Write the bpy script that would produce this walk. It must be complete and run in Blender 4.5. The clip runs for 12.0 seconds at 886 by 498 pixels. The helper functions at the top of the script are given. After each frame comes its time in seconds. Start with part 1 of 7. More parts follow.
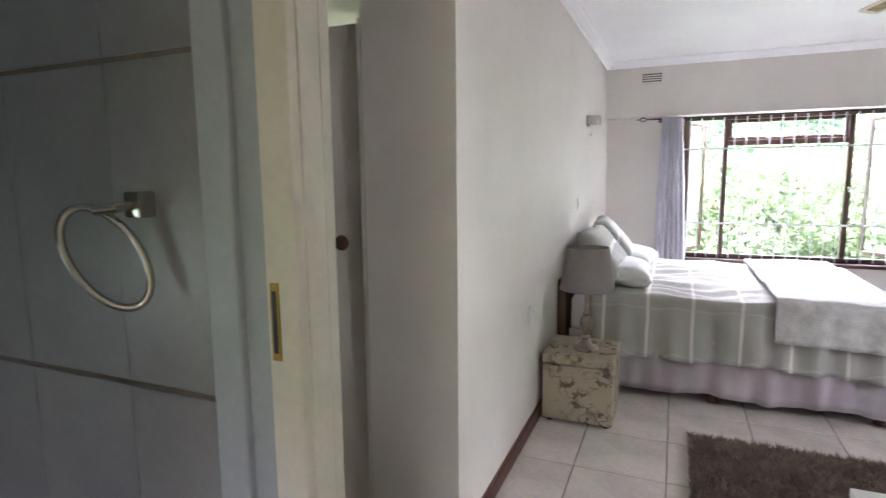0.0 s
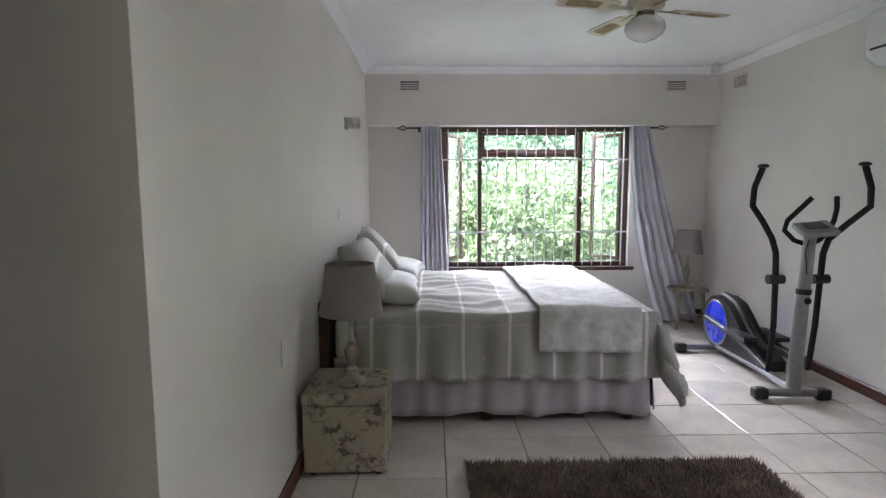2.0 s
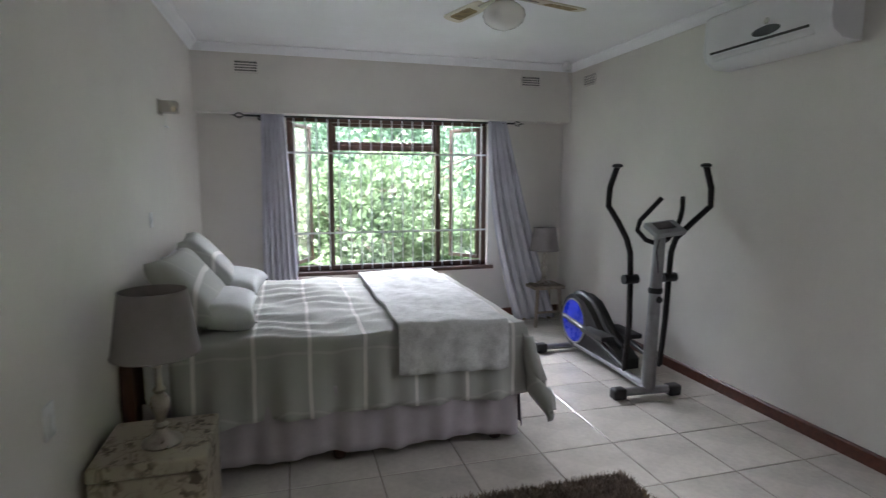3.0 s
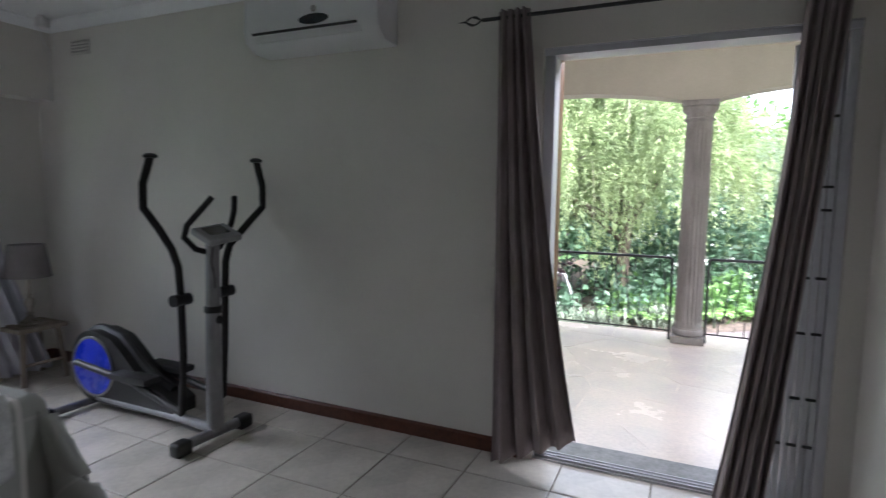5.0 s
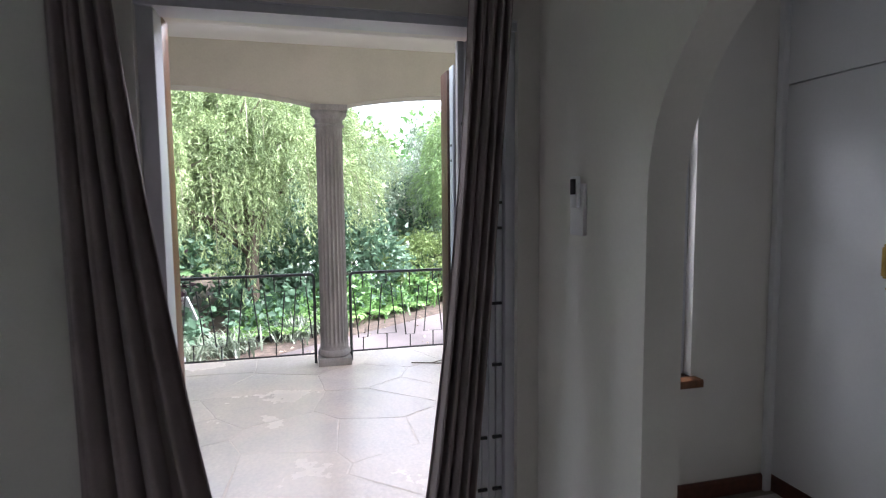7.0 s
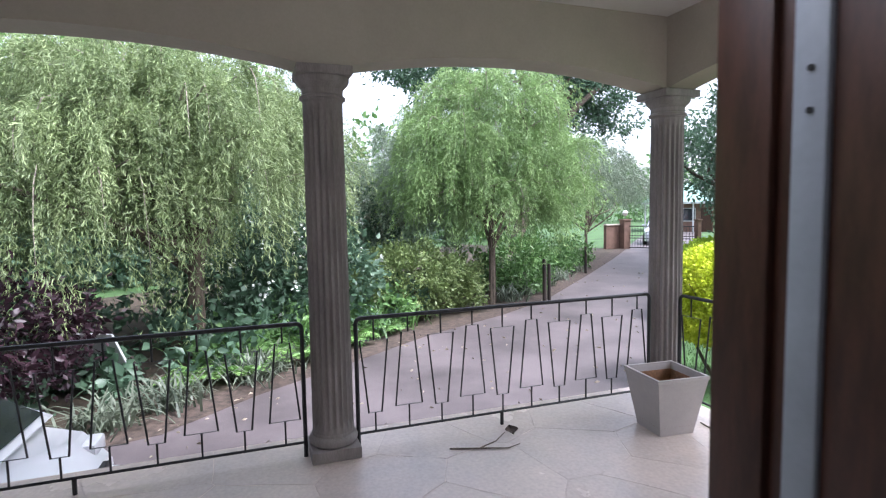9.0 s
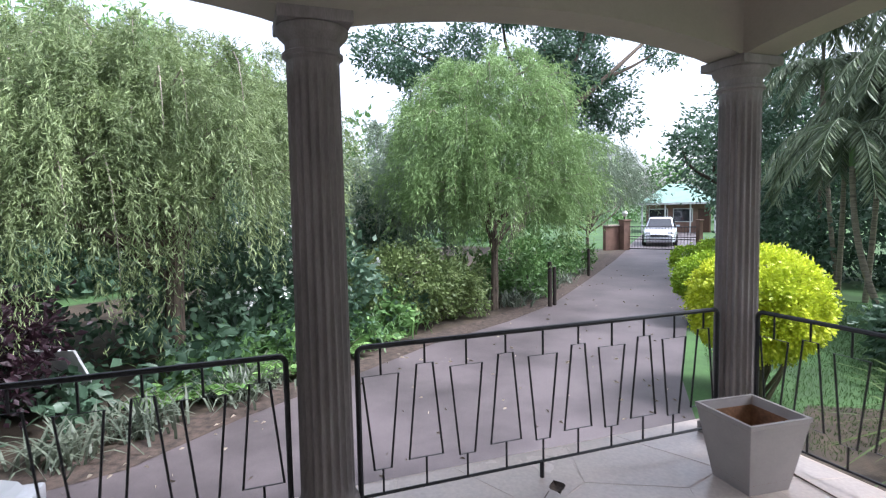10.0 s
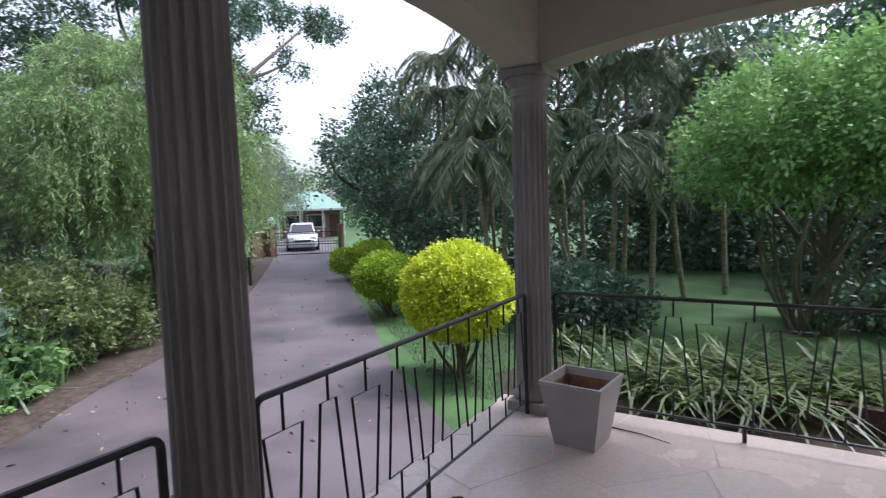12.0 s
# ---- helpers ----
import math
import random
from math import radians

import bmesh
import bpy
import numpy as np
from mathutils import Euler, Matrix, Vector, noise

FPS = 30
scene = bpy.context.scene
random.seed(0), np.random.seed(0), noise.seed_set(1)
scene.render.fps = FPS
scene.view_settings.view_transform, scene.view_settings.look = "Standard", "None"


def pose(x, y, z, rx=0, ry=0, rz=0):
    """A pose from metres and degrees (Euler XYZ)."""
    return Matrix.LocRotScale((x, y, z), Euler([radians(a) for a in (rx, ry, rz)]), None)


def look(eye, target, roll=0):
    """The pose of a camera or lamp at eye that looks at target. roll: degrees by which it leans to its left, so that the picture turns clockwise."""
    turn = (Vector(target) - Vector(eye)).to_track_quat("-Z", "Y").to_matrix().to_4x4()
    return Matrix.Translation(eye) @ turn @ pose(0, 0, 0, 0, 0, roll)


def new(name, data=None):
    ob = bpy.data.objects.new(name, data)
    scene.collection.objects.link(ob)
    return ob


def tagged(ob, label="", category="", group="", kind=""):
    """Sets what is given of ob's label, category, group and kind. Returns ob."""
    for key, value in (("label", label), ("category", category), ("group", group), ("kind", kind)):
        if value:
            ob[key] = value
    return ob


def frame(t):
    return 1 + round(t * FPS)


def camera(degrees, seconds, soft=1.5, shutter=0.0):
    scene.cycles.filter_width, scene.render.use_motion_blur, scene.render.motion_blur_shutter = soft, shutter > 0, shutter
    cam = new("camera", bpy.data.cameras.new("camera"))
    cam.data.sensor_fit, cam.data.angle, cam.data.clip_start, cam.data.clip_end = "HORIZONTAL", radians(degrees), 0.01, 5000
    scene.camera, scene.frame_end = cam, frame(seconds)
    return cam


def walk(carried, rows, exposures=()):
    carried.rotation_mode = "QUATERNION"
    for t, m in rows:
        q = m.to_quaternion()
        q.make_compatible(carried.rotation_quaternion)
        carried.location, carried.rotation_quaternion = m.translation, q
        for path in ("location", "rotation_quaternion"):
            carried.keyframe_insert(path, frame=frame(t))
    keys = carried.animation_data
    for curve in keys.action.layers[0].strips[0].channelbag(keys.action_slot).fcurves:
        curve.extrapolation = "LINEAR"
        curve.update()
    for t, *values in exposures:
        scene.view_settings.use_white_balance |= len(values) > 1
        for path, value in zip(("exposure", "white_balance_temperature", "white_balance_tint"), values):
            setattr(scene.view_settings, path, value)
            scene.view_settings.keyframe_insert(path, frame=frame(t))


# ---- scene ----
cam = camera(77.9, 12.0, soft=1.15, shutter=0.3)
PATH = [
    (0, (0.962, -0.023, 1.521), (0.19, 1.803, 1.253), -0.6),
    (0.5, (0.972, 0.004, 1.517), (0.487, 1.926, 1.25), -0.3),
    (1, (0.959, 0.109, 1.468), (0.727, 2.08, 1.22), -0.1),
    (1.5, (0.93, 0.329, 1.447), (0.873, 2.315, 1.215), -0.1),
    (2, (0.923, 0.535, 1.468), (0.958, 2.522, 1.245), -0.2),
    (2.5, (0.971, 0.787, 1.505), (1.185, 2.761, 1.264), -0.3),
    (2.7, (1.03, 0.859, 1.521), (1.356, 2.817, 1.274), -0.2),
    (4.3, (0.975, 1.59, 1.446), (2.475, 2.89, 1.226), 1.2),
    (4.5, (1.035, 1.632, 1.428), (2.635, 2.812, 1.222), 0.9),
    (5, (1.168, 1.744, 1.426), (2.986, 2.555, 1.227), 0.8),
    (5.5, (1.27, 1.817, 1.452), (3.224, 2.197, 1.26), 0.7),
    (5.8, (1.36, 1.885, 1.458), (3.345, 2.02, 1.268), 0.5),
    (6, (1.415, 1.943, 1.461), (3.406, 1.907, 1.272), 0.4),
    (6.5, (1.612, 1.973, 1.463), (3.569, 1.606, 1.277), 0.0),
    (7, (1.972, 1.932, 1.486), (3.905, 1.447, 1.313), -0.5),
    (7.2, (2.13, 1.92, 1.488), (4.061, 1.42, 1.318), -0.6),
    (8.8, (3.634, 2.157, 1.501), (5.514, 1.49, 1.352), -2.0),
    (9, (3.793, 2.16, 1.525), (5.672, 1.492, 1.369), -1.0),
    (9.5, (4.191, 2.119, 1.505), (6.065, 1.441, 1.348), -0.9),
    (10, (4.646, 2.047, 1.493), (6.515, 1.353, 1.341), -1.1),
    (10.5, (5.0, 2.088, 1.478), (6.814, 1.261, 1.319), -0.3),
    (11, (5.334, 2.145, 1.427), (6.89, 0.898, 1.273), -0.6),
    (11.5, (5.626, 2.338, 1.457), (6.899, 0.804, 1.3), -1.3),
    (12, (5.771, 2.745, 1.451), (6.816, 1.048, 1.292), -1.9),
]
EXPOSURES = [(0.0, 5.6, 6200, 23), (1.0, 5.2, 6200, 21), (2.5, 4.45, 6150, 17), (4.5, 3.62, 5950, 12), (5.5, 3.38, 5900, 16), (6.5, 3.22, 5900, 16), (7.2, 3.1, 5900, 16),
             (8.8, 2.12, 5800, 18), (9.5, 1.85, 5800, 16), (10.5, 1.5, 5800, 16), (12.0, 1.25, 5800, 19)]
walk(cam, [(t, look(eye, target, roll)) for t, eye, target, roll in PATH], EXPOSURES)

# ---- light: overcast daylight ----
SUN_EL, SUN_AZ = 58.0, 215.0
world = bpy.data.worlds.new("overcast_sky")
scene.world = world
world.use_nodes = True
wn = world.node_tree
wn.nodes.clear()
sky = wn.nodes.new("ShaderNodeTexSky")
sky.sky_type = "NISHITA"
sky.sun_disc = False
sky.sun_elevation, sky.sun_rotation = radians(SUN_EL), radians(SUN_AZ)
sky.dust_density, sky.air_density = 4.0, 1.0
grey = wn.nodes.new("ShaderNodeHueSaturation")
grey.inputs["Saturation"].default_value = 0.34
wback = wn.nodes.new("ShaderNodeBackground")
wback.inputs["Strength"].default_value = 0.15
wout = wn.nodes.new("ShaderNodeOutputWorld")
wn.links.new(sky.outputs[0], grey.inputs["Color"])
wn.links.new(grey.outputs[0], wback.inputs["Color"])
wn.links.new(wback.outputs[0], wout.inputs["Surface"])

sun = new("sun", bpy.data.lights.new("sun", "SUN"))
sun.data.energy, sun.data.angle, sun.data.color = 1.4, radians(16), (1.0, 0.97, 0.93)
az, el = radians(SUN_AZ), radians(SUN_EL)
sun.matrix_world = look((0, 0, 30), (-math.sin(az) * math.cos(el), -math.cos(az) * math.cos(el), 30 - math.sin(el)))


def fill_panel(name, eye, target, w, h, power, tint=(0.97, 0.97, 1.0), spread=180):
    """Area lamp added at or near an opening to stand in for sky light."""
    lamp = new(name, bpy.data.lights.new(name, "AREA"))
    lamp.data.shape, lamp.data.size, lamp.data.size_y, lamp.data.energy = "RECTANGLE", w, h, power
    lamp.data.color = tint
    lamp.data.spread = radians(spread)
    lamp.matrix_world = look(eye, target)
    return lamp


fill_panel("bathroom_skylight", (-1.7, -0.7, 0.95), (0.0, 0.4, 0.9), 0.3, 0.3, 0.03, (0.80, 0.88, 1.0))
# Warm fill lamp added out of view to tint the passage wall
fill_panel("passage_warm_fill", (0.9, -1.7, 1.7), (0.9, 1.0, 1.2), 0.8, 0.4, 0.34, (1.0, 0.78, 0.50))
# Added outside, above the window head, to brighten the bedroom
fill_panel("window_sky_fill", (2.0, 7.6, 2.58), (1.75, 4.0, 0.9), 2.0, 0.5, 6.5, spread=80)
# Added out on the veranda to brighten the nook through its window
fill_panel("nook_sky_fill", (4.75, 0.35, 1.55), (3.4, 0.1, 1.2), 0.3, 1.1, 0.9)
# Added under the veranda ceiling, where no lamp hangs, to brighten the room
fill_panel("door_sky_fill", (5.0, 1.35, 2.68), (2.2, 1.5, 0.9), 2.5, 0.36, 7)


# ---- materials ----
def shader(name):
    m = bpy.data.materials.new(name)
    m.use_nodes = True
    nt = m.node_tree
    b = nt.nodes["Principled BSDF"]
    return m, nt, b


def surf(name, color, rough=0.6, vary=0.12, scale=6.0, fine=60.0, bump=0.05, metal=0.0, random_amt=0.0, island=0.0, stretch=(1, 1, 1), second=None, coat=0.0, spec=0.5):
    """Painted, stone, cloth and metal surfaces: base colour with stains at a large scale and grain at a fine one."""
    m, nt, b = shader(name)
    L = nt.links.new
    tc = nt.nodes.new("ShaderNodeTexCoord")
    mp = nt.nodes.new("ShaderNodeMapping")
    mp.inputs["Scale"].default_value = stretch
    L(tc.outputs["Object"], mp.inputs["Vector"])
    n1 = nt.nodes.new("ShaderNodeTexNoise")
    n1.inputs["Scale"].default_value, n1.inputs["Detail"].default_value, n1.inputs["Roughness"].default_value = scale, 6, 0.6
    n2 = nt.nodes.new("ShaderNodeTexNoise")
    n2.inputs["Scale"].default_value, n2.inputs["Detail"].default_value = fine, 4
    L(mp.outputs[0], n1.inputs["Vector"])
    L(mp.outputs[0], n2.inputs["Vector"])
    mix = nt.nodes.new("ShaderNodeMixRGB")
    c = Vector(color)
    d = Vector(second) if second else c * (1 - 2.2 * vary)
    mix.inputs["Color1"].default_value = (*[max(0, v) for v in d], 1)
    mix.inputs["Color2"].default_value = (*[min(1, v * (1 + vary * 0.6)) for v in c], 1)
    ramp = nt.nodes.new("ShaderNodeMapRange")
    ramp.inputs["From Min"].default_value, ramp.inputs["From Max"].default_value = 0.3, 0.62
    L(n1.outputs["Fac"], ramp.inputs["Value"])
    L(ramp.outputs[0], mix.inputs["Fac"])
    col = mix.outputs[0]
    g = nt.nodes.new("ShaderNodeMapRange")
    g.inputs["From Min"].default_value, g.inputs["From Max"].default_value = 0.25, 0.75
    g.inputs["To Min"].default_value, g.inputs["To Max"].default_value = 1 - vary * 0.7, 1 + vary * 0.7
    L(n2.outputs["Fac"], g.inputs["Value"])
    hv = nt.nodes.new("ShaderNodeHueSaturation")
    L(col, hv.inputs["Color"])
    L(g.outputs[0], hv.inputs["Value"])
    col = hv.outputs[0]
    if random_amt or island:
        if island:
            src = nt.nodes.new("ShaderNodeNewGeometry").outputs["Random Per Island"]
        else:
            src = nt.nodes.new("ShaderNodeObjectInfo").outputs["Random"]
        amt = random_amt or island
        r = nt.nodes.new("ShaderNodeMapRange")
        r.inputs["To Min"].default_value, r.inputs["To Max"].default_value = 1 - amt, 1 + amt
        L(src, r.inputs["Value"])
        h2 = nt.nodes.new("ShaderNodeHueSaturation")
        L(col, h2.inputs["Color"])
        L(r.outputs[0], h2.inputs["Value"])
        col = h2.outputs[0]
    L(col, b.inputs["Base Color"])
    rr = nt.nodes.new("ShaderNodeMapRange")
    rr.inputs["To Min"].default_value, rr.inputs["To Max"].default_value = max(0.03, rough - 0.1), min(1, rough + 0.1)
    L(n1.outputs["Fac"], rr.inputs["Value"])
    L(rr.outputs[0], b.inputs["Roughness"])
    b.inputs["Metallic"].default_value = metal
    b.inputs["Specular IOR Level"].default_value = spec
    b.inputs["Coat Weight"].default_value = coat
    if bump:
        bp = nt.nodes.new("ShaderNodeBump")
        bp.inputs["Strength"].default_value, bp.inputs["Distance"].default_value = min(1, bump * 4), 0.004
        L(n2.outputs["Fac"], bp.inputs["Height"])
        L(bp.outputs[0], b.inputs["Normal"])
    return m


def leaf_mat(name, dark, light, rough=0.45, through_amt=0.35):
    """Leaves: each leaf its own shade between two greens, letting some light through."""
    m, nt, b = shader(name)
    L = nt.links.new
    geo = nt.nodes.new("ShaderNodeNewGeometry")
    ramp = nt.nodes.new("ShaderNodeMixRGB")
    ramp.inputs["Color1"].default_value, ramp.inputs["Color2"].default_value = (*dark, 1), (*light, 1)
    tc = nt.nodes.new("ShaderNodeTexCoord")
    n = nt.nodes.new("ShaderNodeTexNoise")
    n.inputs["Scale"].default_value = 1.4
    L(tc.outputs["Object"], n.inputs["Vector"])
    ad = nt.nodes.new("ShaderNodeMath")
    ad.operation = "MULTIPLY_ADD"
    ad.inputs[1].default_value, ad.inputs[2].default_value = 0.46, -0.24
    L(geo.outputs["Random Per Island"], ad.inputs[0])
    a2 = nt.nodes.new("ShaderNodeMath")
    a2.operation = "MULTIPLY_ADD"
    a2.inputs[1].default_value = 1.25
    L(n.outputs["Fac"], a2.inputs[0])
    L(ad.outputs[0], a2.inputs[2])
    L(a2.outputs[0], ramp.inputs["Fac"])
    L(ramp.outputs[0], b.inputs["Base Color"])
    b.inputs["Roughness"].default_value = rough
    tr = nt.nodes.new("ShaderNodeBsdfTranslucent")
    L(ramp.outputs[0], tr.inputs["Color"])
    mx = nt.nodes.new("ShaderNodeMixShader")
    mx.inputs[0].default_value = through_amt
    L(b.outputs[0], mx.inputs[1])
    L(tr.outputs[0], mx.inputs[2])
    L(mx.outputs[0], nt.nodes["Material Output"].inputs["Surface"])
    return m


def glass_mat(name, tint=(0.95, 0.98, 0.97)):
    m, nt, b = shader(name)
    b.inputs["Base Color"].default_value = (*tint, 1)
    b.inputs["Roughness"].default_value = 0.02
    b.inputs["Transmission Weight"].default_value = 1.0
    b.inputs["IOR"].default_value = 1.45
    return m


M = {}
M["wall"] = surf("cream_wall_paint", (0.70, 0.675, 0.63), 0.62, 0.03, 1.3, 90, 0.03)
M["bathwall"] = surf("grey_wall_tile", (0.28, 0.285, 0.30), 0.35, 0.06, 4, 40, 0.01, random_amt=0.05)
M["ceiling"] = surf("white_ceiling_paint", (0.84, 0.85, 0.87), 0.7, 0.02, 1.5, 80, 0.02)
M["tile"] = surf("cream_ceramic_tile", (0.60, 0.565, 0.51), 0.24, 0.10, 3.0, 35, 0.012, random_amt=0.06)
M["grout"] = surf("grey_brown_grout", (0.20, 0.17, 0.14), 0.9, 0.12, 8, 60, 0.05)
M["skirting"] = surf("red_brown_wood", (0.10, 0.032, 0.018), 0.38, 0.2, 5, 50, 0.03, stretch=(1, 6, 6))
M["darkwood"] = surf("dark_brown_timber", (0.065, 0.026, 0.016), 0.4, 0.22, 6, 60, 0.04, stretch=(6, 6, 1))
M["timber"] = surf("varnished_timber", (0.17, 0.065, 0.022), 0.38, 0.25, 6, 50, 0.04, stretch=(6, 6, 1))
M["cupboard"] = surf("off_white_enamel", (0.66, 0.66, 0.66), 0.38, 0.025, 2, 70, 0.01)
M["doorwhite"] = surf("aged_white_gloss_paint", (0.64, 0.62, 0.56), 0.4, 0.05, 3, 60, 0.015)
# Colour carries daylight on the jamb and shade on the cover strip
M["bluegrey"] = surf("blue_grey_light_tint_trim", (0.36, 0.40, 0.45), 0.45, 0.06, 4, 60, 0.02)
M["alu"] = surf("white_powder_coated_aluminium", (0.58, 0.58, 0.62), 0.35, 0.03, 6, 90, 0.005)
M["blackiron"] = surf("black_painted_iron", (0.018, 0.019, 0.021), 0.45, 0.3, 20, 120, 0.06)
M["chrome"] = surf("brushed_chrome", (0.55, 0.53, 0.5), 0.22, 0.05, 10, 120, 0.0, metal=1.0)
M["silver"] = surf("tarnished_silver", (0.42, 0.38, 0.33), 0.3, 0.12, 12, 90, 0.02, metal=0.9)
M["brass"] = surf("old_brass", (0.42, 0.28, 0.08), 0.35, 0.15, 20, 90, 0.02, metal=1.0)
M["shade"] = surf("grey_linen_lampshade", (0.27, 0.25, 0.25), 0.85, 0.07, 6, 220, 0.06)
M["curtain_w"] = surf("pale_lilac_curtain_cloth", (0.62, 0.62, 0.69), 0.85, 0.06, 4, 200, 0.04)
M["curtain_d"] = surf("taupe_curtain_cloth", (0.29, 0.24, 0.24), 0.85, 0.10, 4, 200, 0.05)
M["rug"] = surf("brown_shag_wool", (0.20, 0.155, 0.12), 0.95, 0.2, 8, 160, 0.1, island=0.35)
M["skirt"] = surf("lilac_grey_bed_skirt", (0.42, 0.385, 0.41), 0.85, 0.06, 5, 200, 0.05)
M["pillow"] = surf("pale_grey_pillow_cotton", (0.60, 0.62, 0.62), 0.85, 0.05, 5, 160, 0.05)
M["throw"] = surf("silver_grey_woven_throw", (0.64, 0.65, 0.64), 0.9, 0.13, 14, 130, 0.14)
M["plasticblack"] = surf("black_moulded_plastic", (0.014, 0.014, 0.016), 0.4, 0.2, 12, 90, 0.02)
M["foam"] = surf("black_foam_grip", (0.02, 0.018, 0.018), 0.85, 0.2, 12, 150, 0.06)
M["machine"] = surf("silver_grey_tube_paint", (0.30, 0.30, 0.31), 0.35, 0.08, 10, 90, 0.01, metal=0.4)
M["blueplastic"] = surf("royal_blue_plastic", (0.01, 0.035, 0.62), 0.28, 0.1, 8, 90, 0.01)
M["acwhite"] = surf("white_appliance_plastic", (0.74, 0.74, 0.75), 0.35, 0.02, 4, 80, 0.004)
M["fanblade"] = surf("cream_fan_blade", (0.62, 0.57, 0.46), 0.5, 0.05, 4, 60, 0.01)
M["cane"] = surf("tan_cane_inlay", (0.30, 0.22, 0.10), 0.7, 0.2, 30, 140, 0.05)
M["opal"] = surf("opal_glass_shade", (0.82, 0.82, 0.80), 0.15, 0.01, 4, 60, 0.0, coat=0.3)
M["column"] = surf("mauve_grey_cast_plaster", (0.28, 0.25, 0.24), 0.75, 0.18, 2.4, 70, 0.06, stretch=(2, 2, 0.5))
M["beam"] = surf("cream_plaster_beam", (0.43, 0.39, 0.32), 0.75, 0.05, 1.6, 60, 0.03)
M["soffit"] = surf("white_veranda_ceiling", (0.64, 0.62, 0.58), 0.75, 0.03, 1.6, 60, 0.02)
M["paving"] = surf("pinkish_sandstone_paving", (0.56, 0.47, 0.405), 0.25, 0.13, 1.1, 45, 0.05, random_amt=0.05, second=(0.47, 0.42, 0.39))
M["mortar"] = surf("sandy_mortar", (0.54, 0.455, 0.39), 0.9, 0.12, 5, 60, 0.06)
M["planter"] = surf("taupe_glazed_planter", (0.39, 0.36, 0.345), 0.45, 0.06, 3, 70, 0.02)
M["rust"] = surf("stained_inner_planter", (0.30, 0.16, 0.085), 0.85, 0.3, 7, 60, 0.05)
M["asphalt"] = surf("worn_pinkish_grey_asphalt", (0.105, 0.088, 0.090), 0.60, 0.26, 0.7, 90, 0.08)
M["grass"] = surf("lawn_grass", (0.055, 0.12, 0.034), 0.9, 0.25, 0.8, 40, 0.15)
M["soil"] = surf("dark_garden_soil", (0.06, 0.045, 0.03), 0.95, 0.3, 3, 40, 0.2)
M["litter"] = surf("dry_leaf_litter", (0.075, 0.054, 0.042), 0.95, 0.35, 9, 60, 0.2)
M["bark"] = surf("grey_brown_bark", (0.13, 0.10, 0.075), 0.9, 0.3, 6, 40, 0.2, stretch=(3, 3, 0.6))
M["palebark"] = surf("pale_peeling_bark", (0.34, 0.29, 0.24), 0.85, 0.3, 3, 30, 0.1, stretch=(2, 2, 0.5))
M["palmtrunk"] = surf("ringed_palm_trunk", (0.24, 0.21, 0.15), 0.8, 0.3, 4, 30, 0.1, stretch=(1, 1, 7))
M["brick"] = surf("red_brown_brick", (0.085, 0.05, 0.038), 0.85, 0.2, 8, 60, 0.12, random_amt=0.2)
M["carwhite"] = surf("white_car_paint", (0.74, 0.75, 0.76), 0.2, 0.015, 2, 90, 0.0, coat=0.8)
M["carsilver"] = surf("silver_car_paint", (0.65, 0.67, 0.72), 0.25, 0.02, 2, 90, 0.0, metal=0.2, coat=0.8)
M["carglass"] = surf("dark_car_glass", (0.02, 0.025, 0.03), 0.06, 0.1, 2, 90, 0.0, coat=0.5)
M["rubber"] = surf("black_rubber", (0.02, 0.02, 0.02), 0.8, 0.15, 8, 60, 0.03)
M["lens"] = surf("clear_lamp_lens", (0.65, 0.66, 0.68), 0.12, 0.05, 8, 60, 0.0, coat=0.5)
M["redlens"] = surf("red_lamp_lens", (0.35, 0.02, 0.015), 0.15, 0.05, 8, 60, 0.0)
M["roofgreen"] = surf("pale_green_roof_sheeting", (0.20, 0.33, 0.27), 0.55, 0.08, 1.5, 30, 0.03)
M["housebrick"] = surf("red_facebrick_wall", (0.20, 0.12, 0.09), 0.85, 0.15, 3, 30, 0.08)
M["post"] = surf("creosoted_gum_pole", (0.035, 0.025, 0.02), 0.85, 0.3, 6, 50, 0.1, stretch=(3, 3, 0.6))
M["petal"] = surf("white_petals", (0.78, 0.79, 0.76), 0.6, 0.05, 20, 80, 0.0)
M["board"] = surf("weathered_white_board", (0.55, 0.55, 0.56), 0.6, 0.12, 4, 50, 0.03)
M["stem"] = surf("dark_green_stem", (0.09, 0.085, 0.045), 0.8, 0.2, 8, 60, 0.05)
M["lampglobe"] = surf("white_globe_glass", (0.80, 0.80, 0.78), 0.2, 0.01, 4, 60, 0.0)
M["slate"] = surf("grey_slate", (0.20, 0.19, 0.19), 0.4, 0.25, 9, 50, 0.06)
M["fallen"] = surf("pale_fallen_leaf", (0.42, 0.36, 0.28), 0.8, 0.2, 12, 60, 0.02, island=0.4)
M["glass"] = glass_mat("window_glass")
M["leaf_willow"] = leaf_mat("weeping_bottlebrush_leaf", (0.055, 0.10, 0.034), (0.37, 0.46, 0.21))
M["leaf_grey"] = leaf_mat("grey_green_leaf", (0.10, 0.15, 0.10), (0.35, 0.43, 0.30))
M["leaf_feather"] = leaf_mat("light_green_feathery_leaf", (0.085, 0.17, 0.05), (0.36, 0.51, 0.20))
M["leaf_mid"] = leaf_mat("mid_green_leaf", (0.0438, 0.101, 0.0395), (0.175, 0.3206, 0.0987))
M["leaf_lawn"] = leaf_mat("mown_grass_blade", (0.03, 0.07, 0.02), (0.11, 0.20, 0.06))
M["leaf_olive"] = leaf_mat("olive_green_leaf", (0.05, 0.09, 0.028), (0.25, 0.33, 0.12))
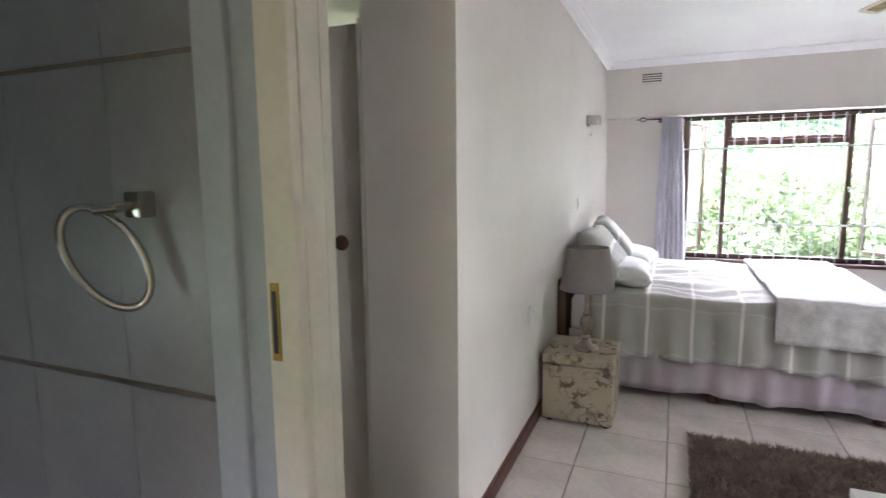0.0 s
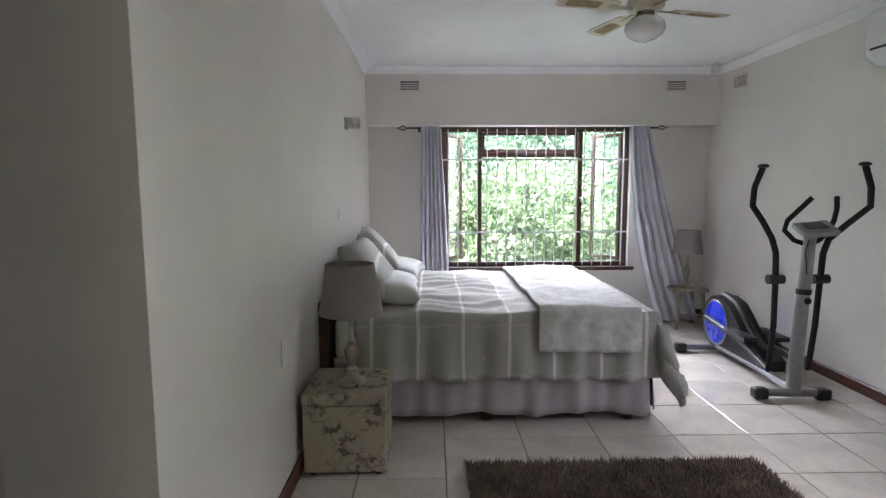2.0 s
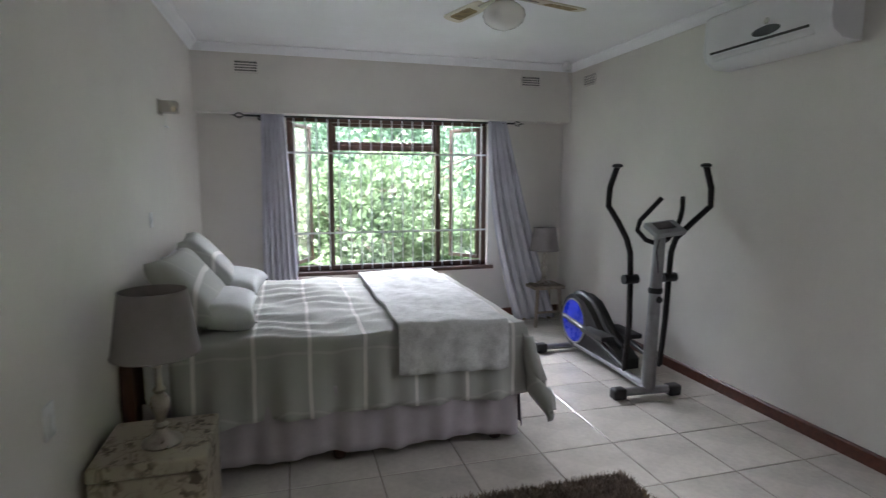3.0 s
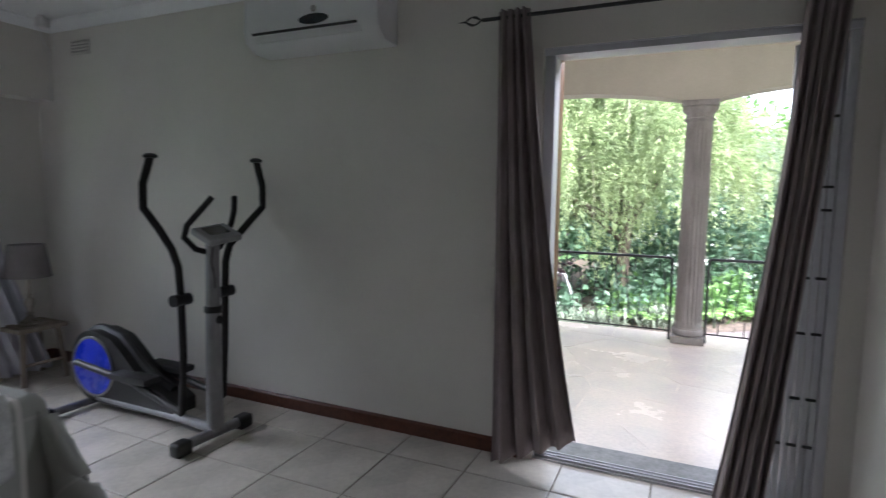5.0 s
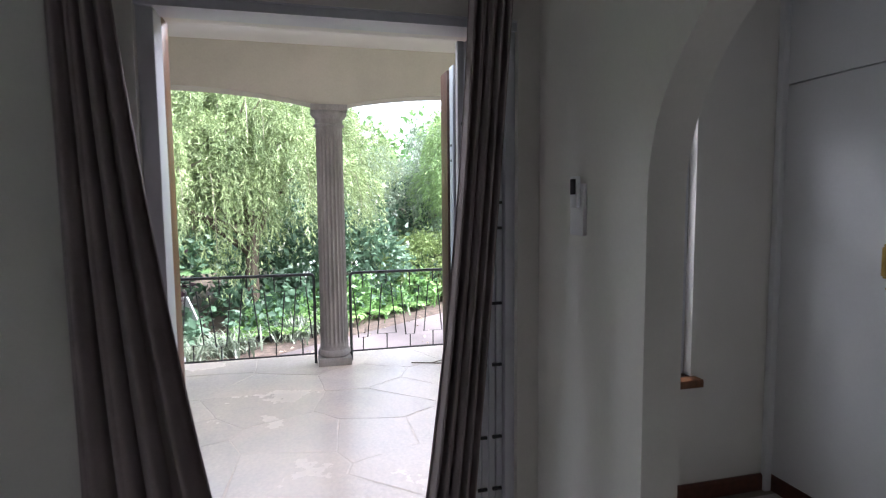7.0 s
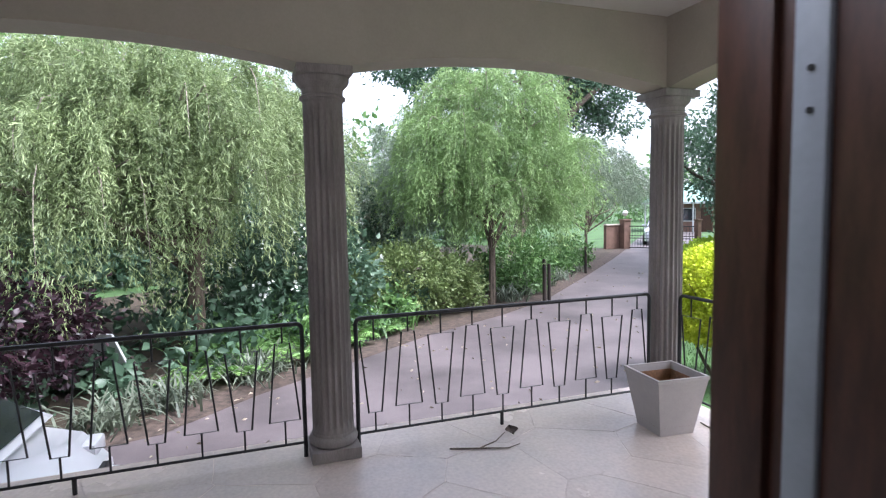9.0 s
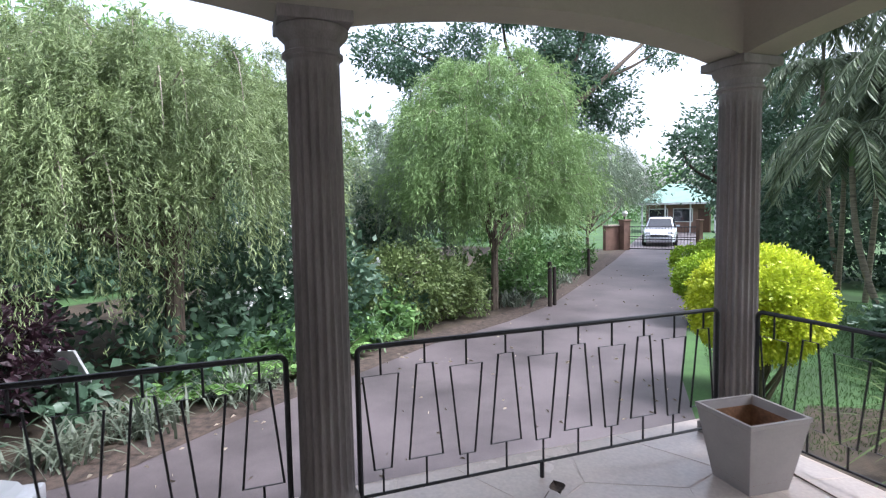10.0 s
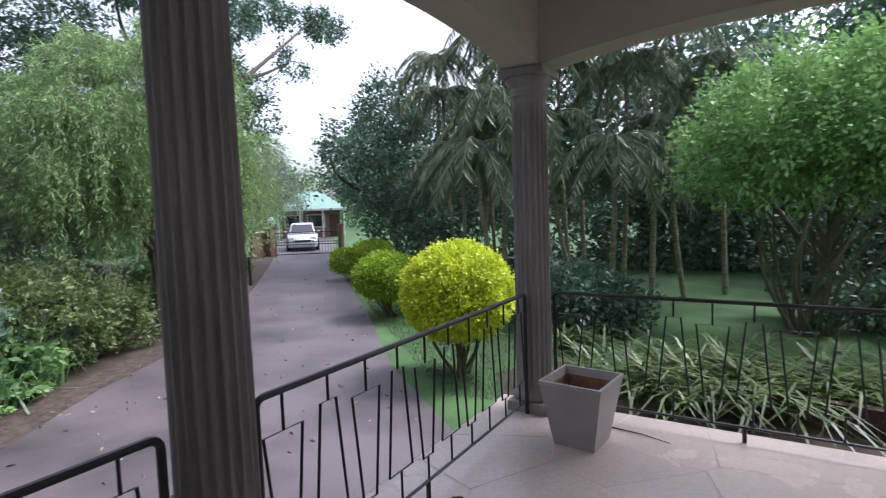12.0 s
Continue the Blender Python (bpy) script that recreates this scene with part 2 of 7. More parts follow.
# Greens greyed so that the leaf colour carries the window's haze
M["leaf_pale"] = leaf_mat("haze_paled_leaf", (0.05, 0.09, 0.045), (0.19, 0.26, 0.14))
M["leaf_dark"] = leaf_mat("dark_green_leaf", (0.030, 0.066, 0.042), (0.12, 0.205, 0.125))
M["leaf_bright"] = leaf_mat("bright_green_leaf", (0.075, 0.19, 0.045), (0.30, 0.50, 0.16))
M["leaf_yellow"] = leaf_mat("golden_green_leaf", (0.30, 0.42, 0.02), (0.78, 0.83, 0.06))
M["leaf_lime"] = leaf_mat("lime_green_leaf", (0.12, 0.25, 0.015), (0.40, 0.55, 0.04))
M["leaf_purple"] = leaf_mat("purple_leaf", (0.014, 0.006, 0.011), (0.052, 0.024, 0.034))
M["leaf_palm"] = leaf_mat("palm_frond_leaflet", (0.05, 0.085, 0.042), (0.27, 0.34, 0.195))
M["blade"] = leaf_mat("strap_leaf_blade", (0.018, 0.042, 0.014), (0.125, 0.19, 0.055))
M["blade_pale"] = leaf_mat("variegated_blade", (0.045, 0.07, 0.048), (0.20, 0.235, 0.17))


def stripe_cloth():
    """Grey-green duvet cloth with thin pale stripes across its length."""
    m, nt, b = shader("striped_grey_green_duvet")
    L = nt.links.new
    tc = nt.nodes.new("ShaderNodeTexCoord")
    sp = nt.nodes.new("ShaderNodeSeparateXYZ")
    L(tc.outputs["Object"], sp.inputs[0])
    wob = nt.nodes.new("ShaderNodeTexNoise")
    wob.inputs["Scale"].default_value = 2.5
    L(tc.outputs["Object"], wob.inputs["Vector"])
    a = nt.nodes.new("ShaderNodeMath")
    a.operation = "MULTIPLY_ADD"
    a.inputs[1].default_value = 0.03
    L(wob.outputs["Fac"], a.inputs[0])
    L(sp.outputs["X"], a.inputs[2])
    mod = nt.nodes.new("ShaderNodeMath")
    mod.operation = "PINGPONG"
    mod.inputs[1].default_value = 0.14
    L(a.outputs[0], mod.inputs[0])
    lt = nt.nodes.new("ShaderNodeMapRange")
    lt.inputs["From Min"].default_value, lt.inputs["From Max"].default_value = 0.008, 0.012
    lt.inputs["To Min"].default_value, lt.inputs["To Max"].default_value = 1.0, 0.0
    L(mod.outputs[0], lt.inputs["Value"])
    n = nt.nodes.new("ShaderNodeTexNoise")
    n.inputs["Scale"].default_value, n.inputs["Detail"].default_value = 5, 6
    L(tc.outputs["Object"], n.inputs["Vector"])
    base = nt.nodes.new("ShaderNodeMixRGB")
    base.inputs["Color1"].default_value, base.inputs["Color2"].default_value = (0.34, 0.35, 0.325, 1), (0.45, 0.455, 0.42, 1)
    L(n.outputs["Fac"], base.inputs["Fac"])
    mix = nt.nodes.new("ShaderNodeMixRGB")
    mix.inputs["Color2"].default_value = (0.68, 0.67, 0.63, 1)
    L(lt.outputs[0], mix.inputs["Fac"])
    L(base.outputs[0], mix.inputs["Color1"])
    run = nt.nodes.new("ShaderNodeMath")
    run.operation = "ADD"
    L(sp.outputs["Y"], run.inputs[0])
    L(sp.outputs["Z"], run.inputs[1])
    mod2 = nt.nodes.new("ShaderNodeMath")
    mod2.operation = "PINGPONG"
    mod2.inputs[1].default_value = 0.17
    L(run.outputs[0], mod2.inputs[0])
    lt2 = nt.nodes.new("ShaderNodeMapRange")
    lt2.inputs["From Min"].default_value, lt2.inputs["From Max"].default_value = 0.004, 0.010
    lt2.inputs["To Min"].default_value, lt2.inputs["To Max"].default_value = 0.35, 0.0
    L(mod2.outputs[0], lt2.inputs["Value"])
    mix2 = nt.nodes.new("ShaderNodeMixRGB")
    mix2.inputs["Color2"].default_value = (0.60, 0.59, 0.56, 1)
    L(lt2.outputs[0], mix2.inputs["Fac"])
    L(mix.outputs[0], mix2.inputs["Color1"])
    L(mix2.outputs[0], b.inputs["Base Color"])
    b.inputs["Roughness"].default_value = 0.85
    wv = nt.nodes.new("ShaderNodeTexNoise")
    wv.inputs["Scale"].default_value = 190
    L(tc.outputs["Object"], wv.inputs["Vector"])
    bp = nt.nodes.new("ShaderNodeBump")
    bp.inputs["Strength"].default_value, bp.inputs["Distance"].default_value = 0.25, 0.003
    L(wv.outputs["Fac"], bp.inputs["Height"])
    L(bp.outputs[0], b.inputs["Normal"])
    return m


def print_cloth():
    """Cream fabric printed all over with faded brown marks."""
    m, nt, b = shader("printed_cream_fabric")
    L = nt.links.new
    tc = nt.nodes.new("ShaderNodeTexCoord")
    v = nt.nodes.new("ShaderNodeTexVoronoi")
    v.feature = "DISTANCE_TO_EDGE"
    v.inputs["Scale"].default_value = 13
    L(tc.outputs["Object"], v.inputs["Vector"])
    n = nt.nodes.new("ShaderNodeTexNoise")
    n.inputs["Scale"].default_value, n.inputs["Detail"].default_value = 26, 5
    L(tc.outputs["Object"], n.inputs["Vector"])
    n2 = nt.nodes.new("ShaderNodeTexNoise")
    n2.inputs["Scale"].default_value = 7
    L(tc.outputs["Object"], n2.inputs["Vector"])
    r1 = nt.nodes.new("ShaderNodeMapRange")
    r1.inputs["From Min"].default_value, r1.inputs["From Max"].default_value = 0.0, 0.05
    r1.inputs["To Min"].default_value, r1.inputs["To Max"].default_value = 0.8, 0.0
    L(v.outputs["Distance"], r1.inputs["Value"])
    r2 = nt.nodes.new("ShaderNodeMapRange")
    r2.inputs["From Min"].default_value, r2.inputs["From Max"].default_value = 0.52, 0.6
    L(n.outputs["Fac"], r2.inputs["Value"])
    r3 = nt.nodes.new("ShaderNodeMapRange")
    r3.inputs["From Min"].default_value, r3.inputs["From Max"].default_value = 0.42, 0.58
    L(n2.outputs["Fac"], r3.inputs["Value"])
    mx = nt.nodes.new("ShaderNodeMath")
    mx.operation = "MAXIMUM"
    L(r1.outputs[0], mx.inputs[0])
    L(r2.outputs[0], mx.inputs[1])
    ml = nt.nodes.new("ShaderNodeMath")
    ml.operation = "MULTIPLY"
    L(mx.outputs[0], ml.inputs[0])
    L(r3.outputs[0], ml.inputs[1])
    mix = nt.nodes.new("ShaderNodeMixRGB")
    mix.inputs["Color1"].default_value, mix.inputs["Color2"].default_value = (0.40, 0.355, 0.275, 1), (0.12, 0.10, 0.075, 1)
    L(ml.outputs[0], mix.inputs["Fac"])
    L(mix.outputs[0], b.inputs["Base Color"])
    b.inputs["Roughness"].default_value = 0.8
    return m


M["duvet"] = stripe_cloth()
M["print"] = print_cloth()


# ---- building helpers ----
class MB:
    """Collects vertices and faces of one mesh."""

    def __init__(self):
        self.v, self.f = [], []

    def add(self, v, f):
        o = len(self.v)
        self.v += [tuple(p) for p in v]
        self.f += [tuple(i + o for i in q) for q in f]
        return self

    def box(self, x0, x1, y0, y1, z0, z1):
        v = [(x, y, z) for z in (z0, z1) for y in (y0, y1) for x in (x0, x1)]
        return self.add(v, [(0, 2, 3, 1), (4, 5, 7, 6), (0, 1, 5, 4), (2, 6, 7, 3), (0, 4, 6, 2), (1, 3, 7, 5)])

    def rbox(self, x0, x1, y0, y1, z0, z1, r=0.01, seg=2, turn=None, at=(0, 0, 0)):
        bm = bmesh.new()
        bmesh.ops.create_cube(bm, size=1)
        for p in bm.verts:
            p.co = Vector((x0 + (p.co.x + 0.5) * (x1 - x0), y0 + (p.co.y + 0.5) * (y1 - y0), z0 + (p.co.z + 0.5) * (z1 - z0)))
        bmesh.ops.bevel(bm, geom=list(bm.edges), offset=r, segments=seg, affect="EDGES", profile=0.6)
        bm.verts.index_update()
        T = Matrix.Translation(at) @ turn if turn else Matrix.Translation(at)
        self.add([T @ p.co for p in bm.verts], [[q.index for q in f.verts] for f in bm.faces])
        bm.free()
        return self

    def tube(self, pts, r, n=10, closed=False, caps=True):
        pts = [Vector(p) for p in pts]
        m = len(pts)
        rs = r if isinstance(r, (list, tuple)) else [r] * m
        rings, last = [], None
        for i, p in enumerate(pts):
            a = pts[i - 1] if i or closed else p
            b = pts[(i + 1) % m] if i < m - 1 or closed else p
            d = (b - a).normalized()
            if last is None:
                u = d.orthogonal().normalized()
            else:
                u = (last - d * last.dot(d)).normalized()
            last = u
            w = d.cross(u)
            rings.append([p + (u * math.cos(2 * math.pi * k / n) + w * math.sin(2 * math.pi * k / n)) * rs[i] for k in range(n)])
        v = [q for ring in rings for q in ring]
        f = []
        for i in range(m if closed else m - 1):
            j = (i + 1) % m
            for k in range(n):
                k2 = (k + 1) % n
                f.append((i * n + k, i * n + k2, j * n + k2, j * n + k))
        if caps and not closed:
            f.append(tuple(reversed(range(n))))
            f.append(tuple(range((m - 1) * n, m * n)))
        return self.add(v, f)

    def lathe(self, prof, at=(0, 0, 0), n=24, axis="z"):
        v, f = [], []
        for r, z in prof:
            for k in range(n):
                a = 2 * math.pi * k / n
                c, s = r * math.cos(a), r * math.sin(a)
                p = {"z": (c, s, z), "x": (z, c, s), "y": (s, z, c)}[axis]
                v.append((p[0] + at[0], p[1] + at[1], p[2] + at[2]))
        for i in range(len(prof) - 1):
            for k in range(n):
                k2 = (k + 1) % n
                f.append((i * n + k, i * n + k2, (i + 1) * n + k2, (i + 1) * n + k))
        f.append(tuple(reversed(range(n))))
        f.append(tuple(range((len(prof) - 1) * n, len(prof) * n)))
        return self.add(v, f)

    def sheet(self, fn, nu, nv, closed_u=False):
        v = [fn(i / nu, j / nv) for j in range(nv + 1) for i in range(nu + 1)]
        f = [(j * (nu + 1) + i, j * (nu + 1) + i + 1, (j + 1) * (nu + 1) + i + 1, (j + 1) * (nu + 1) + i) for j in range(nv) for i in range(nu)]
        return self.add(v, f)

    def prism(self, outline, axis, a, b):
        """A flat outline pushed from a to b along an axis."""
        n = len(outline)
        put = {"x": lambda p, t: (t, p[0], p[1]), "y": lambda p, t: (p[0], t, p[1]), "z": lambda p, t: (p[0], p[1], t)}[axis]
        v = [put(p, a) for p in outline] + [put(p, b) for p in outline]
        f = [tuple(reversed(range(n))), tuple(range(n, 2 * n))] + [(i, (i + 1) % n, n + (i + 1) % n, n + i) for i in range(n)]
        return self.add(v, f)


def mesh_of(name, mb, mat, smooth=False, fix=True):
    me = bpy.data.meshes.new(name)
    me.from_pydata(mb.v, [], mb.f)
    if fix:
        bm = bmesh.new()
        bm.from_mesh(me)
        bmesh.ops.recalc_face_normals(bm, faces=bm.faces)
        bm.to_mesh(me)
        bm.free()
    me.materials.append(mat)
    if smooth:
        me.polygons.foreach_set("use_smooth", [True] * len(me.polygons))
        if smooth != "full":
            me.set_sharp_from_angle(angle=radians(38))
    me.update()
    return me


def thing(name, mb, mat, label, category, group="", kind="", smooth=False, fix=True):
    return tagged(new(name, mesh_of(name, mb, mat, smooth, fix)), label, category, group, kind)


def part(name, mb, mat, parent, label="", smooth=False, fix=True):
    ob = new(name, mesh_of(name, mb, mat, smooth, fix))
    ob.parent = parent
    ob.matrix_parent_inverse = Matrix.Translation(-parent.location)
    if label:
        tagged(ob, label)
    return ob


def base(name, label, category, group="", at=(0, 0, 0)):
    ob = new(name)
    ob.empty_display_size = 0.1
    ob.location = at
    return tagged(ob, label, category, group)


def weld(ob):
    """Join the touching edges of one wall into a single skin."""
    bm = bmesh.new()
    bm.from_mesh(ob.data)
    bmesh.ops.remove_doubles(bm, verts=bm.verts, dist=0.0002)
    bmesh.ops.recalc_face_normals(bm, faces=bm.faces)
    bm.to_mesh(ob.data)
    bm.free()
    return ob


def structure(name, mb, mat, label="", smooth=False):
    return thing(name, mb, mat, label or name.replace("_", " "), "structure", kind="structure", smooth=smooth)


# ---- the house: bedroom, passage, nook ----
XW, XE, YN, YS, ZC = 0.22, 3.97, 6.60, 1.04, 2.71
XO = 4.28  # outer face of the east wall
T = 0.2


def holed_wall(name, axis, a, b, span, height, hole, mat, label):
    """A wall slab a..b thick along axis, with one rectangular opening (s0, s1, z0, z1)."""
    mb = MB()
    s0, s1, z0, z1 = hole

    def bx(u0, u1, w0, w1):
        if u1 - u0 > 1e-4 and w1 - w0 > 1e-4:
            if axis == "x":
                mb.box(a, b, u0, u1, w0, w1)
            else:
                mb.box(u0, u1, a, b, w0, w1)

    bx(span[0], s0, 0, height)
    bx(s1, span[1], 0, height)
    bx(s0, s1, 0, z0)
    bx(s0, s1, z1, height)
    return structure(name, mb, mat, label)


WIN = (1.02, 3.10, 0.58, 2.12)
SL = (1.13, 2.45, 0.0, 2.165)
NW = (0.14, 0.70, 0.63, 2.10)
structure("wall_west", MB().box(XW - T, XW, 2.1, YN, 0, ZC).box(XW - 0.39, XW, 1.87, 2.1, 0, ZC), M["wall"], "cream painted bedroom wall")
holed_wall("wall_north", "y", YN, YN + 0.25, (XW - T, XO), ZC, WIN, M["wall"], "cream painted window wall")
holed_wall("wall_east", "x", XE, XO, (0.98, YN), ZC, SL, M["wall"], "cream painted wall with the veranda door")
holed_wall("wall_nook_east", "x", 4.20, 4.36, (-0.61, 0.978), ZC, NW, M["wall"], "cream painted wall with a narrow window")
structure("wall_cupboard_back", MB().box(1.62, 4.20, -0.75, -0.47, 0, ZC), M["wall"], "plain wall behind the cupboards")
structure("window_bulkhead", MB().box(XW, XE, 6.41, YN, 2.12, ZC), M["wall"], "cream boxed bulkhead over the window")


def arch_wall():
    """South wall of the bedroom with a round-headed opening."""
    cx, hw, zs, rise = 2.65, 0.62, 1.5, 0.57
    n = 28
    arc = [(cx + hw * math.cos(math.pi * k / n), zs + rise * math.sin(math.pi * k / n)) for k in range(n + 1)]
    mb = MB()
    y0, y1 = 0.92, YS
    mb.box(cx + hw, XE, y0, y1, 0, ZC)
    mb.box(1.50, cx - hw, y0, y1, 0, ZC)
    for k in range(n):
        (xa, za), (xb, zb) = arc[k], arc[k + 1]
        v = [(xa, y0, za), (xb, y0, zb), (xb, y0, ZC), (xa, y0, ZC), (xa, y1, za), (xb, y1, zb), (xb, y1, ZC), (xa, y1, ZC)]
        mb.add(v, [(0, 1, 2, 3), (4, 7, 6, 5), (0, 4, 5, 1), (3, 2, 6, 7)])
    return weld(structure("wall_arch", mb, M["wall"], "cream painted wall with an arched opening"))


arch_wall()
structure("wall_passage_east", MB().box(1.50, 1.62, -1.6, 0.92, 0, ZC), M["wall"], "cream painted passage wall")
# Unseen opening added in this wall to let light into the passage
holed_wall("wall_passage_south", "y", -1.8, -1.6, (-1.6, 1.62), ZC, (0.60, 1.20, 1.65, 2.1), M["wall"], "cream painted passage end wall")
structure("wall_bathroom", MB().box(0.14, 0.32, -1.6, -0.1, 0, ZC).box(0.14, 0.32, -0.1, 0.80, 2.1, ZC).box(0.16, 0.32, 0.80, 0.90, 0, ZC), M["doorwhite"], "white painted partition beside the bathroom doorway")
structure("wall_alcove", MB().box(-1.3, -1.1, 0.86, 2.1, 0, ZC).box(-1.1, -0.17, 2.0, 2.1, 2.12, ZC), M["wall"], "cream painted alcove wall")
structure("wall_bathroom_tiled", MB().box(-1.6, 0.14, 0.835, 0.93, 0, ZC), M["grout"], "grout bed of the tiled bathroom wall")
holed_wall("wall_bathroom_west", "x", -1.8, -1.6, (-1.6, 0.93), ZC, (-1.0, -0.55, 0.75, 1.25), M["bathwall"], "grey tiled bathroom wall")
structure("ceiling", MB().box(-1.8, 4.2, -1.8, 6.85, ZC, ZC + 0.12), M["ceiling"], "white painted flat ceiling")
structure("floor", MB().box(-1.8, XO, -1.8, 6.85, -0.12, -0.004), M["grout"], "floor of cream ceramic tiles")


def cornice():
    """Small coved cornice round the bedroom ceiling."""
    def prof(d):
        return [(0, ZC), (0, ZC - 0.07), (d * 0.012, ZC - 0.07), (d * 0.03, ZC - 0.045), (d * 0.055, ZC - 0.02), (d * 0.075, ZC - 0.012), (d * 0.075, ZC)]
    mb = MB()
    mb.prism([(XW + p, z) for p, z in prof(1)], "y", 1.87, 6.41)
    mb.prism([(XE + p, z) for p, z in prof(-1)], "y", YS, 6.41)
    mb.prism([(6.41 + p, z) for p, z in prof(-1)], "x", XW, XE)
    return structure("cornice", mb, M["ceiling"], "white coved plaster cornice")


cornice()


def skirting(name, axis, at, depth, u0, u1):
    mb = MB()
    h = 0.085
    pr = [(at, 0.0), (at + depth, 0.0), (at + depth, h - 0.012), (at + depth * 0.55, h), (at, h)]
    mb.prism(pr, axis, u0, u1)
    return structure(name, mb, M["skirting"], "red-brown wooden skirting board")


skirting("baseboard_west", "y", XW, 0.016, 1.87, YN)
skirting("baseboard_east", "y", XE, -0.016, 2.50, YN)
skirting("baseboard_east_2", "y", XE, -0.016, YS, 1.11)
skirting("baseboard_north", "x", YN, -0.016, XW, XE)
skirting("baseboard_arch", "x", YS, 0.016, 3.27, XE)
skirting("baseboard_pier", "y", 3.27, -0.016, 0.92, YS)
skirting("baseboard_nook", "y", 4.20, -0.016, -0.33, 0.92)

# ---- bathroom doorway and cupboard seen at the start ----
# Bluish daylight falling on the jamb is put into its colour
structure("trim_bathroom_jamb", MB().rbox(0.12, 0.20, 0.772, 0.80, 0, 2.1, 0.006).rbox(0.20, 0.262, 0.788, 0.80, 0, 2.1, 0.003), M["bluegrey"], "door jamb tinted blue-grey for the daylight on it")
structure("trim_bathroom_stop", MB().rbox(0.262, 0.335, 0.778, 0.806, 0, 2.1, 0.005).rbox(0.318, 0.338, 0.806, 0.87, 0, 2.1, 0.005).rbox(0.318, 0.336, 0.872, 0.905, 0, 2.1, 0.004), M["doorwhite"], "white moulded door casing")
tagged(part("latch_plate", MB().rbox(0.272, 0.292, 0.7745, 0.779, 1.175, 1.325, 0.002), M["brass"], bpy.data.objects["trim_bathroom_stop"], "tarnished brass latch plate"))
part("latch_slot", MB().rbox(0.277, 0.287, 0.7735, 0.7755, 1.19, 1.31, 0.0006), M["plasticblack"], bpy.data.objects["trim_bathroom_stop"])


def towel_ring():
    ob = base("towel_ring", "chrome towel ring on the tiled bathroom wall", "towel ring", at=(-0.095, 0.82, 1.465))
    cx, cz = -0.095, 1.465
    part("rose", MB().rbox(cx - 0.024, cx + 0.024, 0.79, 0.835, cz - 0.028, cz + 0.028, 0.006), M["chrome"], ob, smooth=True)
    part("arm", MB().tube([(cx, 0.80, cz), (cx - 0.0, 0.755, cz - 0.004), (cx - 0.05, 0.745, cz - 0.01)], 0.011), M["chrome"], ob, smooth=True)
    pts = [(cx - 0.03 + 0.064 * math.sin(a) - 0.036 * math.cos(a), 0.745 + 0.045 * math.sin(a), cz - 0.108 + 0.103 * math.cos(a) - 0.02 * math.sin(a)) for a in [2 * math.pi * k / 36 for k in range(36)]]
    part("ring", MB().tube(pts, 0.0085, closed=True), M["chrome"], ob, smooth=True)


towel_ring()


def cupboard_door():
    ob = base("cupboard_door", "closed off-white cupboard door with a dark round knob", "cupboard door", at=(-0.65, 1.93, 0))
    part("door_leaf", MB().rbox(-1.095, -0.195, 1.90, 1.925, 0.02, 2.11, 0.004), M["doorwhite"], ob, smooth=True)
    part("door_edge", MB().rbox(-0.193, -0.172, 1.872, 1.93, 0.0, 2.12, 0.003), M["doorwhite"], ob, smooth=True)
    part("knob", MB().lathe([(0.010, 0.03), (0.011, 0.012), (0.028, 0.006), (0.033, -0.006), (0.028, -0.020), (0.012, -0.028)], (-0.285, 1.87, 1.25), 18, "y"), M["darkwood"], ob, "dark wooden knob", smooth=True)


cupboard_door()


def passage_door():
    """White door standing open along the passage, with a chrome lever."""
    ob = base("passage_door", "white painted door standing open with a chrome lever handle", "door", at=(1.42, 0.1, 0))
    ob["kind"] = "structure"
    R = Matrix.Translation((1.43, 0.08, 0)) @ Matrix.Rotation(radians(3.5), 4, "Z")

    def put(mb):
        mb.v = [tuple(R @ Vector(p)) for p in mb.v]
        return mb
    part("door_leaf", put(MB().rbox(-0.02, 0.02, 0.0, 0.84, 0.01, 2.03, 0.004)), M["doorwhite"], ob, smooth=True)
    part("door_panel", put(MB().rbox(-0.026, -0.0205, 0.12, 0.70, 0.9, 1.9, 0.002)), M["doorwhite"], ob, smooth=True)
    h = part("handle_plate", put(MB().lathe([(0.036, -0.034), (0.036, -0.024), (0.03, -0.0205)], (0, 0.785, 1.375), 22, "x")), M["chrome"], ob, "round chrome rose", smooth=True)
    part("lever", put(MB().tube([(-0.03, 0.785, 1.375), (-0.062, 0.785, 1.375), (-0.072, 0.765, 1.375), (-0.072, 0.60, 1.372), (-0.068, 0.52, 1.37)], 0.011)), M["chrome"], ob, "chrome lever", smooth=True)


passage_door()


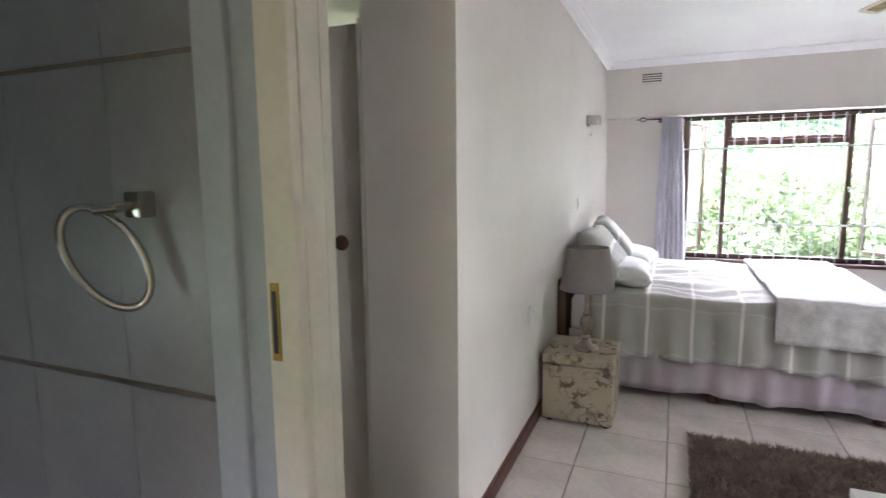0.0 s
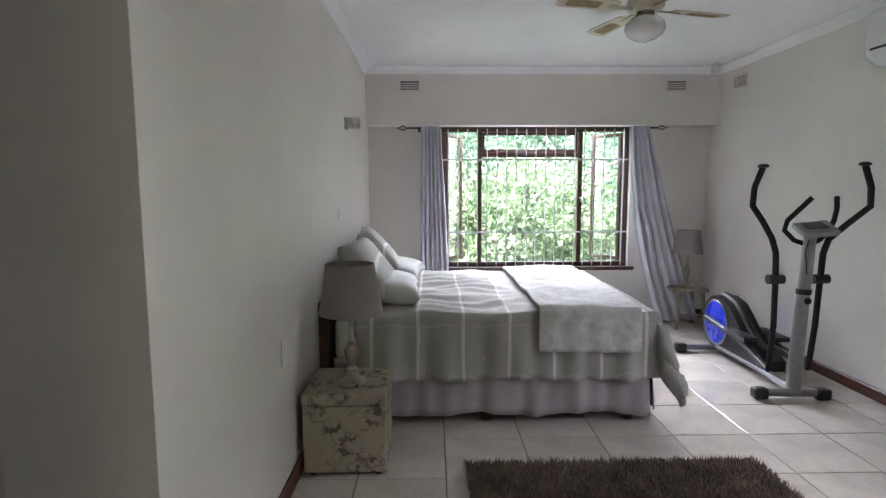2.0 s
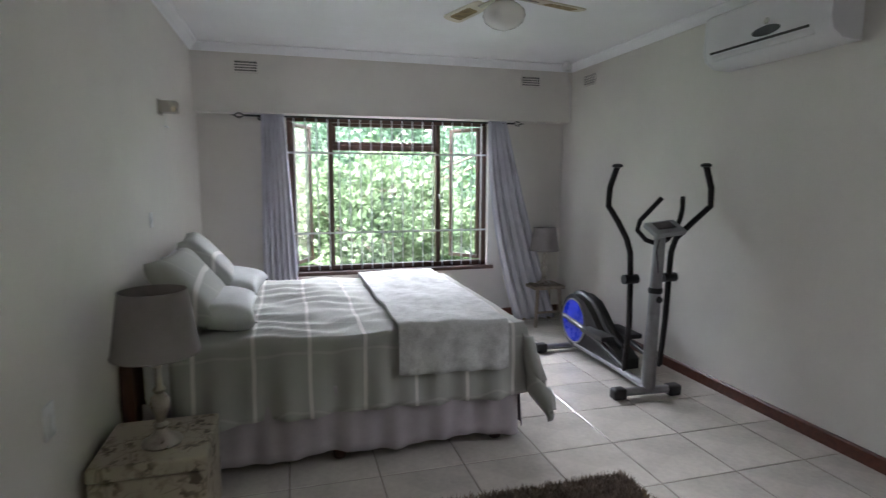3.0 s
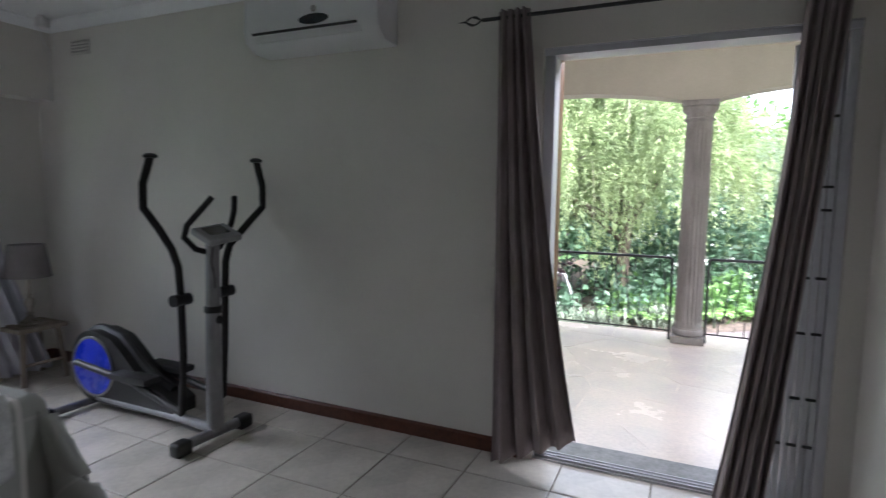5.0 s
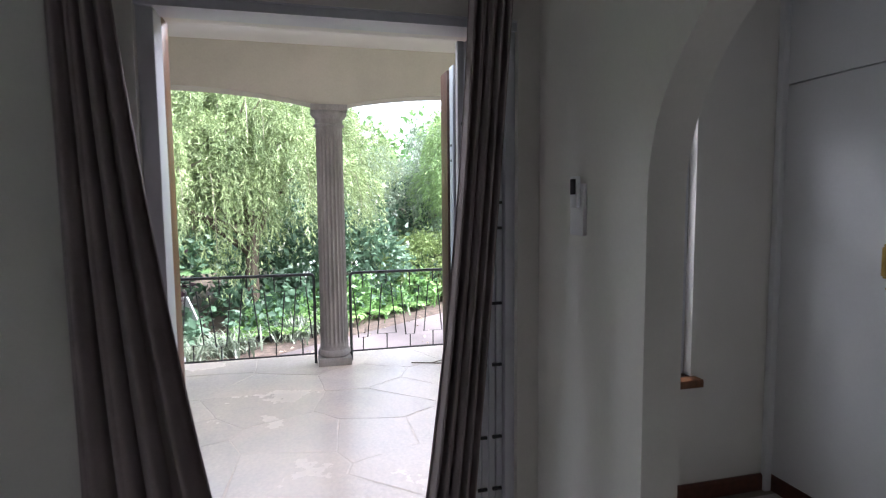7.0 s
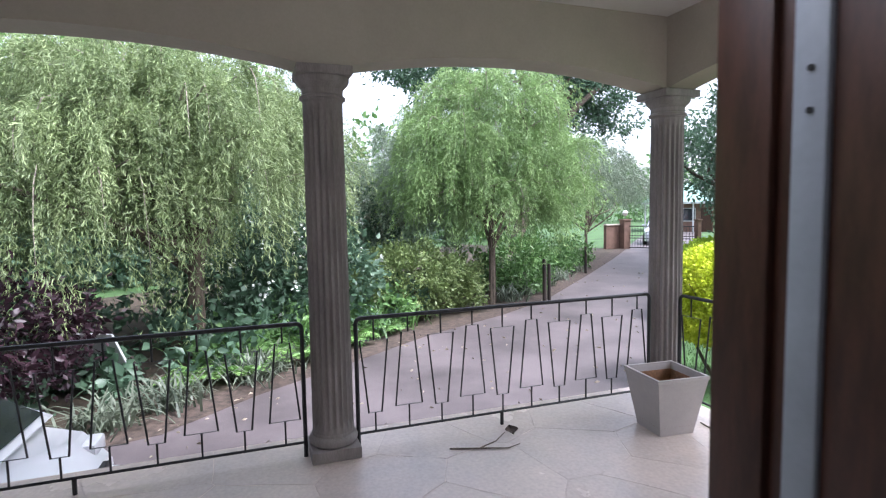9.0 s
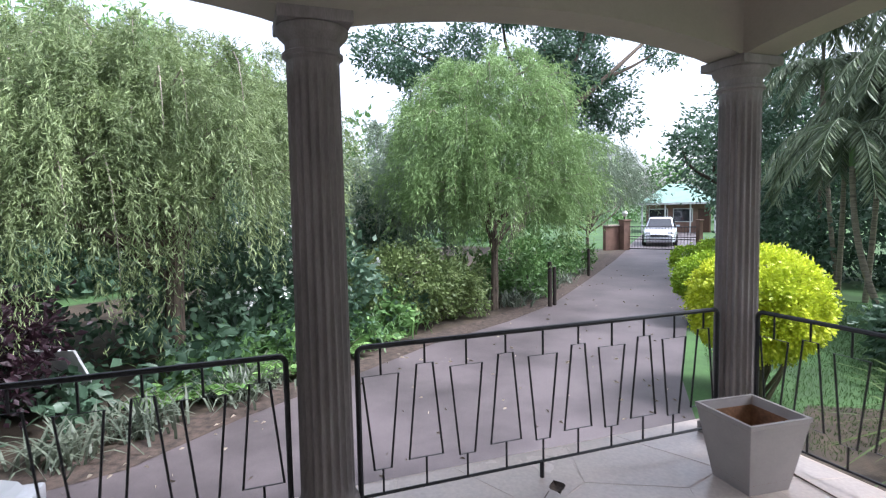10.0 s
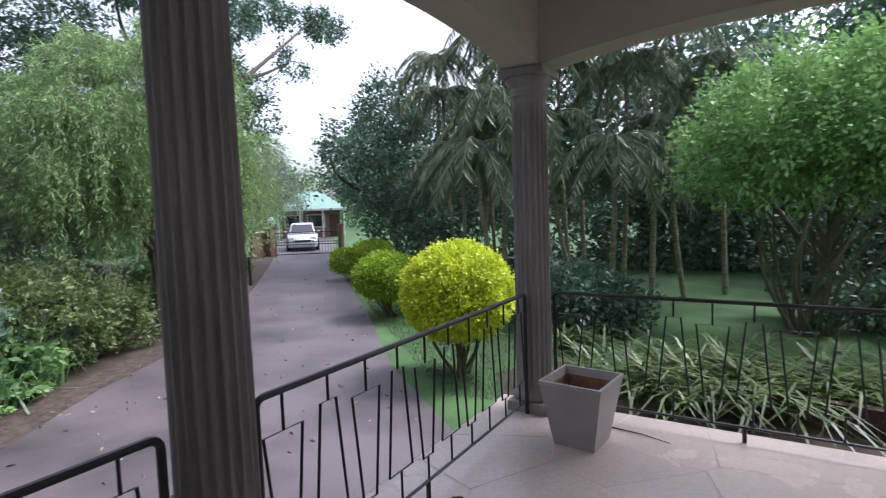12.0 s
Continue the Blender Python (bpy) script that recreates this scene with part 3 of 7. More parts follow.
def chest():
    ob = base("chest_of_drawers", "low white painted chest of drawers beside the open door", "chest", at=(1.65, 1.22, 0))
    x0, x1, y0, y1, zt = 1.36, 1.95, 1.06, 1.42, 0.80
    part("carcass", MB().rbox(x0 + 0.01, x1 - 0.01, y0, y1 - 0.01, 0.06, zt - 0.022, 0.004), M["cupboard"], ob, smooth=True)
    part("top", MB().rbox(x0, x1, y0, y1, zt - 0.022, zt, 0.005), M["cupboard"], ob, smooth=True)
    part("plinth", MB().box(x0 + 0.03, x1 - 0.03, y0 + 0.02, y1 - 0.03, 0, 0.06), M["cupboard"], ob)
    for k in range(3):
        z = 0.09 + k * 0.232
        d = part("drawer", MB().rbox(x0 + 0.02, x1 - 0.02, y1 - 0.012, y1 + 0.004, z, z + 0.222, 0.004), M["cupboard"], ob, smooth=True)
        part("knob", MB().lathe([(0.006, 0), (0.006, 0.012), (0.014, 0.018), (0.012, 0.028), (0.004, 0.032)], ((x0 + x1) / 2, y1 + 0.004, z + 0.11), 14, "y"), M["chrome"], d, smooth=True)
    g = base("green_jar", "small lime green jar standing on the chest", "jar", at=(1.60, 1.25, zt))
    part("jar_body", MB().lathe([(0.03, 0), (0.04, 0.005), (0.042, 0.05), (0.035, 0.07)], (1.60, 1.25, zt), 20), surf("lime_glaze", (0.35, 0.42, 0.06), 0.3), g, smooth=True)
    part("lid", MB().lathe([(0.036, 0.07), (0.038, 0.078), (0.03, 0.086), (0.008, 0.09)], (1.60, 1.25, zt), 20), surf("lime_glaze_lid", (0.30, 0.38, 0.06), 0.3), g, smooth=True)


chest()


# ---- bedroom window ----
def window_north():
    x0, x1, z0, z1 = WIN
    ob = tagged(new("window_1"), "dark brown timber window with open side casements and white burglar bars", "window", kind="structure")
    y = 6.70
    fr = MB()
    for a, b, c, d in ((x0, x1, z0, z0 + 0.05), (x0, x1, z1 - 0.045, z1), (x0, x0 + 0.05, z0 + 0.05, z1 - 0.045), (x1 - 0.05, x1, z0 + 0.05, z1 - 0.045),
                       (1.415, 1.465, z0 + 0.05, z1 - 0.045), (2.535, 2.585, z0 + 0.05, z1 - 0.045), (1.465, 2.535, 1.80, 1.855)):
        fr.rbox(a, b, y - 0.04, y + 0.04, c, d, 0.006)
    part("window_frame", fr, M["darkwood"], ob, smooth=True)
    part("window_sill", MB().rbox(x0 - 0.03, x1 + 0.06, 6.555, 6.665, z0 - 0.035, z0 + 0.002, 0.008), M["darkwood"], ob, smooth=True)
    g = MB().box(1.47, 2.53, y - 0.003, y + 0.003, z0 + 0.05, 1.80)
    p = part("pane", g, M["glass"], ob)
    p.visible_shadow = False
    g = MB().box(1.50, 2.50, y + 0.017, y + 0.023, 1.89, z1 - 0.08)
    p = part("fanlight_pane", g, M["glass"], ob)
    p.visible_shadow = False
    fl = MB()
    for a, b, c, d in ((1.468, 2.532, 1.858, 1.89), (1.468, 2.532, z1 - 0.08, z1 - 0.047), (1.468, 1.50, 1.89, z1 - 0.08), (2.50, 2.532, 1.89, z1 - 0.08)):
        fl.rbox(a, b, y, y + 0.04, c, d, 0.004)
    part("fanlight_sash", fl, M["darkwood"], ob, smooth=True)

    def casement(hx, sgn, ang):
        w, h0, h1 = 0.40, z0 + 0.055, z1 - 0.05
        R = Matrix.Translation((hx, y + 0.045, 0)) @ Matrix.Rotation(radians(ang), 4, "Z")
        mb = MB()
        for a, b, c, d in ((0, w, h0, h0 + 0.04), (0, w, h1 - 0.04, h1), (0, 0.04, h0 + 0.04, h1 - 0.04), (w - 0.04, w, h0 + 0.04, h1 - 0.04)):
            mb.rbox(min(sgn * a, sgn * b), max(sgn * a, sgn * b), -0.018, 0.018, c, d, 0.004)
        mb.v = [tuple(R @ Vector(p)) for p in mb.v]
        c = part("casement", mb, M["darkwood"], ob, "open dark timber casement", smooth=True)
        gb = MB().box(min(sgn * 0.04, sgn * (w - 0.04)), max(sgn * 0.04, sgn * (w - 0.04)), -0.003, 0.003, h0 + 0.04, h1 - 0.04)
        gb.v = [tuple(R @ Vector(p)) for p in gb.v]
        p = part("casement_pane", gb, M["glass"], c)
        p.visible_shadow = False

    casement(x0 + 0.05, 1, 62)
    casement(x1 - 0.05, -1, -52)
    n = 19
    for k in range(n):
        x = x0 + 0.07 + (x1 - x0 - 0.14) * k / (n - 1)
        part("burglar_bar", MB().tube([(x, 6.635, z0 + 0.01), (x, 6.635, z1 - 0.01)], 0.0062, 8), M["alu"], ob, smooth=True)
    for z in (0.97, 1.77):
        part("cross_bar", MB().box(x0 + 0.005, x1 - 0.005, 6.624, 6.630, z - 0.009, z + 0.009), M["alu"], ob)
    part("casement_stay", MB().tube([(2.56, 6.65, 1.35), (2.56, 6.61, 1.35), (2.56, 6.60, 1.31)], 0.007), M["alu"], ob, smooth=True)


window_north()


def window_nook():
    y0, y1, z0, z1 = NW
    ob = tagged(new("window_2"), "narrow white steel window with a brown sill", "window", kind="structure")
    fr = MB()
    x = 4.28
    for a, b, c, d in ((y0, y1, z0, z0 + 0.045), (y0, y1, z1 - 0.045, z1), (y0, y0 + 0.045, z0 + 0.045, z1 - 0.045), (y1 - 0.045, y1, z0 + 0.045, z1 - 0.045),
                       (y0 + 0.045, y1 - 0.045, 1.01, 1.04), (y0 + 0.045, y1 - 0.045, 1.77, 1.795)):
        fr.rbox(x - 0.03, x + 0.03, a, b, c, d, 0.005)
    part("window_frame", fr, M["alu"], ob, smooth=True)
    for c, d in ((z0 + 0.045, 1.01), (1.04, 1.77), (1.795, z1 - 0.045)):
        p = part("pane", MB().box(x - 0.003, x + 0.003, y0 + 0.045, y1 - 0.045, c, d), M["glass"], ob)
        p.visible_shadow = False
    part("window_sill", MB().rbox(4.14, 4.245, y0 - 0.03, y1 + 0.03, z0 - 0.04, z0, 0.008), M["timber"], ob, "brown timber sill", smooth=True)
    part("window_handle", MB().tube([(4.245, 0.27, 1.10), (4.21, 0.27, 1.11), (4.205, 0.272, 1.30), (4.21, 0.274, 1.47), (4.245, 0.275, 1.48)], 0.011), M["plasticblack"], ob, "black casement handle", smooth=True)
    part("blind_bracket", MB().rbox(4.14, 4.198, 0.16, 0.31, 2.10, 2.18, 0.008).rbox(4.13, 4.14, 0.17, 0.30, 2.115, 2.165, 0.004), M["shade"], ob, "grey roller blind bracket", smooth=True)
    for k in range(4):
        yy = y0 + 0.11 + k * 0.11
        part("burglar_bar", MB().tube([(4.335, yy, z0), (4.335, yy, z1)], 0.006, 8), M["alu"], ob, smooth=True)


window_nook()


def wardrobe():
    """Built-in white cupboards in the nook."""
    xs = [1.64, 2.29, 2.94, 3.59, 4.18]
    for i in range(4):
        a, b = xs[i], xs[i + 1]
        ob = base("wardrobe", "built-in white wardrobe with a top locker and brass handle", "wardrobe", "nook wardrobes", at=((a + b) / 2, -0.40, 0))
        part("carcass", MB().box(a, b, -0.47, -0.355, 0.0, ZC - 0.005), M["cupboard"], ob)
        d = part("door", MB().rbox(a + 0.003, b - 0.003, -0.354, -0.33, 0.09, 2.02, 0.003), M["cupboard"], ob, smooth=True)
        part("handle", MB().rbox(a + 0.05, a + 0.075, -0.33, -0.305, 1.17, 1.29, 0.006).rbox(a + 0.045, a + 0.08, -0.3305, -0.323, 1.16, 1.30, 0.003), M["brass"], d, "brass handle", smooth=True)
        part("keyhole", MB().lathe([(0.007, -0.004), (0.007, 0.003), (0.003, 0.004)], (a + 0.062, -0.33, 1.12), 12, "y"), M["brass"], d, smooth=True)
        part("locker_door", MB().rbox(a + 0.003, b - 0.003, -0.354, -0.33, 2.03, ZC - 0.03, 0.003), M["cupboard"], ob, smooth=True)
        part("plinth", MB().box(a, b, -0.355, -0.335, 0.0, 0.085), M["skirting"], ob)
    structure("trim_nook_corner", MB().rbox(4.165, 4.199, -0.332, -0.295, 0.0, ZC - 0.005, 0.006), M["cupboard"], "white corner trim of the cupboards")


wardrobe()


# ---- veranda door ----
def veranda_door():
    y0, y1, _, z1 = SL
    ob = tagged(new("door_1"), "white aluminium sliding door frame with a brown timber outer frame, standing open", "door", kind="structure")
    fr = MB()
    fr.rbox(4.0, 4.11, y0, y1, z1 - 0.036, z1, 0.005)
    fr.rbox(4.0, 4.11, y1 - 0.055, y1, 0, z1 - 0.036, 0.005)
    fr.rbox(4.0, 4.11, y0, y0 + 0.04, 0, z1 - 0.036, 0.005)
    part("door_frame", fr, M["alu"], ob, smooth=True)
    part("head_track", MB().box(3.985, 4.0, y0 - 0.01, y1 + 0.01, z1 - 0.035, z1 - 0.005).box(3.978, 4.0, y0 - 0.02, y1 + 0.02, z1 - 0.004, z1 + 0.012), M["alu"], ob)
    tr = MB()
    for x in (4.0, 4.03, 4.06):
        tr.box(x, x + 0.007, y0, y1, 0.0, 0.024)
    tr.box(3.99, 4.075, y0, y1, -0.004, 0.010)
    part("threshold_stone", MB().rbox(4.08, 4.279, y0 + 0.002, y1 - 0.002, -0.02, 0.004, 0.004), M["slate"], ob, "grey slate threshold")
    part("sill_track", tr, M["alu"], ob, "worn aluminium sill track")
    tim = MB()
    tim.rbox(4.20, 4.30, y1 - 0.035, y1 + 0.0, 0, z1, 0.004)
    tim.rbox(4.20, 4.34, y0, y0 + 0.10, 0, z1, 0.004)
    part("timber_frame", tim, M["timber"], ob, "varnished brown timber frame", smooth=True)
    # Dark panel added to fill the reveal; not a known door part
    leaf = part("jamb_dark_fill", MB().rbox(4.12, 4.437, 1.215, 1.25, 0.02, z1 - 0.06, 0.003), M["darkwood"], ob, "dark panel added to fill the jamb reveal", smooth=True)
    # Stile and strip take darker materials for the shade of the wall
    part("leaf_stile", MB().rbox(4.54, 4.665, 1.205, 1.262, 0.02, z1 - 0.06, 0.006).rbox(4.50, 4.54, 1.205, 1.245, 0.02, z1 - 0.06, 0.003), M["darkwood"], leaf, "brown timber stile, darkened for the shade of the wall", smooth=True)
    part("cover_strip", MB().rbox(4.437, 4.50, 1.215, 1.262, 0.02, z1 - 0.06, 0.006), M["bluegrey"], leaf, "metal cover strip, greyed for the shade of the wall", smooth=True)
    for z in (0.62, 1.675, 1.745):
        part("screw", MB().tube([(4.466, 1.258, z), (4.466, 1.2655, z)], 0.006, 10), M["blackiron"], leaf, smooth=True)
    g = base("security_gate", "white retractable trellis security gate folded against the jamb", "gate", at=(4.04, y0 + 0.12, 0))
    for k in range(6):
        yy = y0 + 0.045 + k * 0.031
        part("upright", MB().rbox(4.02, 4.05, yy, yy + 0.026, 0.03, z1 - 0.075, 0.003), M["alu"], g, smooth=True)
    for i, z in enumerate((0.31, 0.53, 0.83, 1.08, 1.38, 1.48, 1.78)):
        for k in range(3):
            yy = y0 + 0.05 + k * 0.062
            part("link", MB().rbox(4.008, 4.0195, yy, yy + 0.04, z - 0.006, z + 0.006, 0.002), M["blackiron"], g, smooth=True)


veranda_door()


# ---- veranda ----
ZV, XC, YC2, YC1 = -0.06, 7.30, -0.97, 1.69
COLS = [(XC, YC2), (XC, YC1), (XC, 4.45), (XC, 7.2)]
structure("veranda_slab", MB().rbox(XO, 7.62, -1.12, 9.0, -1.3, ZV - 0.0018, 0.004), M["mortar"], "raised veranda slab with pinkish stone paving")
structure("ceiling_veranda", MB().box(XO, 7.75, -1.3, 9.0, 2.90, 3.05), M["soffit"], "white painted veranda ceiling")
structure("roof_house", MB().prism([(-2.4, 2.90), (8.1, 3.05), (8.1, 3.2), (2.5, 4.6), (-2.4, 3.3)], "y", -2.6, 7.3), M["roofgreen"], "low pitched house roof")
structure("wall_house_south", MB().box(1.62, XO, -1.15, -0.75, -1.3, 2.9).box(-1.8, 0.4, -2.2, -1.81, -1.3, 2.9), M["beam"], "cream plaster outer wall")
structure("wall_house_north", MB().box(XE + 0.01, XO, 6.85, 9.0, -0.1, 2.9).box(-1.8, XE, 6.86, 7.0, -1.3, 0.0), M["beam"], "cream plaster outer wall")
# Added out of view to cut light reaching the beams from that end
structure("wall_veranda_end", MB().box(XO, 7.62, 9.0, 9.2, -1.3, 2.9), M["beam"], "unseen added wall that keeps light off the veranda beams")
structure("wall_outer_head", MB().box(4.362, 4.38, -0.7, 0.978, 0.0, 0.62).box(4.282, 4.30, 0.98, 9.0, 2.72, 2.9), M["beam"], "cream plaster band under the veranda ceiling")


def arched_beam(name, axis, at, u0, u1, inset=0.13):
    """Veranda beam with a shallow arch on its underside."""
    n = 24
    z_end, z_mid, top = 2.375, 2.50, 2.90
    a, b = u0 + inset, u1 - inset
    low = [(u0, z_end), (a, z_end)] + [(a + (b - a) * k / n, z_end + (z_mid - z_end) * math.sin(math.pi * k / n) ** 0.8) for k in range(1, n)] + [(b, z_end), (u1, z_end)]
    mb = MB()
    h = 0.125
    for i in range(len(low) - 1):
        (ua, za), (ub, zb) = low[i], low[i + 1]
        q = [(ua, za), (ub, zb), (ub, top), (ua, top)]
        put = (lambda u, w, z: (w, u, z)) if axis == "y" else (lambda u, w, z: (u, w, z))
        v = [put(u, at - h, z) for u, z in q] + [put(u, at + h, z) for u, z in q]
        mb.add(v, [(0, 1, 2, 3), (7, 6, 5, 4), (0, 4, 5, 1), (2, 6, 7, 3)])
    return weld(structure(name, mb, M["beam"], "cream plastered veranda beam with a shallow arch", smooth=False))


arched_beam("beam_front_1", "y", XC, YC2, YC1)
arched_beam("beam_front_2", "y", XC, YC1, 4.45)
arched_beam("beam_front_3", "y", XC, 4.45, 7.2)
arched_beam("beam_side", "x", YC2, XO, XC)
structure("beam_corner", MB().box(XC - 0.002, XC + 0.125, YC2 - 0.125, YC2 + 0.002, 2.375, 2.898), M["beam"], "cream plastered beam corner")


def column(x, y):
    ob = base("veranda_column", "mauve-grey fluted plaster column with a moulded base", "column", "veranda columns", at=(x, y, ZV))
    part("plinth", MB().rbox(x - 0.155, x + 0.155, y - 0.155, y + 0.155, ZV, ZV + 0.075, 0.008), M["column"], ob, smooth=True)
    part("base_moulding", MB().lathe([(0.135, 0.015), (0.152, 0.03), (0.156, 0.055), (0.148, 0.075), (0.136, 0.085), (0.134, 0.10), (0.128, 0.115)], (x, y, ZV + 0.06), 36), M["column"], ob, smooth=True)
    mb = MB()
    nf, per = 20, 8
    n = nf * per

    def fn(u, v):
        k = int(round(u * n)) % n
        a = 2 * math.pi * k / n
        ph = (k % per) / per
        r0 = 0.132 - 0.010 * v
        dip = 0.0 if ph < 0.17 else 0.016 * math.sin(math.pi * (ph - 0.17) / 0.83)
        if v < 0.02 or v > 0.975:
            dip = 0
        r = r0 - dip
        return (x + r * math.cos(a), y + r * math.sin(a), 0.10 + v * 2.08)

    vs = [0, 0.019, 0.035, 0.3, 0.6, 0.955, 0.976, 1.0]
    v = [fn(i / n, w) for w in vs for i in range(n)]
    f = [(j * n + i, j * n + (i + 1) % n, (j + 1) * n + (i + 1) % n, (j + 1) * n + i) for j in range(len(vs) - 1) for i in range(n)]
    mb.add(v, f)
    part("shaft", mb, M["column"], ob, "fluted shaft", smooth=True)
    part("capital", MB().lathe([(0.122, 2.17), (0.128, 2.185), (0.140, 2.19), (0.140, 2.205), (0.126, 2.215), (0.126, 2.25), (0.138, 2.265), (0.158, 2.285), (0.166, 2.30), (0.166, 2.318), (0.158, 2.325)], (x, y, 0), 36), M["column"], ob, smooth=True)
    part("abacus", MB().rbox(x - 0.165, x + 0.165, y - 0.165, y + 0.165, 2.322, 2.376, 0.006), M["column"], ob, smooth=True)


for cx_, cy_ in COLS:
    column(cx_, cy_)


def railing(a, b, post_at, label):
    """Iron railing panel from a to b (x, y), with alternating trapezoid loops."""
    a, b = Vector((*a, 0)), Vector((*b, 0))
    d = (b - a).normalized()
    ln = (b - a).length
    zt, zb = 0.805, 0.035

    def P(s, z):
        p = a + d * s
        return (p.x, p.y, z)

    ob = base("railing", label, "railing", "veranda railings", at=P(0, ZV))
    r = 0.014
    c = 0.035
    top = [P(0, ZV)] + [P(0, zt - c)] + [P(c * (1 - math.cos(t)), zt - c + c * math.sin(t)) for t in (0.4, 0.8, 1.2)] + [P(c, zt)]
    top += [P(ln - c, zt)] + [P(ln - c * (1 - math.cos(t)), zt - c + c * math.sin(t)) for t in (1.2, 0.8, 0.4)] + [P(ln, zt - c), P(ln, ZV)]
    part("top_rail", MB().tube(top, r, 8), M["blackiron"], ob, smooth=True)
    part("bottom_rail", MB().tube([P(0, zb), P(ln, zb)], 0.009, 6), M["blackiron"], ob, smooth=True)
    part("post", MB().tube([P(post_at, zb), P(post_at, ZV)], 0.013, 8), M["blackiron"], ob, smooth=True)
    n = max(2, int(round(ln / 0.232)))
    step = ln / n
    rr = 0.0062
    for k in range(n):
        s = step * (k + 0.5)
        wide, slim = 0.093, 0.044
        wt, wb_ = (wide, slim) if k % 2 == 0 else (slim, wide)
        z1, z0 = (0.655, 0.165) if k % 2 == 0 else (0.69, 0.19)
        part("trapezoid_loop", MB().tube([P(s - wt, z1), P(s + wt, z1), P(s + wb_, z0), P(s - wb_, z0)], rr, 6, closed=True), M["blackiron"], ob)
        part("upper_link", MB().tube([P(s, z1), P(s, zt)], rr, 6), M["blackiron"], ob, smooth=True)
        part("lower_link", MB().tube([P(s, z0), P(s, zb)], rr, 6), M["blackiron"], ob, smooth=True)


railing((XC, 1.527), (XC, -0.815), 1.045, "black iron railing panel between two columns")
railing((XC, 4.29), (XC, 1.868), 1.15, "black iron railing panel beside the parked white car")
railing((XC, 7.04), (XC, 4.61), 1.2, "black iron railing panel at the far end of the veranda")
railing((7.135, YC2), (4.42, YC2), 1.20, "black iron railing panel on the garden side")


def planter():
    """Tall square planter, wider at the top, empty."""
    ob = base("planter", "empty taupe square tapered planter with rusty inside", "planter", at=(6.82, -0.55, ZV))
    c = Vector((6.815, -0.55, 0))
    rot = radians(-5.0)

    def sq(h, z, turn=rot):
        return [(c.x + h * math.sqrt(2) * math.cos(turn + math.pi / 2 * k + math.pi / 4), c.y + h * math.sqrt(2) * math.sin(turn + math.pi / 2 * k + math.pi / 4), z) for k in range(4)]

    H, Hb, w = 0.20, 0.13, 0.018
    rings = [sq(Hb, ZV), sq(H - 0.006, 0.325), sq(H, 0.33), sq(H, 0.352), sq(H - w, 0.352), sq(H - w - 0.012, 0.30)]
    v = [p for r_ in rings for p in r_]
    f = [(3, 2, 1, 0)]
    for i in range(len(rings) - 1):
        for k in range(4):
            f.append((i * 4 + k, i * 4 + (k + 1) % 4, (i + 1) * 4 + (k + 1) % 4, (i + 1) * 4 + k))
    part("shell", MB().add(v, f), M["planter"], ob)
    rings = [sq(H - w - 0.0118, 0.302), sq(Hb + 0.01, ZV + 0.06)]
    v = [p for r_ in rings for p in r_]
    part("inside", MB().add(v, [(k, k + 4, (k + 1) % 4 + 4, (k + 1) % 4) for k in range(4)] + [(4, 5, 6, 7)]), M["rust"], ob, "rusty stained inside")


planter()


def twig():
    ob = base("dry_twig", "dry forked twig lying on the veranda floor", "twig", at=(6.95, 0.75, ZV))
    part("stalk", MB().tube([(7.05, 0.98, ZV + 0.006), (6.98, 0.80, ZV + 0.008), (6.92, 0.62, ZV + 0.006), (6.95, 0.52, ZV + 0.006)], [0.006, 0.006, 0.004, 0.002], 6), M["bark"], ob, smooth=True)
    part("fork", MB().tube([(6.98, 0.80, ZV + 0.008), (7.02, 0.66, ZV + 0.02), (7.10, 0.56, ZV + 0.03)], [0.005, 0.004, 0.002], 6), M["bark"], ob, smooth=True)
    part("dry_leaf", MB().sheet(lambda u, v: (7.08 + 0.07 * u, 0.50 + 0.05 * (v - 0.5) * math.sin(math.pi * min(1, u + 0.05)) * 2, ZV + 0.012 + 0.03 * u + 0.03 * abs(v - 0.5)), 6, 4), M["litter"], ob, smooth=True)
    t2 = base("fallen_stick", "thin dry stick lying beside the garden railing", "twig", at=(6.4, -0.85, ZV))
    part("stalk", MB().tube([(6.78, -0.84, ZV + 0.006), (6.5, -0.80, ZV + 0.007), (6.32, -0.74, ZV + 0.006)], [0.005, 0.004, 0.002], 6), M["bark"], t2, smooth=True)


twig()


def downlight():
    ob = base("ceiling_downlight", "small round downlight in the veranda ceiling", "lamp", at=(6.6, 1.8, 2.9))
    part("trim_ring", MB().lathe([(0.055, 2.90), (0.058, 2.894), (0.05, 2.888), (0.036, 2.886)], (6.6, 1.8, 0), 24), M["chrome"], ob, smooth=True)
    part("bulb_face", MB().lathe([(0.034, 2.889), (0.03, 2.884), (0.01, 2.882)], (6.6, 1.8, 0), 18), M["shade"], ob, smooth=True)


downlight()


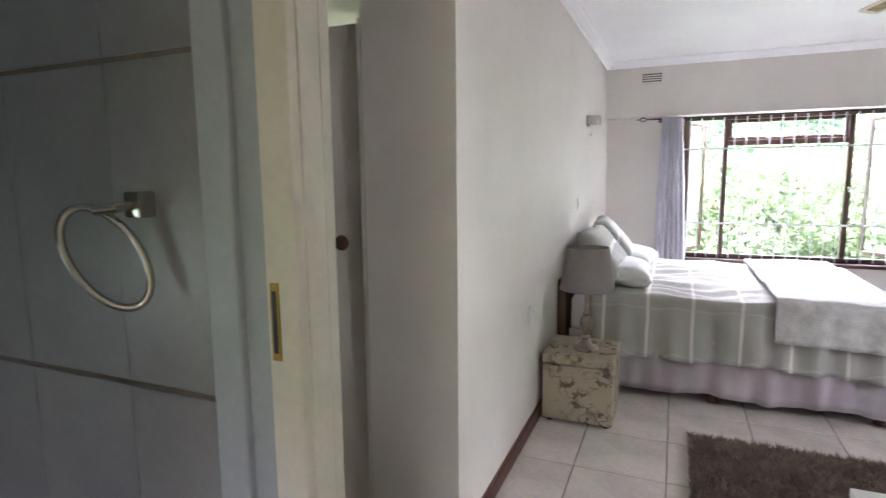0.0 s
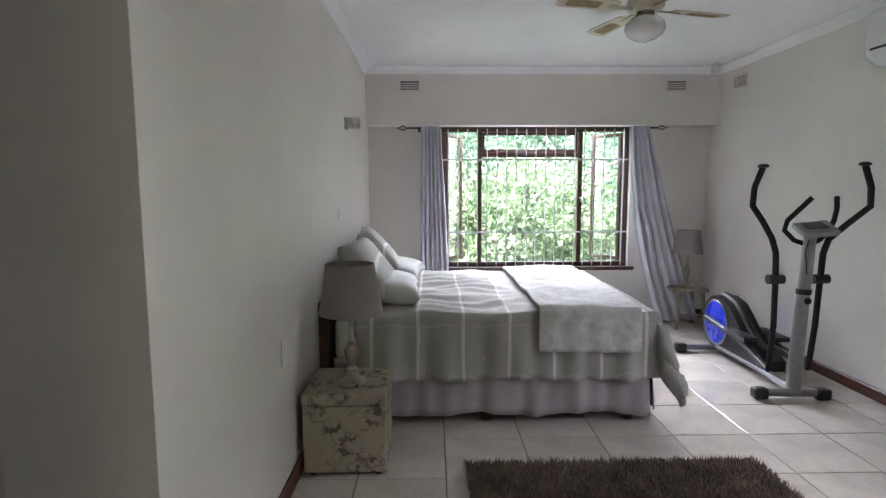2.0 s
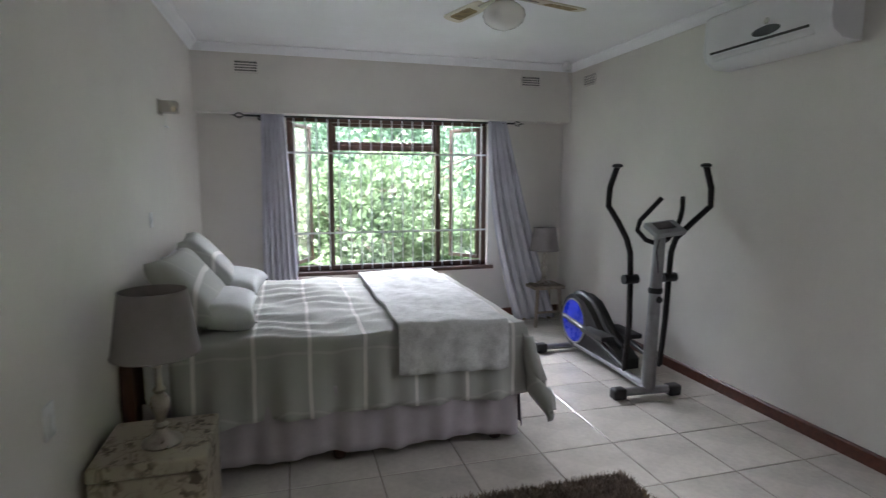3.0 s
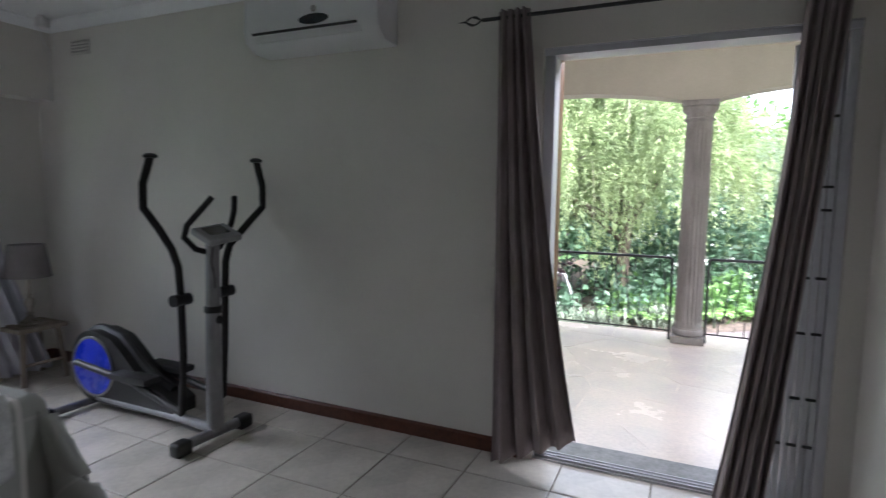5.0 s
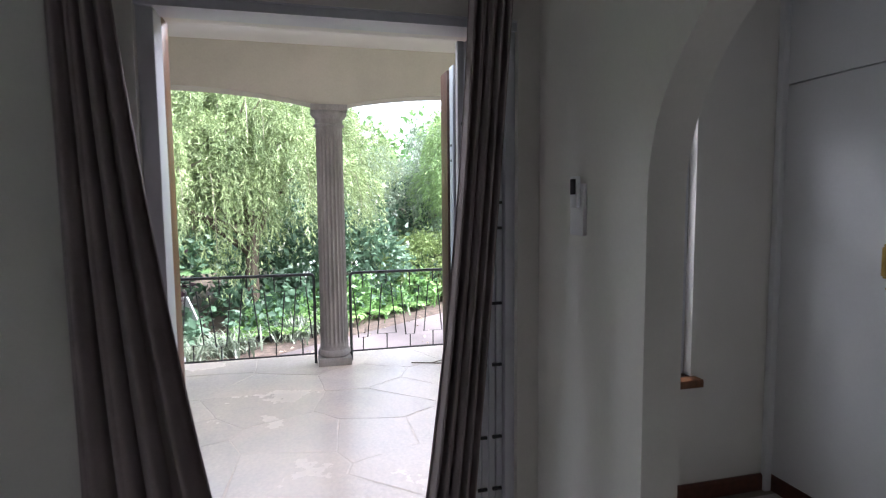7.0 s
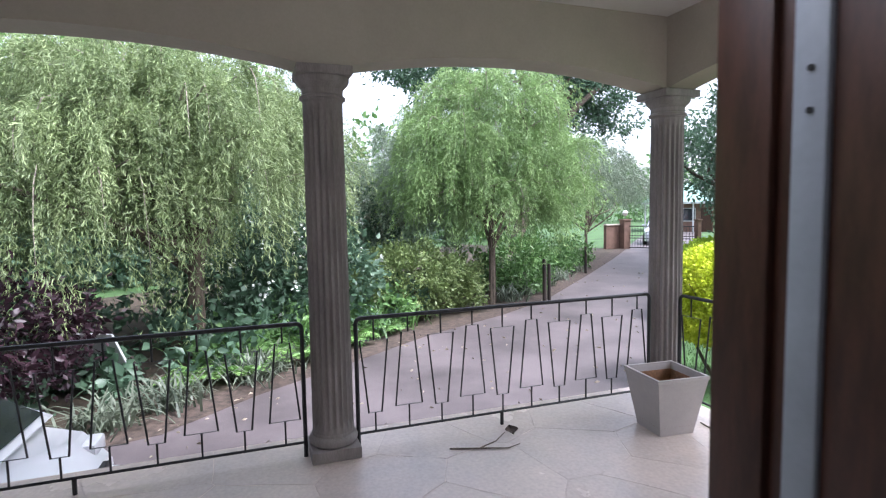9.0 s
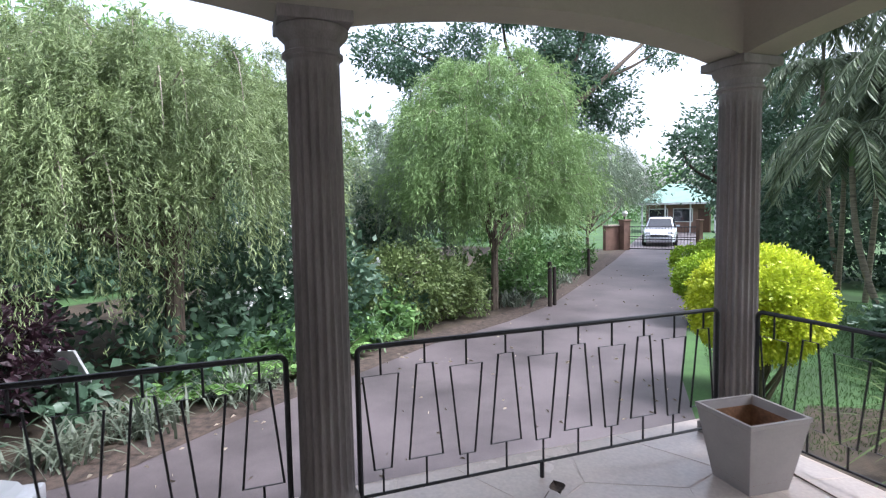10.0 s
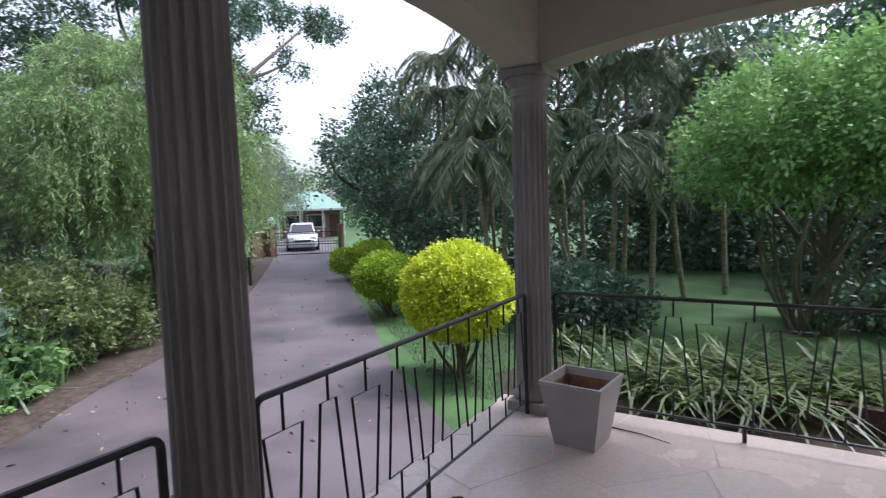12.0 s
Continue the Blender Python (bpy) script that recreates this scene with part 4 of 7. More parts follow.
# ---- bedroom furniture ----
def bed():
    ob = base("bed", "double bed with a lilac-grey gathered skirt on dark feet", "bed", at=(1.25, 4.65, 0))
    x0, x1, y0, y1 = 0.31, 2.26, 3.83, 5.44
    part("bed_base", MB().rbox(x0, x1, y0 + 0.02, y1 - 0.02, 0.14, 0.40, 0.02), M["skirt"], ob)
    part("mattress", MB().rbox(x0, x1, y0, y1, 0.40, 0.66, 0.05, 3), M["pillow"], ob, smooth=True)
    part("headboard", MB().rbox(0.225, 0.285, y0 - 0.04, y1 + 0.04, 0.0, 0.78, 0.01), M["darkwood"], ob, "dark brown headboard", smooth=True)
    for x, y in ((x1 - 0.10, y0 + 0.06), (1.25, y0 + 0.06), (x0 + 0.1, y0 + 0.06), (x1 - 0.10, y1 - 0.06), (x0 + 0.1, y1 - 0.06), (1.25, y1 - 0.06)):
        part("foot", MB().lathe([(0.032, 0), (0.036, 0.004), (0.045, 0.12), (0.045, 0.141)], (x, y, 0), 16), M["darkwood"], ob, "dark wooden foot", smooth=True)

    def skirt_side(p, q, nrm, name="skirt"):
        p, q, nrm = Vector(p), Vector(q), Vector(nrm)
        ln = (q - p).length

        def fn(u, v):
            w = p.lerp(q, u)
            s = u * ln
            fold = (0.016 * math.sin(s * 21 + 1.3 * math.sin(s * 5.3)) + 0.008 * math.sin(s * 47)) * (0.25 + 0.75 * (1 - v))
            z = 0.07 + 0.365 * v + 0.012 * math.sin(s * 9.0) * (1 - v)
            r = w + nrm * (0.022 + fold + 0.022 * (1 - v))
            return (r.x, r.y, z)
        o = part(name, MB().sheet(fn, 110, 8), M["skirt"], ob, "gathered lilac-grey valance", smooth="full", fix=False)
        m = o.modifiers.new("thickness", "SOLIDIFY")
        m.thickness = 0.004
    skirt_side((x0, y0, 0), (x1, y0, 0), (0, -1, 0))
    skirt_side((x1, y0, 0), (x1, y1, 0), (1, 0, 0))
    skirt_side((x0, y1, 0), (x1, y1, 0), (0, 1, 0))


bed()


def cover(name, label, category, x0, x1, y0, y1, ztop, drop_front, drop_foot, mat, rough, thick=0.02, grow=0.0, head_open=True, corner=0.0, folds=1.0, seed=1.0, nx=84, ny=84):
    """Cloth lying over the bed: flat on top, falling over the near side, the far side and, if it reaches, the foot end."""
    ex0, ex1, ey0, ey1 = 0.31, 2.275 + grow, 3.82 - grow, 5.46 + grow
    W = (x0, x1 + drop_foot, y0 - drop_front, y1 + drop_front)

    def fn(u, v):
        sx, sy = W[0] + (W[1] - W[0]) * u, W[2] + (W[3] - W[2]) * v
        dy = max(0, ey0 - sy) or -max(0, sy - ey1)
        dx = max(0, sx - ex1)
        ady = abs(dy)
        r = 0.05
        x, y, z = sx, sy, ztop
        nz = noise.noise(Vector((sx * 2.2 * seed, sy * 2.2, seed))) * 0.022 + noise.noise(Vector((sx * 6 * seed, sy * 5, seed + 4))) * 0.009
        crease = 0.007 * math.sin(sy * 34 + 5 * noise.noise(Vector((sx * 3, sy * 2, 3.0)))) * math.exp(-((sx - 1.0) / 0.55) ** 2) * folds
        z += (nz + crease) * rough
        fall = math.hypot(dx, ady)
        if fall > 0:
            over = min(1, fall / r)
            out = r * math.sin(over * math.pi / 2) * 0.6
            flare = 0.10 * max(0, fall - r) * (0.6 + 0.4 * math.sin(sx * 13 * seed + sy * 11))
            wav = 0.014 * math.sin(sx * 17 + seed * 3) * min(1, fall / 0.2) * rough + 0.01 * math.sin(sx * 39 + seed)* min(1, fall / 0.3) * rough
            if ady > 0:
                y = (ey0 - out - flare - wav) if dy > 0 else (ey1 + out + flare + wav)
            if dx > 0:
                x = ex1 + out + flare + 0.014 * math.sin(sy * 15) * min(1, fall / 0.2)
            z = ztop + nz * rough * 0.4 - max(0, fall - r * 0.43) - (r * 0.43) * over * 0.5
            if dx > 0 and ady > 0:
                y -= math.copysign(0.25 * min(dx, ady), dy)
                x += 0.20 * min(dx, ady)
        return (x, y, max(0.13, z))
    o = thing(name, MB().sheet(fn, nx, ny), mat, label, category, smooth="full", fix=False)
    m = o.modifiers.new("thickness", "SOLIDIFY")
    m.thickness, m.offset = thick, -1.0
    return o


cover("duvet", "grey-green duvet with thin pale stripes, rumpled and hanging over the bed", "duvet", 0.44, 2.275, 3.82, 5.46, 0.715, 0.43, 0.38, M["duvet"], 1.35, 0.03)
cover("throw_blanket", "silver-grey woven throw folded across the foot of the bed", "throw", 1.56, 2.18, 3.82, 5.46, 0.757, 0.33, 0.0, M["throw"], 1.0, 0.014, grow=0.04, seed=1.0, folds=0.0)


def pillow(at, turn, size, label):
    L_, W_, H_ = size
    mb = MB()
    n = 22

    def fn(u, v, s):
        a, b = 2 * u - 1, 2 * v - 1
        e = (max(0, 1 - a ** 4) * max(0, 1 - b ** 4)) ** 0.42
        pin = 1 - 0.10 * (abs(a) ** 6 * (1 - abs(b) ** 2)) - 0.0
        pin2 = 1 - 0.10 * (abs(b) ** 6 * (1 - abs(a) ** 2))
        wr = 1 + 0.10 * noise.noise(Vector((a * 2.2, b * 2.2, at[1])))
        return (a * L_ / 2 * pin, b * W_ / 2 * pin2, s * H_ / 2 * e * wr)
    mb.sheet(lambda u, v: fn(u, v, 1), n, n)
    mb.sheet(lambda u, v: fn(u, v, -1), n, n)
    R = Matrix.Translation(at) @ Euler([radians(q) for q in turn]).to_matrix().to_4x4()
    mb.v = [tuple(R @ Vector(p)) for p in mb.v]
    ob = thing("pillow", mb, M["duvet"] if "striped" in label else M["pillow"], label, "pillow", "bed pillows", smooth="full")
    bm = bmesh.new()
    bm.from_mesh(ob.data)
    bmesh.ops.remove_doubles(bm, verts=bm.verts, dist=0.0005)
    bmesh.ops.recalc_face_normals(bm, faces=bm.faces)
    bm.to_mesh(ob.data)
    bm.free()


pillow((0.60, 4.26, 0.80), (0, 8, 3), (0.46, 0.68, 0.17), "white cotton pillow lying flat on the bed")
pillow((0.49, 4.24, 0.93), (0, 52, -4), (0.44, 0.66, 0.17), "grey striped pillow leaning on the headboard")
pillow((0.60, 5.03, 0.80), (0, 8, -4), (0.46, 0.68, 0.17), "white cotton pillow on the far side of the bed")
pillow((0.47, 5.02, 0.96), (0, 48, 5), (0.44, 0.66, 0.17), "grey striped pillow on the far side of the bed")
pillow((0.40, 4.62, 0.90), (0, 66, 2), (0.40, 0.60, 0.14), "white cotton pillow propped between the others")


def lamp(x, y, z, s, label):
    ob = base("table_lamp", label, "lamp", "bedside lamps", at=(x, y, z))
    h = lambda r, q: (r * s, q * s)
    part("foot", MB().lathe([h(0.075, 0), h(0.078, 0.008), h(0.07, 0.02), h(0.045, 0.032), h(0.03, 0.05), h(0.02, 0.07)], (x, y, z), 24), M["silver"], ob, smooth=True)
    part("stem", MB().lathe([h(0.02, 0.065), h(0.03, 0.08), h(0.018, 0.095), h(0.022, 0.12), h(0.036, 0.15), h(0.040, 0.172), h(0.034, 0.196), h(0.018, 0.215), h(0.025, 0.23), h(0.015, 0.245), h(0.013, 0.31), h(0.017, 0.325), h(0.012, 0.335), h(0.012, 0.40)], (x, y, z), 20), M["silver"], ob, "turned silvery stem", smooth=True)
    mb = MB()
    n = 40
    prof = [(0.165, 0.38), (0.126, 0.64), (0.122, 0.64), (0.161, 0.38)]
    for r, q in prof:
        mb.v += [(x + r * s * math.cos(2 * math.pi * k / n), y + r * s * math.sin(2 * math.pi * k / n), z + q * s) for k in range(n)]
    mb.f += [(i * n + k, i * n + (k + 1) % n, ((i + 1) % 4) * n + (k + 1) % n, ((i + 1) % 4) * n + k) for i in range(4) for k in range(n)]
    sh = part("shade", mb, M["shade"], ob, "grey linen drum shade", smooth=True)
    part("shade_trim", MB().tube([(x + 0.1655 * s * math.cos(2 * math.pi * k / n), y + 0.1655 * s * math.sin(2 * math.pi * k / n), z + 0.383 * s) for k in range(n)], 0.003, 6, closed=True), M["shade"], sh, smooth=True)


def pedestal():
    ob = base("storage_cube", "cube pedestal covered in cream fabric with faded printed marks", "pedestal", at=(0.46, 3.41, 0))
    x0, x1, y0, y1 = 0.255, 0.675, 3.20, 3.62
    part("box", MB().rbox(x0, x1, y0, y1, 0.018, 0.37, 0.012, 3), M["print"], ob, smooth=True)
    part("lid", MB().rbox(x0 - 0.003, x1 + 0.003, y0 - 0.003, y1 + 0.003, 0.374, 0.435, 0.014, 3), M["print"], ob, "padded printed lid", smooth=True)
    for x in (x0 + 0.04, x1 - 0.04):
        for y in (y0 + 0.04, y1 - 0.04):
            part("foot", MB().lathe([(0.018, 0), (0.02, 0.004), (0.02, 0.019)], (x, y, 0), 12), M["plasticblack"], ob, smooth=True)


pedestal()
lamp(0.49, 3.36, 0.437, 1.0, "table lamp with silvery turned base and grey shade on the cube")


def side_table():
    ob = base("bedside_stool", "small rough wooden stool used as a bedside table", "stool", at=(3.55, 6.2, 0))
    x, y = 3.58, 6.18
    part("top", MB().rbox(x - 0.17, x + 0.17, y - 0.17, y + 0.17, 0.39, 0.425, 0.008), M["palebark"], ob, smooth=True)
    for sx in (-1, 1):
        for sy in (-1, 1):
            part("leg", MB().tube([(x + sx * 0.12, y + sy * 0.12, 0.39), (x + sx * 0.15, y + sy * 0.15, 0.0)], [0.022, 0.018], 8), M["palebark"], ob, smooth=True)
    part("stretcher", MB().tube([(x - 0.14, y - 0.14, 0.15), (x + 0.14, y - 0.14, 0.15)], 0.012, 8), M["palebark"], ob, smooth=True)
    lamp(x, y, 0.427, 0.92, "table lamp with silvery base and grey shade on the stool")


side_table()


def rug():
    ob = base("shag_rug", "brown shag rug lying on the tiles", "rug", at=(1.85, 2.6, 0))
    x0, x1, y0, y1 = 1.10, 2.62, 2.20, 3.27
    part("backing", MB().rbox(x0, x1, y0, y1, 0.004, 0.016, 0.004), M["rug"], ob)
    n = 42000
    r_ = np.random.default_rng(3)
    P = np.stack([x0 - 0.01 + (x1 - x0 + 0.02) * r_.random(n), y0 - 0.01 + (y1 - y0 + 0.02) * r_.random(n), np.full(n, 0.014)], 1)
    a = r_.random(n) * 2 * np.pi
    D = np.stack([np.cos(a) * 0.55, np.sin(a) * 0.55, 0.6 + 0.5 * r_.random(n)], 1)
    D /= np.linalg.norm(D, axis=1, keepdims=True)
    S = np.stack([-np.sin(a), np.cos(a), np.zeros(n)], 1) * 0.0045
    L_ = (0.028 + 0.02 * r_.random(n))[:, None]
    V = np.stack([P - S, P + S, P + D * L_], 1)
    me = bpy.data.meshes.new("shag")
    me.vertices.add(n * 3)
    me.vertices.foreach_set("co", V.reshape(-1))
    me.loops.add(n * 3)
    me.polygons.add(n)
    me.loops.foreach_set("vertex_index", np.arange(n * 3).astype(np.int32))
    me.polygons.foreach_set("loop_start", (np.arange(n) * 3).astype(np.int32))
    me.update(calc_edges=True)
    me.materials.append(M["rug"])
    o = tagged(new("shag", me), kind="stuff")
    o.parent = ob
    o.matrix_parent_inverse = Matrix.Translation(-ob.location)


rug()


def ceiling_fan():
    x, y = 2.27, 4.12
    ob = base("ceiling_fan", "cream four-bladed ceiling fan with an opal light bowl", "fan", at=(x, y, ZC))
    part("canopy", MB().lathe([(0.07, ZC), (0.07, ZC - 0.015), (0.05, ZC - 0.04), (0.014, ZC - 0.05)], (x, y, 0), 24), M["fanblade"], ob, smooth=True)
    part("motor", MB().lathe([(0.03, 2.66), (0.10, 2.648), (0.115, 2.625), (0.115, 2.59), (0.10, 2.575), (0.05, 2.565)], (x, y, 0), 28), M["fanblade"], ob, smooth=True)
    part("fitter", MB().lathe([(0.05, 2.57), (0.055, 2.56), (0.06, 2.54), (0.055, 2.53)], (x, y, 0), 24), M["silver"], ob, smooth=True)
    part("light_bowl", MB().lathe([(0.05, 2.54), (0.085, 2.525), (0.118, 2.495), (0.125, 2.465), (0.112, 2.43), (0.07, 2.40), (0.03, 2.387), (0.012, 2.381)], (x, y, 0), 28), M["opal"], ob, "opal glass bowl", smooth=True)
    for k in range(4):
        a = radians(FAN_TURN + 90 * k)
        R = Matrix.Translation((x, y, 2.585)) @ Matrix.Rotation(a, 4, "Z") @ Matrix.Rotation(radians(9), 4, "X")

        def put(mb):
            mb.v = [tuple(R @ Vector(p)) for p in mb.v]
            return mb
        out = [(0.20, -0.045), (0.24, -0.058), (0.56, -0.068), (0.595, -0.06), (0.61, -0.03), (0.61, 0.03), (0.595, 0.06), (0.56, 0.068), (0.24, 0.058), (0.20, 0.045)]
        bl = part("blade", put(MB().prism(out, "z", -0.004, 0.004)), M["fanblade"], ob)
        part("blade_arm", put(MB().rbox(0.08, 0.25, -0.018, 0.018, -0.012, -0.0045, 0.003)), M["silver"], bl, smooth=True)
        part("cane_inlay", put(MB().prism([(0.32, -0.03), (0.34, -0.038), (0.53, -0.042), (0.55, -0.034), (0.55, 0.034), (0.53, 0.042), (0.34, 0.038), (0.32, 0.03)], "z", -0.0062, -0.0042)), M["cane"], bl, "woven cane inlay")


FAN_TURN = 15.0
ceiling_fan()


def air_conditioner():
    ob = base("air_conditioner", "white wall-mounted split air conditioner", "air conditioner", at=(3.86, 3.7, 2.25))
    y0, y1 = 3.30, 4.19
    pr = [(3.965, 2.60), (3.80, 2.60), (3.755, 2.57), (3.745, 2.36), (3.765, 2.30), (3.83, 2.255), (3.965, 2.25)]
    part("casing", MB().prism(pr, "y", y0, y1), M["acwhite"], ob, smooth=True)
    part("end_cap", MB().prism([(x - 0.004, z) for x, z in pr], "y", y0 - 0.012, y0), M["acwhite"], ob, smooth=True)
    part("end_cap", MB().prism([(x - 0.004, z) for x, z in pr], "y", y1, y1 + 0.012), M["acwhite"], ob, smooth=True)
    part("air_slot", MB().rbox(3.741, 3.752, y0 + 0.12, y1 - 0.05, 2.334, 2.348, 0.003), M["plasticblack"], ob)
    part("flap", MB().rbox(3.755, 3.775, y0 + 0.10, y1 - 0.06, 2.292, 2.330, 0.004), M["acwhite"], ob, smooth=True)
    part("logo_badge", MB().lathe([(0.018, 3.746), (0.018, 3.742), (0.012, 3.741)], (0, 3.70, 2.44), 16, "x"), M["chrome"], ob, smooth=True)
    v = [(3.741, 3.70 + 0.10 * math.cos(t), 2.385 + 0.028 * math.sin(t)) for t in [2 * math.pi * k / 20 for k in range(20)]]
    part("display_window", MB().prism([(p[1], p[2]) for p in v], "x", 3.740, 3.7475), M["carglass"], ob, "dark oval display")


air_conditioner()


def vent(cx, cz, plane, at, label):
    ob = base("air_vent", label, "vent", "wall air vents", at=(cx if plane == "y" else at, at if plane == "y" else cx, cz))
    w, h = 0.108, 0.058

    def bx(mb, u0, u1, d0, d1, z0, z1, r=0.002):
        if plane == "y":
            mb.rbox(cx + u0, cx + u1, at - d1, at - d0, cz + z0, cz + z1, r)
        else:
            mb.rbox(at - d1, at - d0, cx + u0, cx + u1, cz + z0, cz + z1, r)
        return mb
    part("backing", bx(MB(), -w, w, 0.0005, 0.003, -h, h, 0.0008), M["plasticblack"], ob)
    fr = MB()
    for a in ((-w, w, 0.003, 0.012, h - 0.014, h), (-w, w, 0.003, 0.012, -h, -h + 0.014), (-w, -w + 0.014, 0.003, 0.012, -h + 0.014, h - 0.014), (w - 0.014, w, 0.003, 0.012, -h + 0.014, h - 0.014)):
        bx(fr, *a)
    part("frame", fr, M["wall"], ob)
    for k in range(3):
        z = -h + 0.0345 + k * 0.023
        part("slat", bx(MB(), -w + 0.014, w - 0.014, 0.003, 0.010, z - 0.006, z + 0.004), M["wall"], ob)
    for k in range(7):
        u = -w + 0.04 + k * 0.0225
        part("divider", bx(MB(), u - 0.003, u + 0.003, 0.0032, 0.009, -h + 0.014, h - 0.014), M["wall"], ob)


vent(0.685, 2.525, "y", 6.41, "cream louvred air vent above the window")
vent(3.49, 2.525, "y", 6.41, "cream louvred air vent above the window")
vent(6.05, 2.51, "x", XE, "cream louvred air vent high on the side wall")


def rod(name, pts_a, pts_b, label):
    a, b = Vector(pts_a), Vector(pts_b)
    d = (b - a).normalized()
    ob = base(name, label, "curtain rod", "curtain rods", at=tuple(a))
    part("pole", MB().tube([a, b], 0.0095, 10), M["blackiron"], ob, smooth=True)
    for p, s in ((a, -1), (b, 1)):
        e = p + d * s * 0.005
        cage = MB()
        side = d.cross(Vector((0, 0, 1)))
        for k in range(4):
            an = math.pi / 2 * k + 0.4
            o = side * math.cos(an) + Vector((0, 0, math.sin(an)))
            cage.tube([e + d * s * (0.085 * t) + o * (0.028 * math.sin(math.pi * t)) for t in np.linspace(0, 1, 7)], 0.0035, 6)
        cage.tube([e + d * s * 0.082, e + d * s * 0.125], [0.006, 0.001], 8)
        part("finial", cage, M["blackiron"], ob, "wrought cage finial", smooth=True)
    return ob


def bracket(ob, p, back):
    p, back = Vector(p), Vector(back)
    part("bracket", MB().tube([p, back], 0.006, 8).lathe([(0.02, -0.003), (0.02, 0.003)], tuple(back), 12, "y" if abs(back.y - p.y) > abs(back.x - p.x) else "x"), M["blackiron"], ob, smooth=True)


r1 = rod("curtain_rod", (0.66, 6.36, 2.085), (3.28, 6.36, 2.085), "black iron curtain rod with cage finials over the window")
bracket(r1, (0.78, 6.36, 2.085), (0.78, 6.598, 2.085))
bracket(r1, (3.24, 6.36, 2.085), (3.24, 6.598, 2.085))
r2 = rod("curtain_rod", (3.87, 2.75, 2.305), (3.87, 1.14, 2.305), "black iron curtain rod with cage finials over the veranda door")
bracket(r2, (3.87, 2.66, 2.305), (3.969, 2.66, 2.305))
bracket(r2, (3.87, 1.18, 2.305), (3.969, 1.18, 2.305))


def curtain(label, top, mid, bottom, ztop, zbot, axis, at, amp, folds, mat, billow=0.0, hem=0.0, seed=0.0):
    """Hanging curtain: (u0, u1) at rod, half height and hem along the wall, gathered in folds."""
    def fn(u, v):
        t = v
        def q(i):
            a, b, c = top[i], mid[i], bottom[i]
            return a * (1 - t) * (1 - 2 * t) + b * 4 * t * (1 - t) + c * t * (2 * t - 1)
        w0, w1 = q(0), q(1)
        s = w0 + (w1 - w0) * u
        ph = u * folds * 2 * math.pi + seed + 0.7 * math.sin(3 * t + seed)
        d = amp * (0.7 + 0.5 * t) * math.sin(ph) + 0.3 * amp * math.sin(2.3 * ph + 1) + billow * t * t
        zb = zbot + hem * u
        z = ztop + (zb - ztop) * t
        return (s, at + d, z) if axis == "y" else (at + d, s, z)
    ob = thing("curtain", MB().sheet(fn, 120, 26), mat, label, "curtain", "curtains", smooth="full", fix=False)
    m = ob.modifiers.new("thickness", "SOLIDIFY")
    m.thickness = 0.003
    return ob


curtain("pale lilac curtain gathered beside the window", (0.80, 1.00), (0.78, 1.06), (0.76, 1.10), 2.10, 0.06, "y", 6.34, 0.026, 6, M["curtain_w"])
curtain("pale lilac curtain blowing outwards beside the window", (3.00, 3.20), (3.07, 3.47), (3.28, 3.74), 2.10, 0.05, "y", 6.34, 0.026, 5, M["curtain_w"], billow=-0.12, seed=0.8)
curtain("taupe curtain pushed aside at the veranda door", (2.66, 2.50), (2.65, 2.37), (2.63, 2.19), 2.335, 0.015, "x", 3.86, 0.030, 4.5, M["curtain_d"], billow=-0.05, hem=0.20)
curtain("taupe curtain hanging at the other side of the veranda door", (1.35, 1.19), (1.43, 1.28), (1.58, 1.38), 2.335, 0.04, "x", 3.86, 0.026, 4.5, M["curtain_d"], seed=1.1)


def sconce():
    ob = base("wall_sconce", "brushed steel box wall sconce on the bedroom wall", "wall lamp", at=(0.22, 5.03, 1.98))
    part("back_plate", MB().rbox(0.2205, 0.232, 4.98, 5.08, 1.93, 2.03, 0.003), M["chrome"], ob, smooth=True)
    part("box_shade", MB().rbox(0.232, 0.335, 4.975, 5.085, 1.945, 2.02, 0.006), M["chrome"], ob, smooth=True)
    part("pull_cord", MB().tube([(0.26, 5.03, 1.945), (0.26, 5.03, 1.86)], 0.002, 6).rbox(0.25, 0.27, 4.99, 5.07, 1.852, 1.86, 0.002), M["acwhite"], ob)


sconce()


def plate(name, label, x, y, z, w=0.04, h=0.06, axis="x", d=0.008, cat="switch"):
    ob = base(name, label, cat, at=(x, y, z))
    if axis == "x":
        part("cover", MB().rbox(x, x + d, y - w, y + w, z - h, z + h, 0.003), M["acwhite"], ob, smooth=True)
        part("rocker", MB().rbox(x + d, x + d + 0.004, y - w * 0.35, y + w * 0.35, z - h * 0.4, z + h * 0.4, 0.0015), M["acwhite"], ob, smooth=True)
    else:
        part("cover", MB().rbox(x - w, x + w, y, y + d, z - h, z + h, 0.003), M["acwhite"], ob, smooth=True)
    return ob


plate("wall_socket", "white plastic wall socket beside the pedestal", XW + 0.0005, 3.03, 0.71)
plate("bell_push", "white plastic switch above the bed", XW + 0.0005, 4.62, 1.27, 0.03, 0.045)
rp = plate("remote_holder", "white air-conditioner remote control in a wall holder", 3.638, YS + 0.0005, 1.455, 0.045, 0.085, "y", 0.014, "remote control")
part("remote_body", MB().rbox(3.61, 3.658, YS + 0.0145, YS + 0.03, 1.46, 1.565, 0.006), M["acwhite"], rp, smooth=True)
part("remote_screen", MB().rbox(3.616, 3.652, YS + 0.0302, YS + 0.0312, 1.505, 1.556, 0.0004), M["carglass"], rp, "dark remote display")


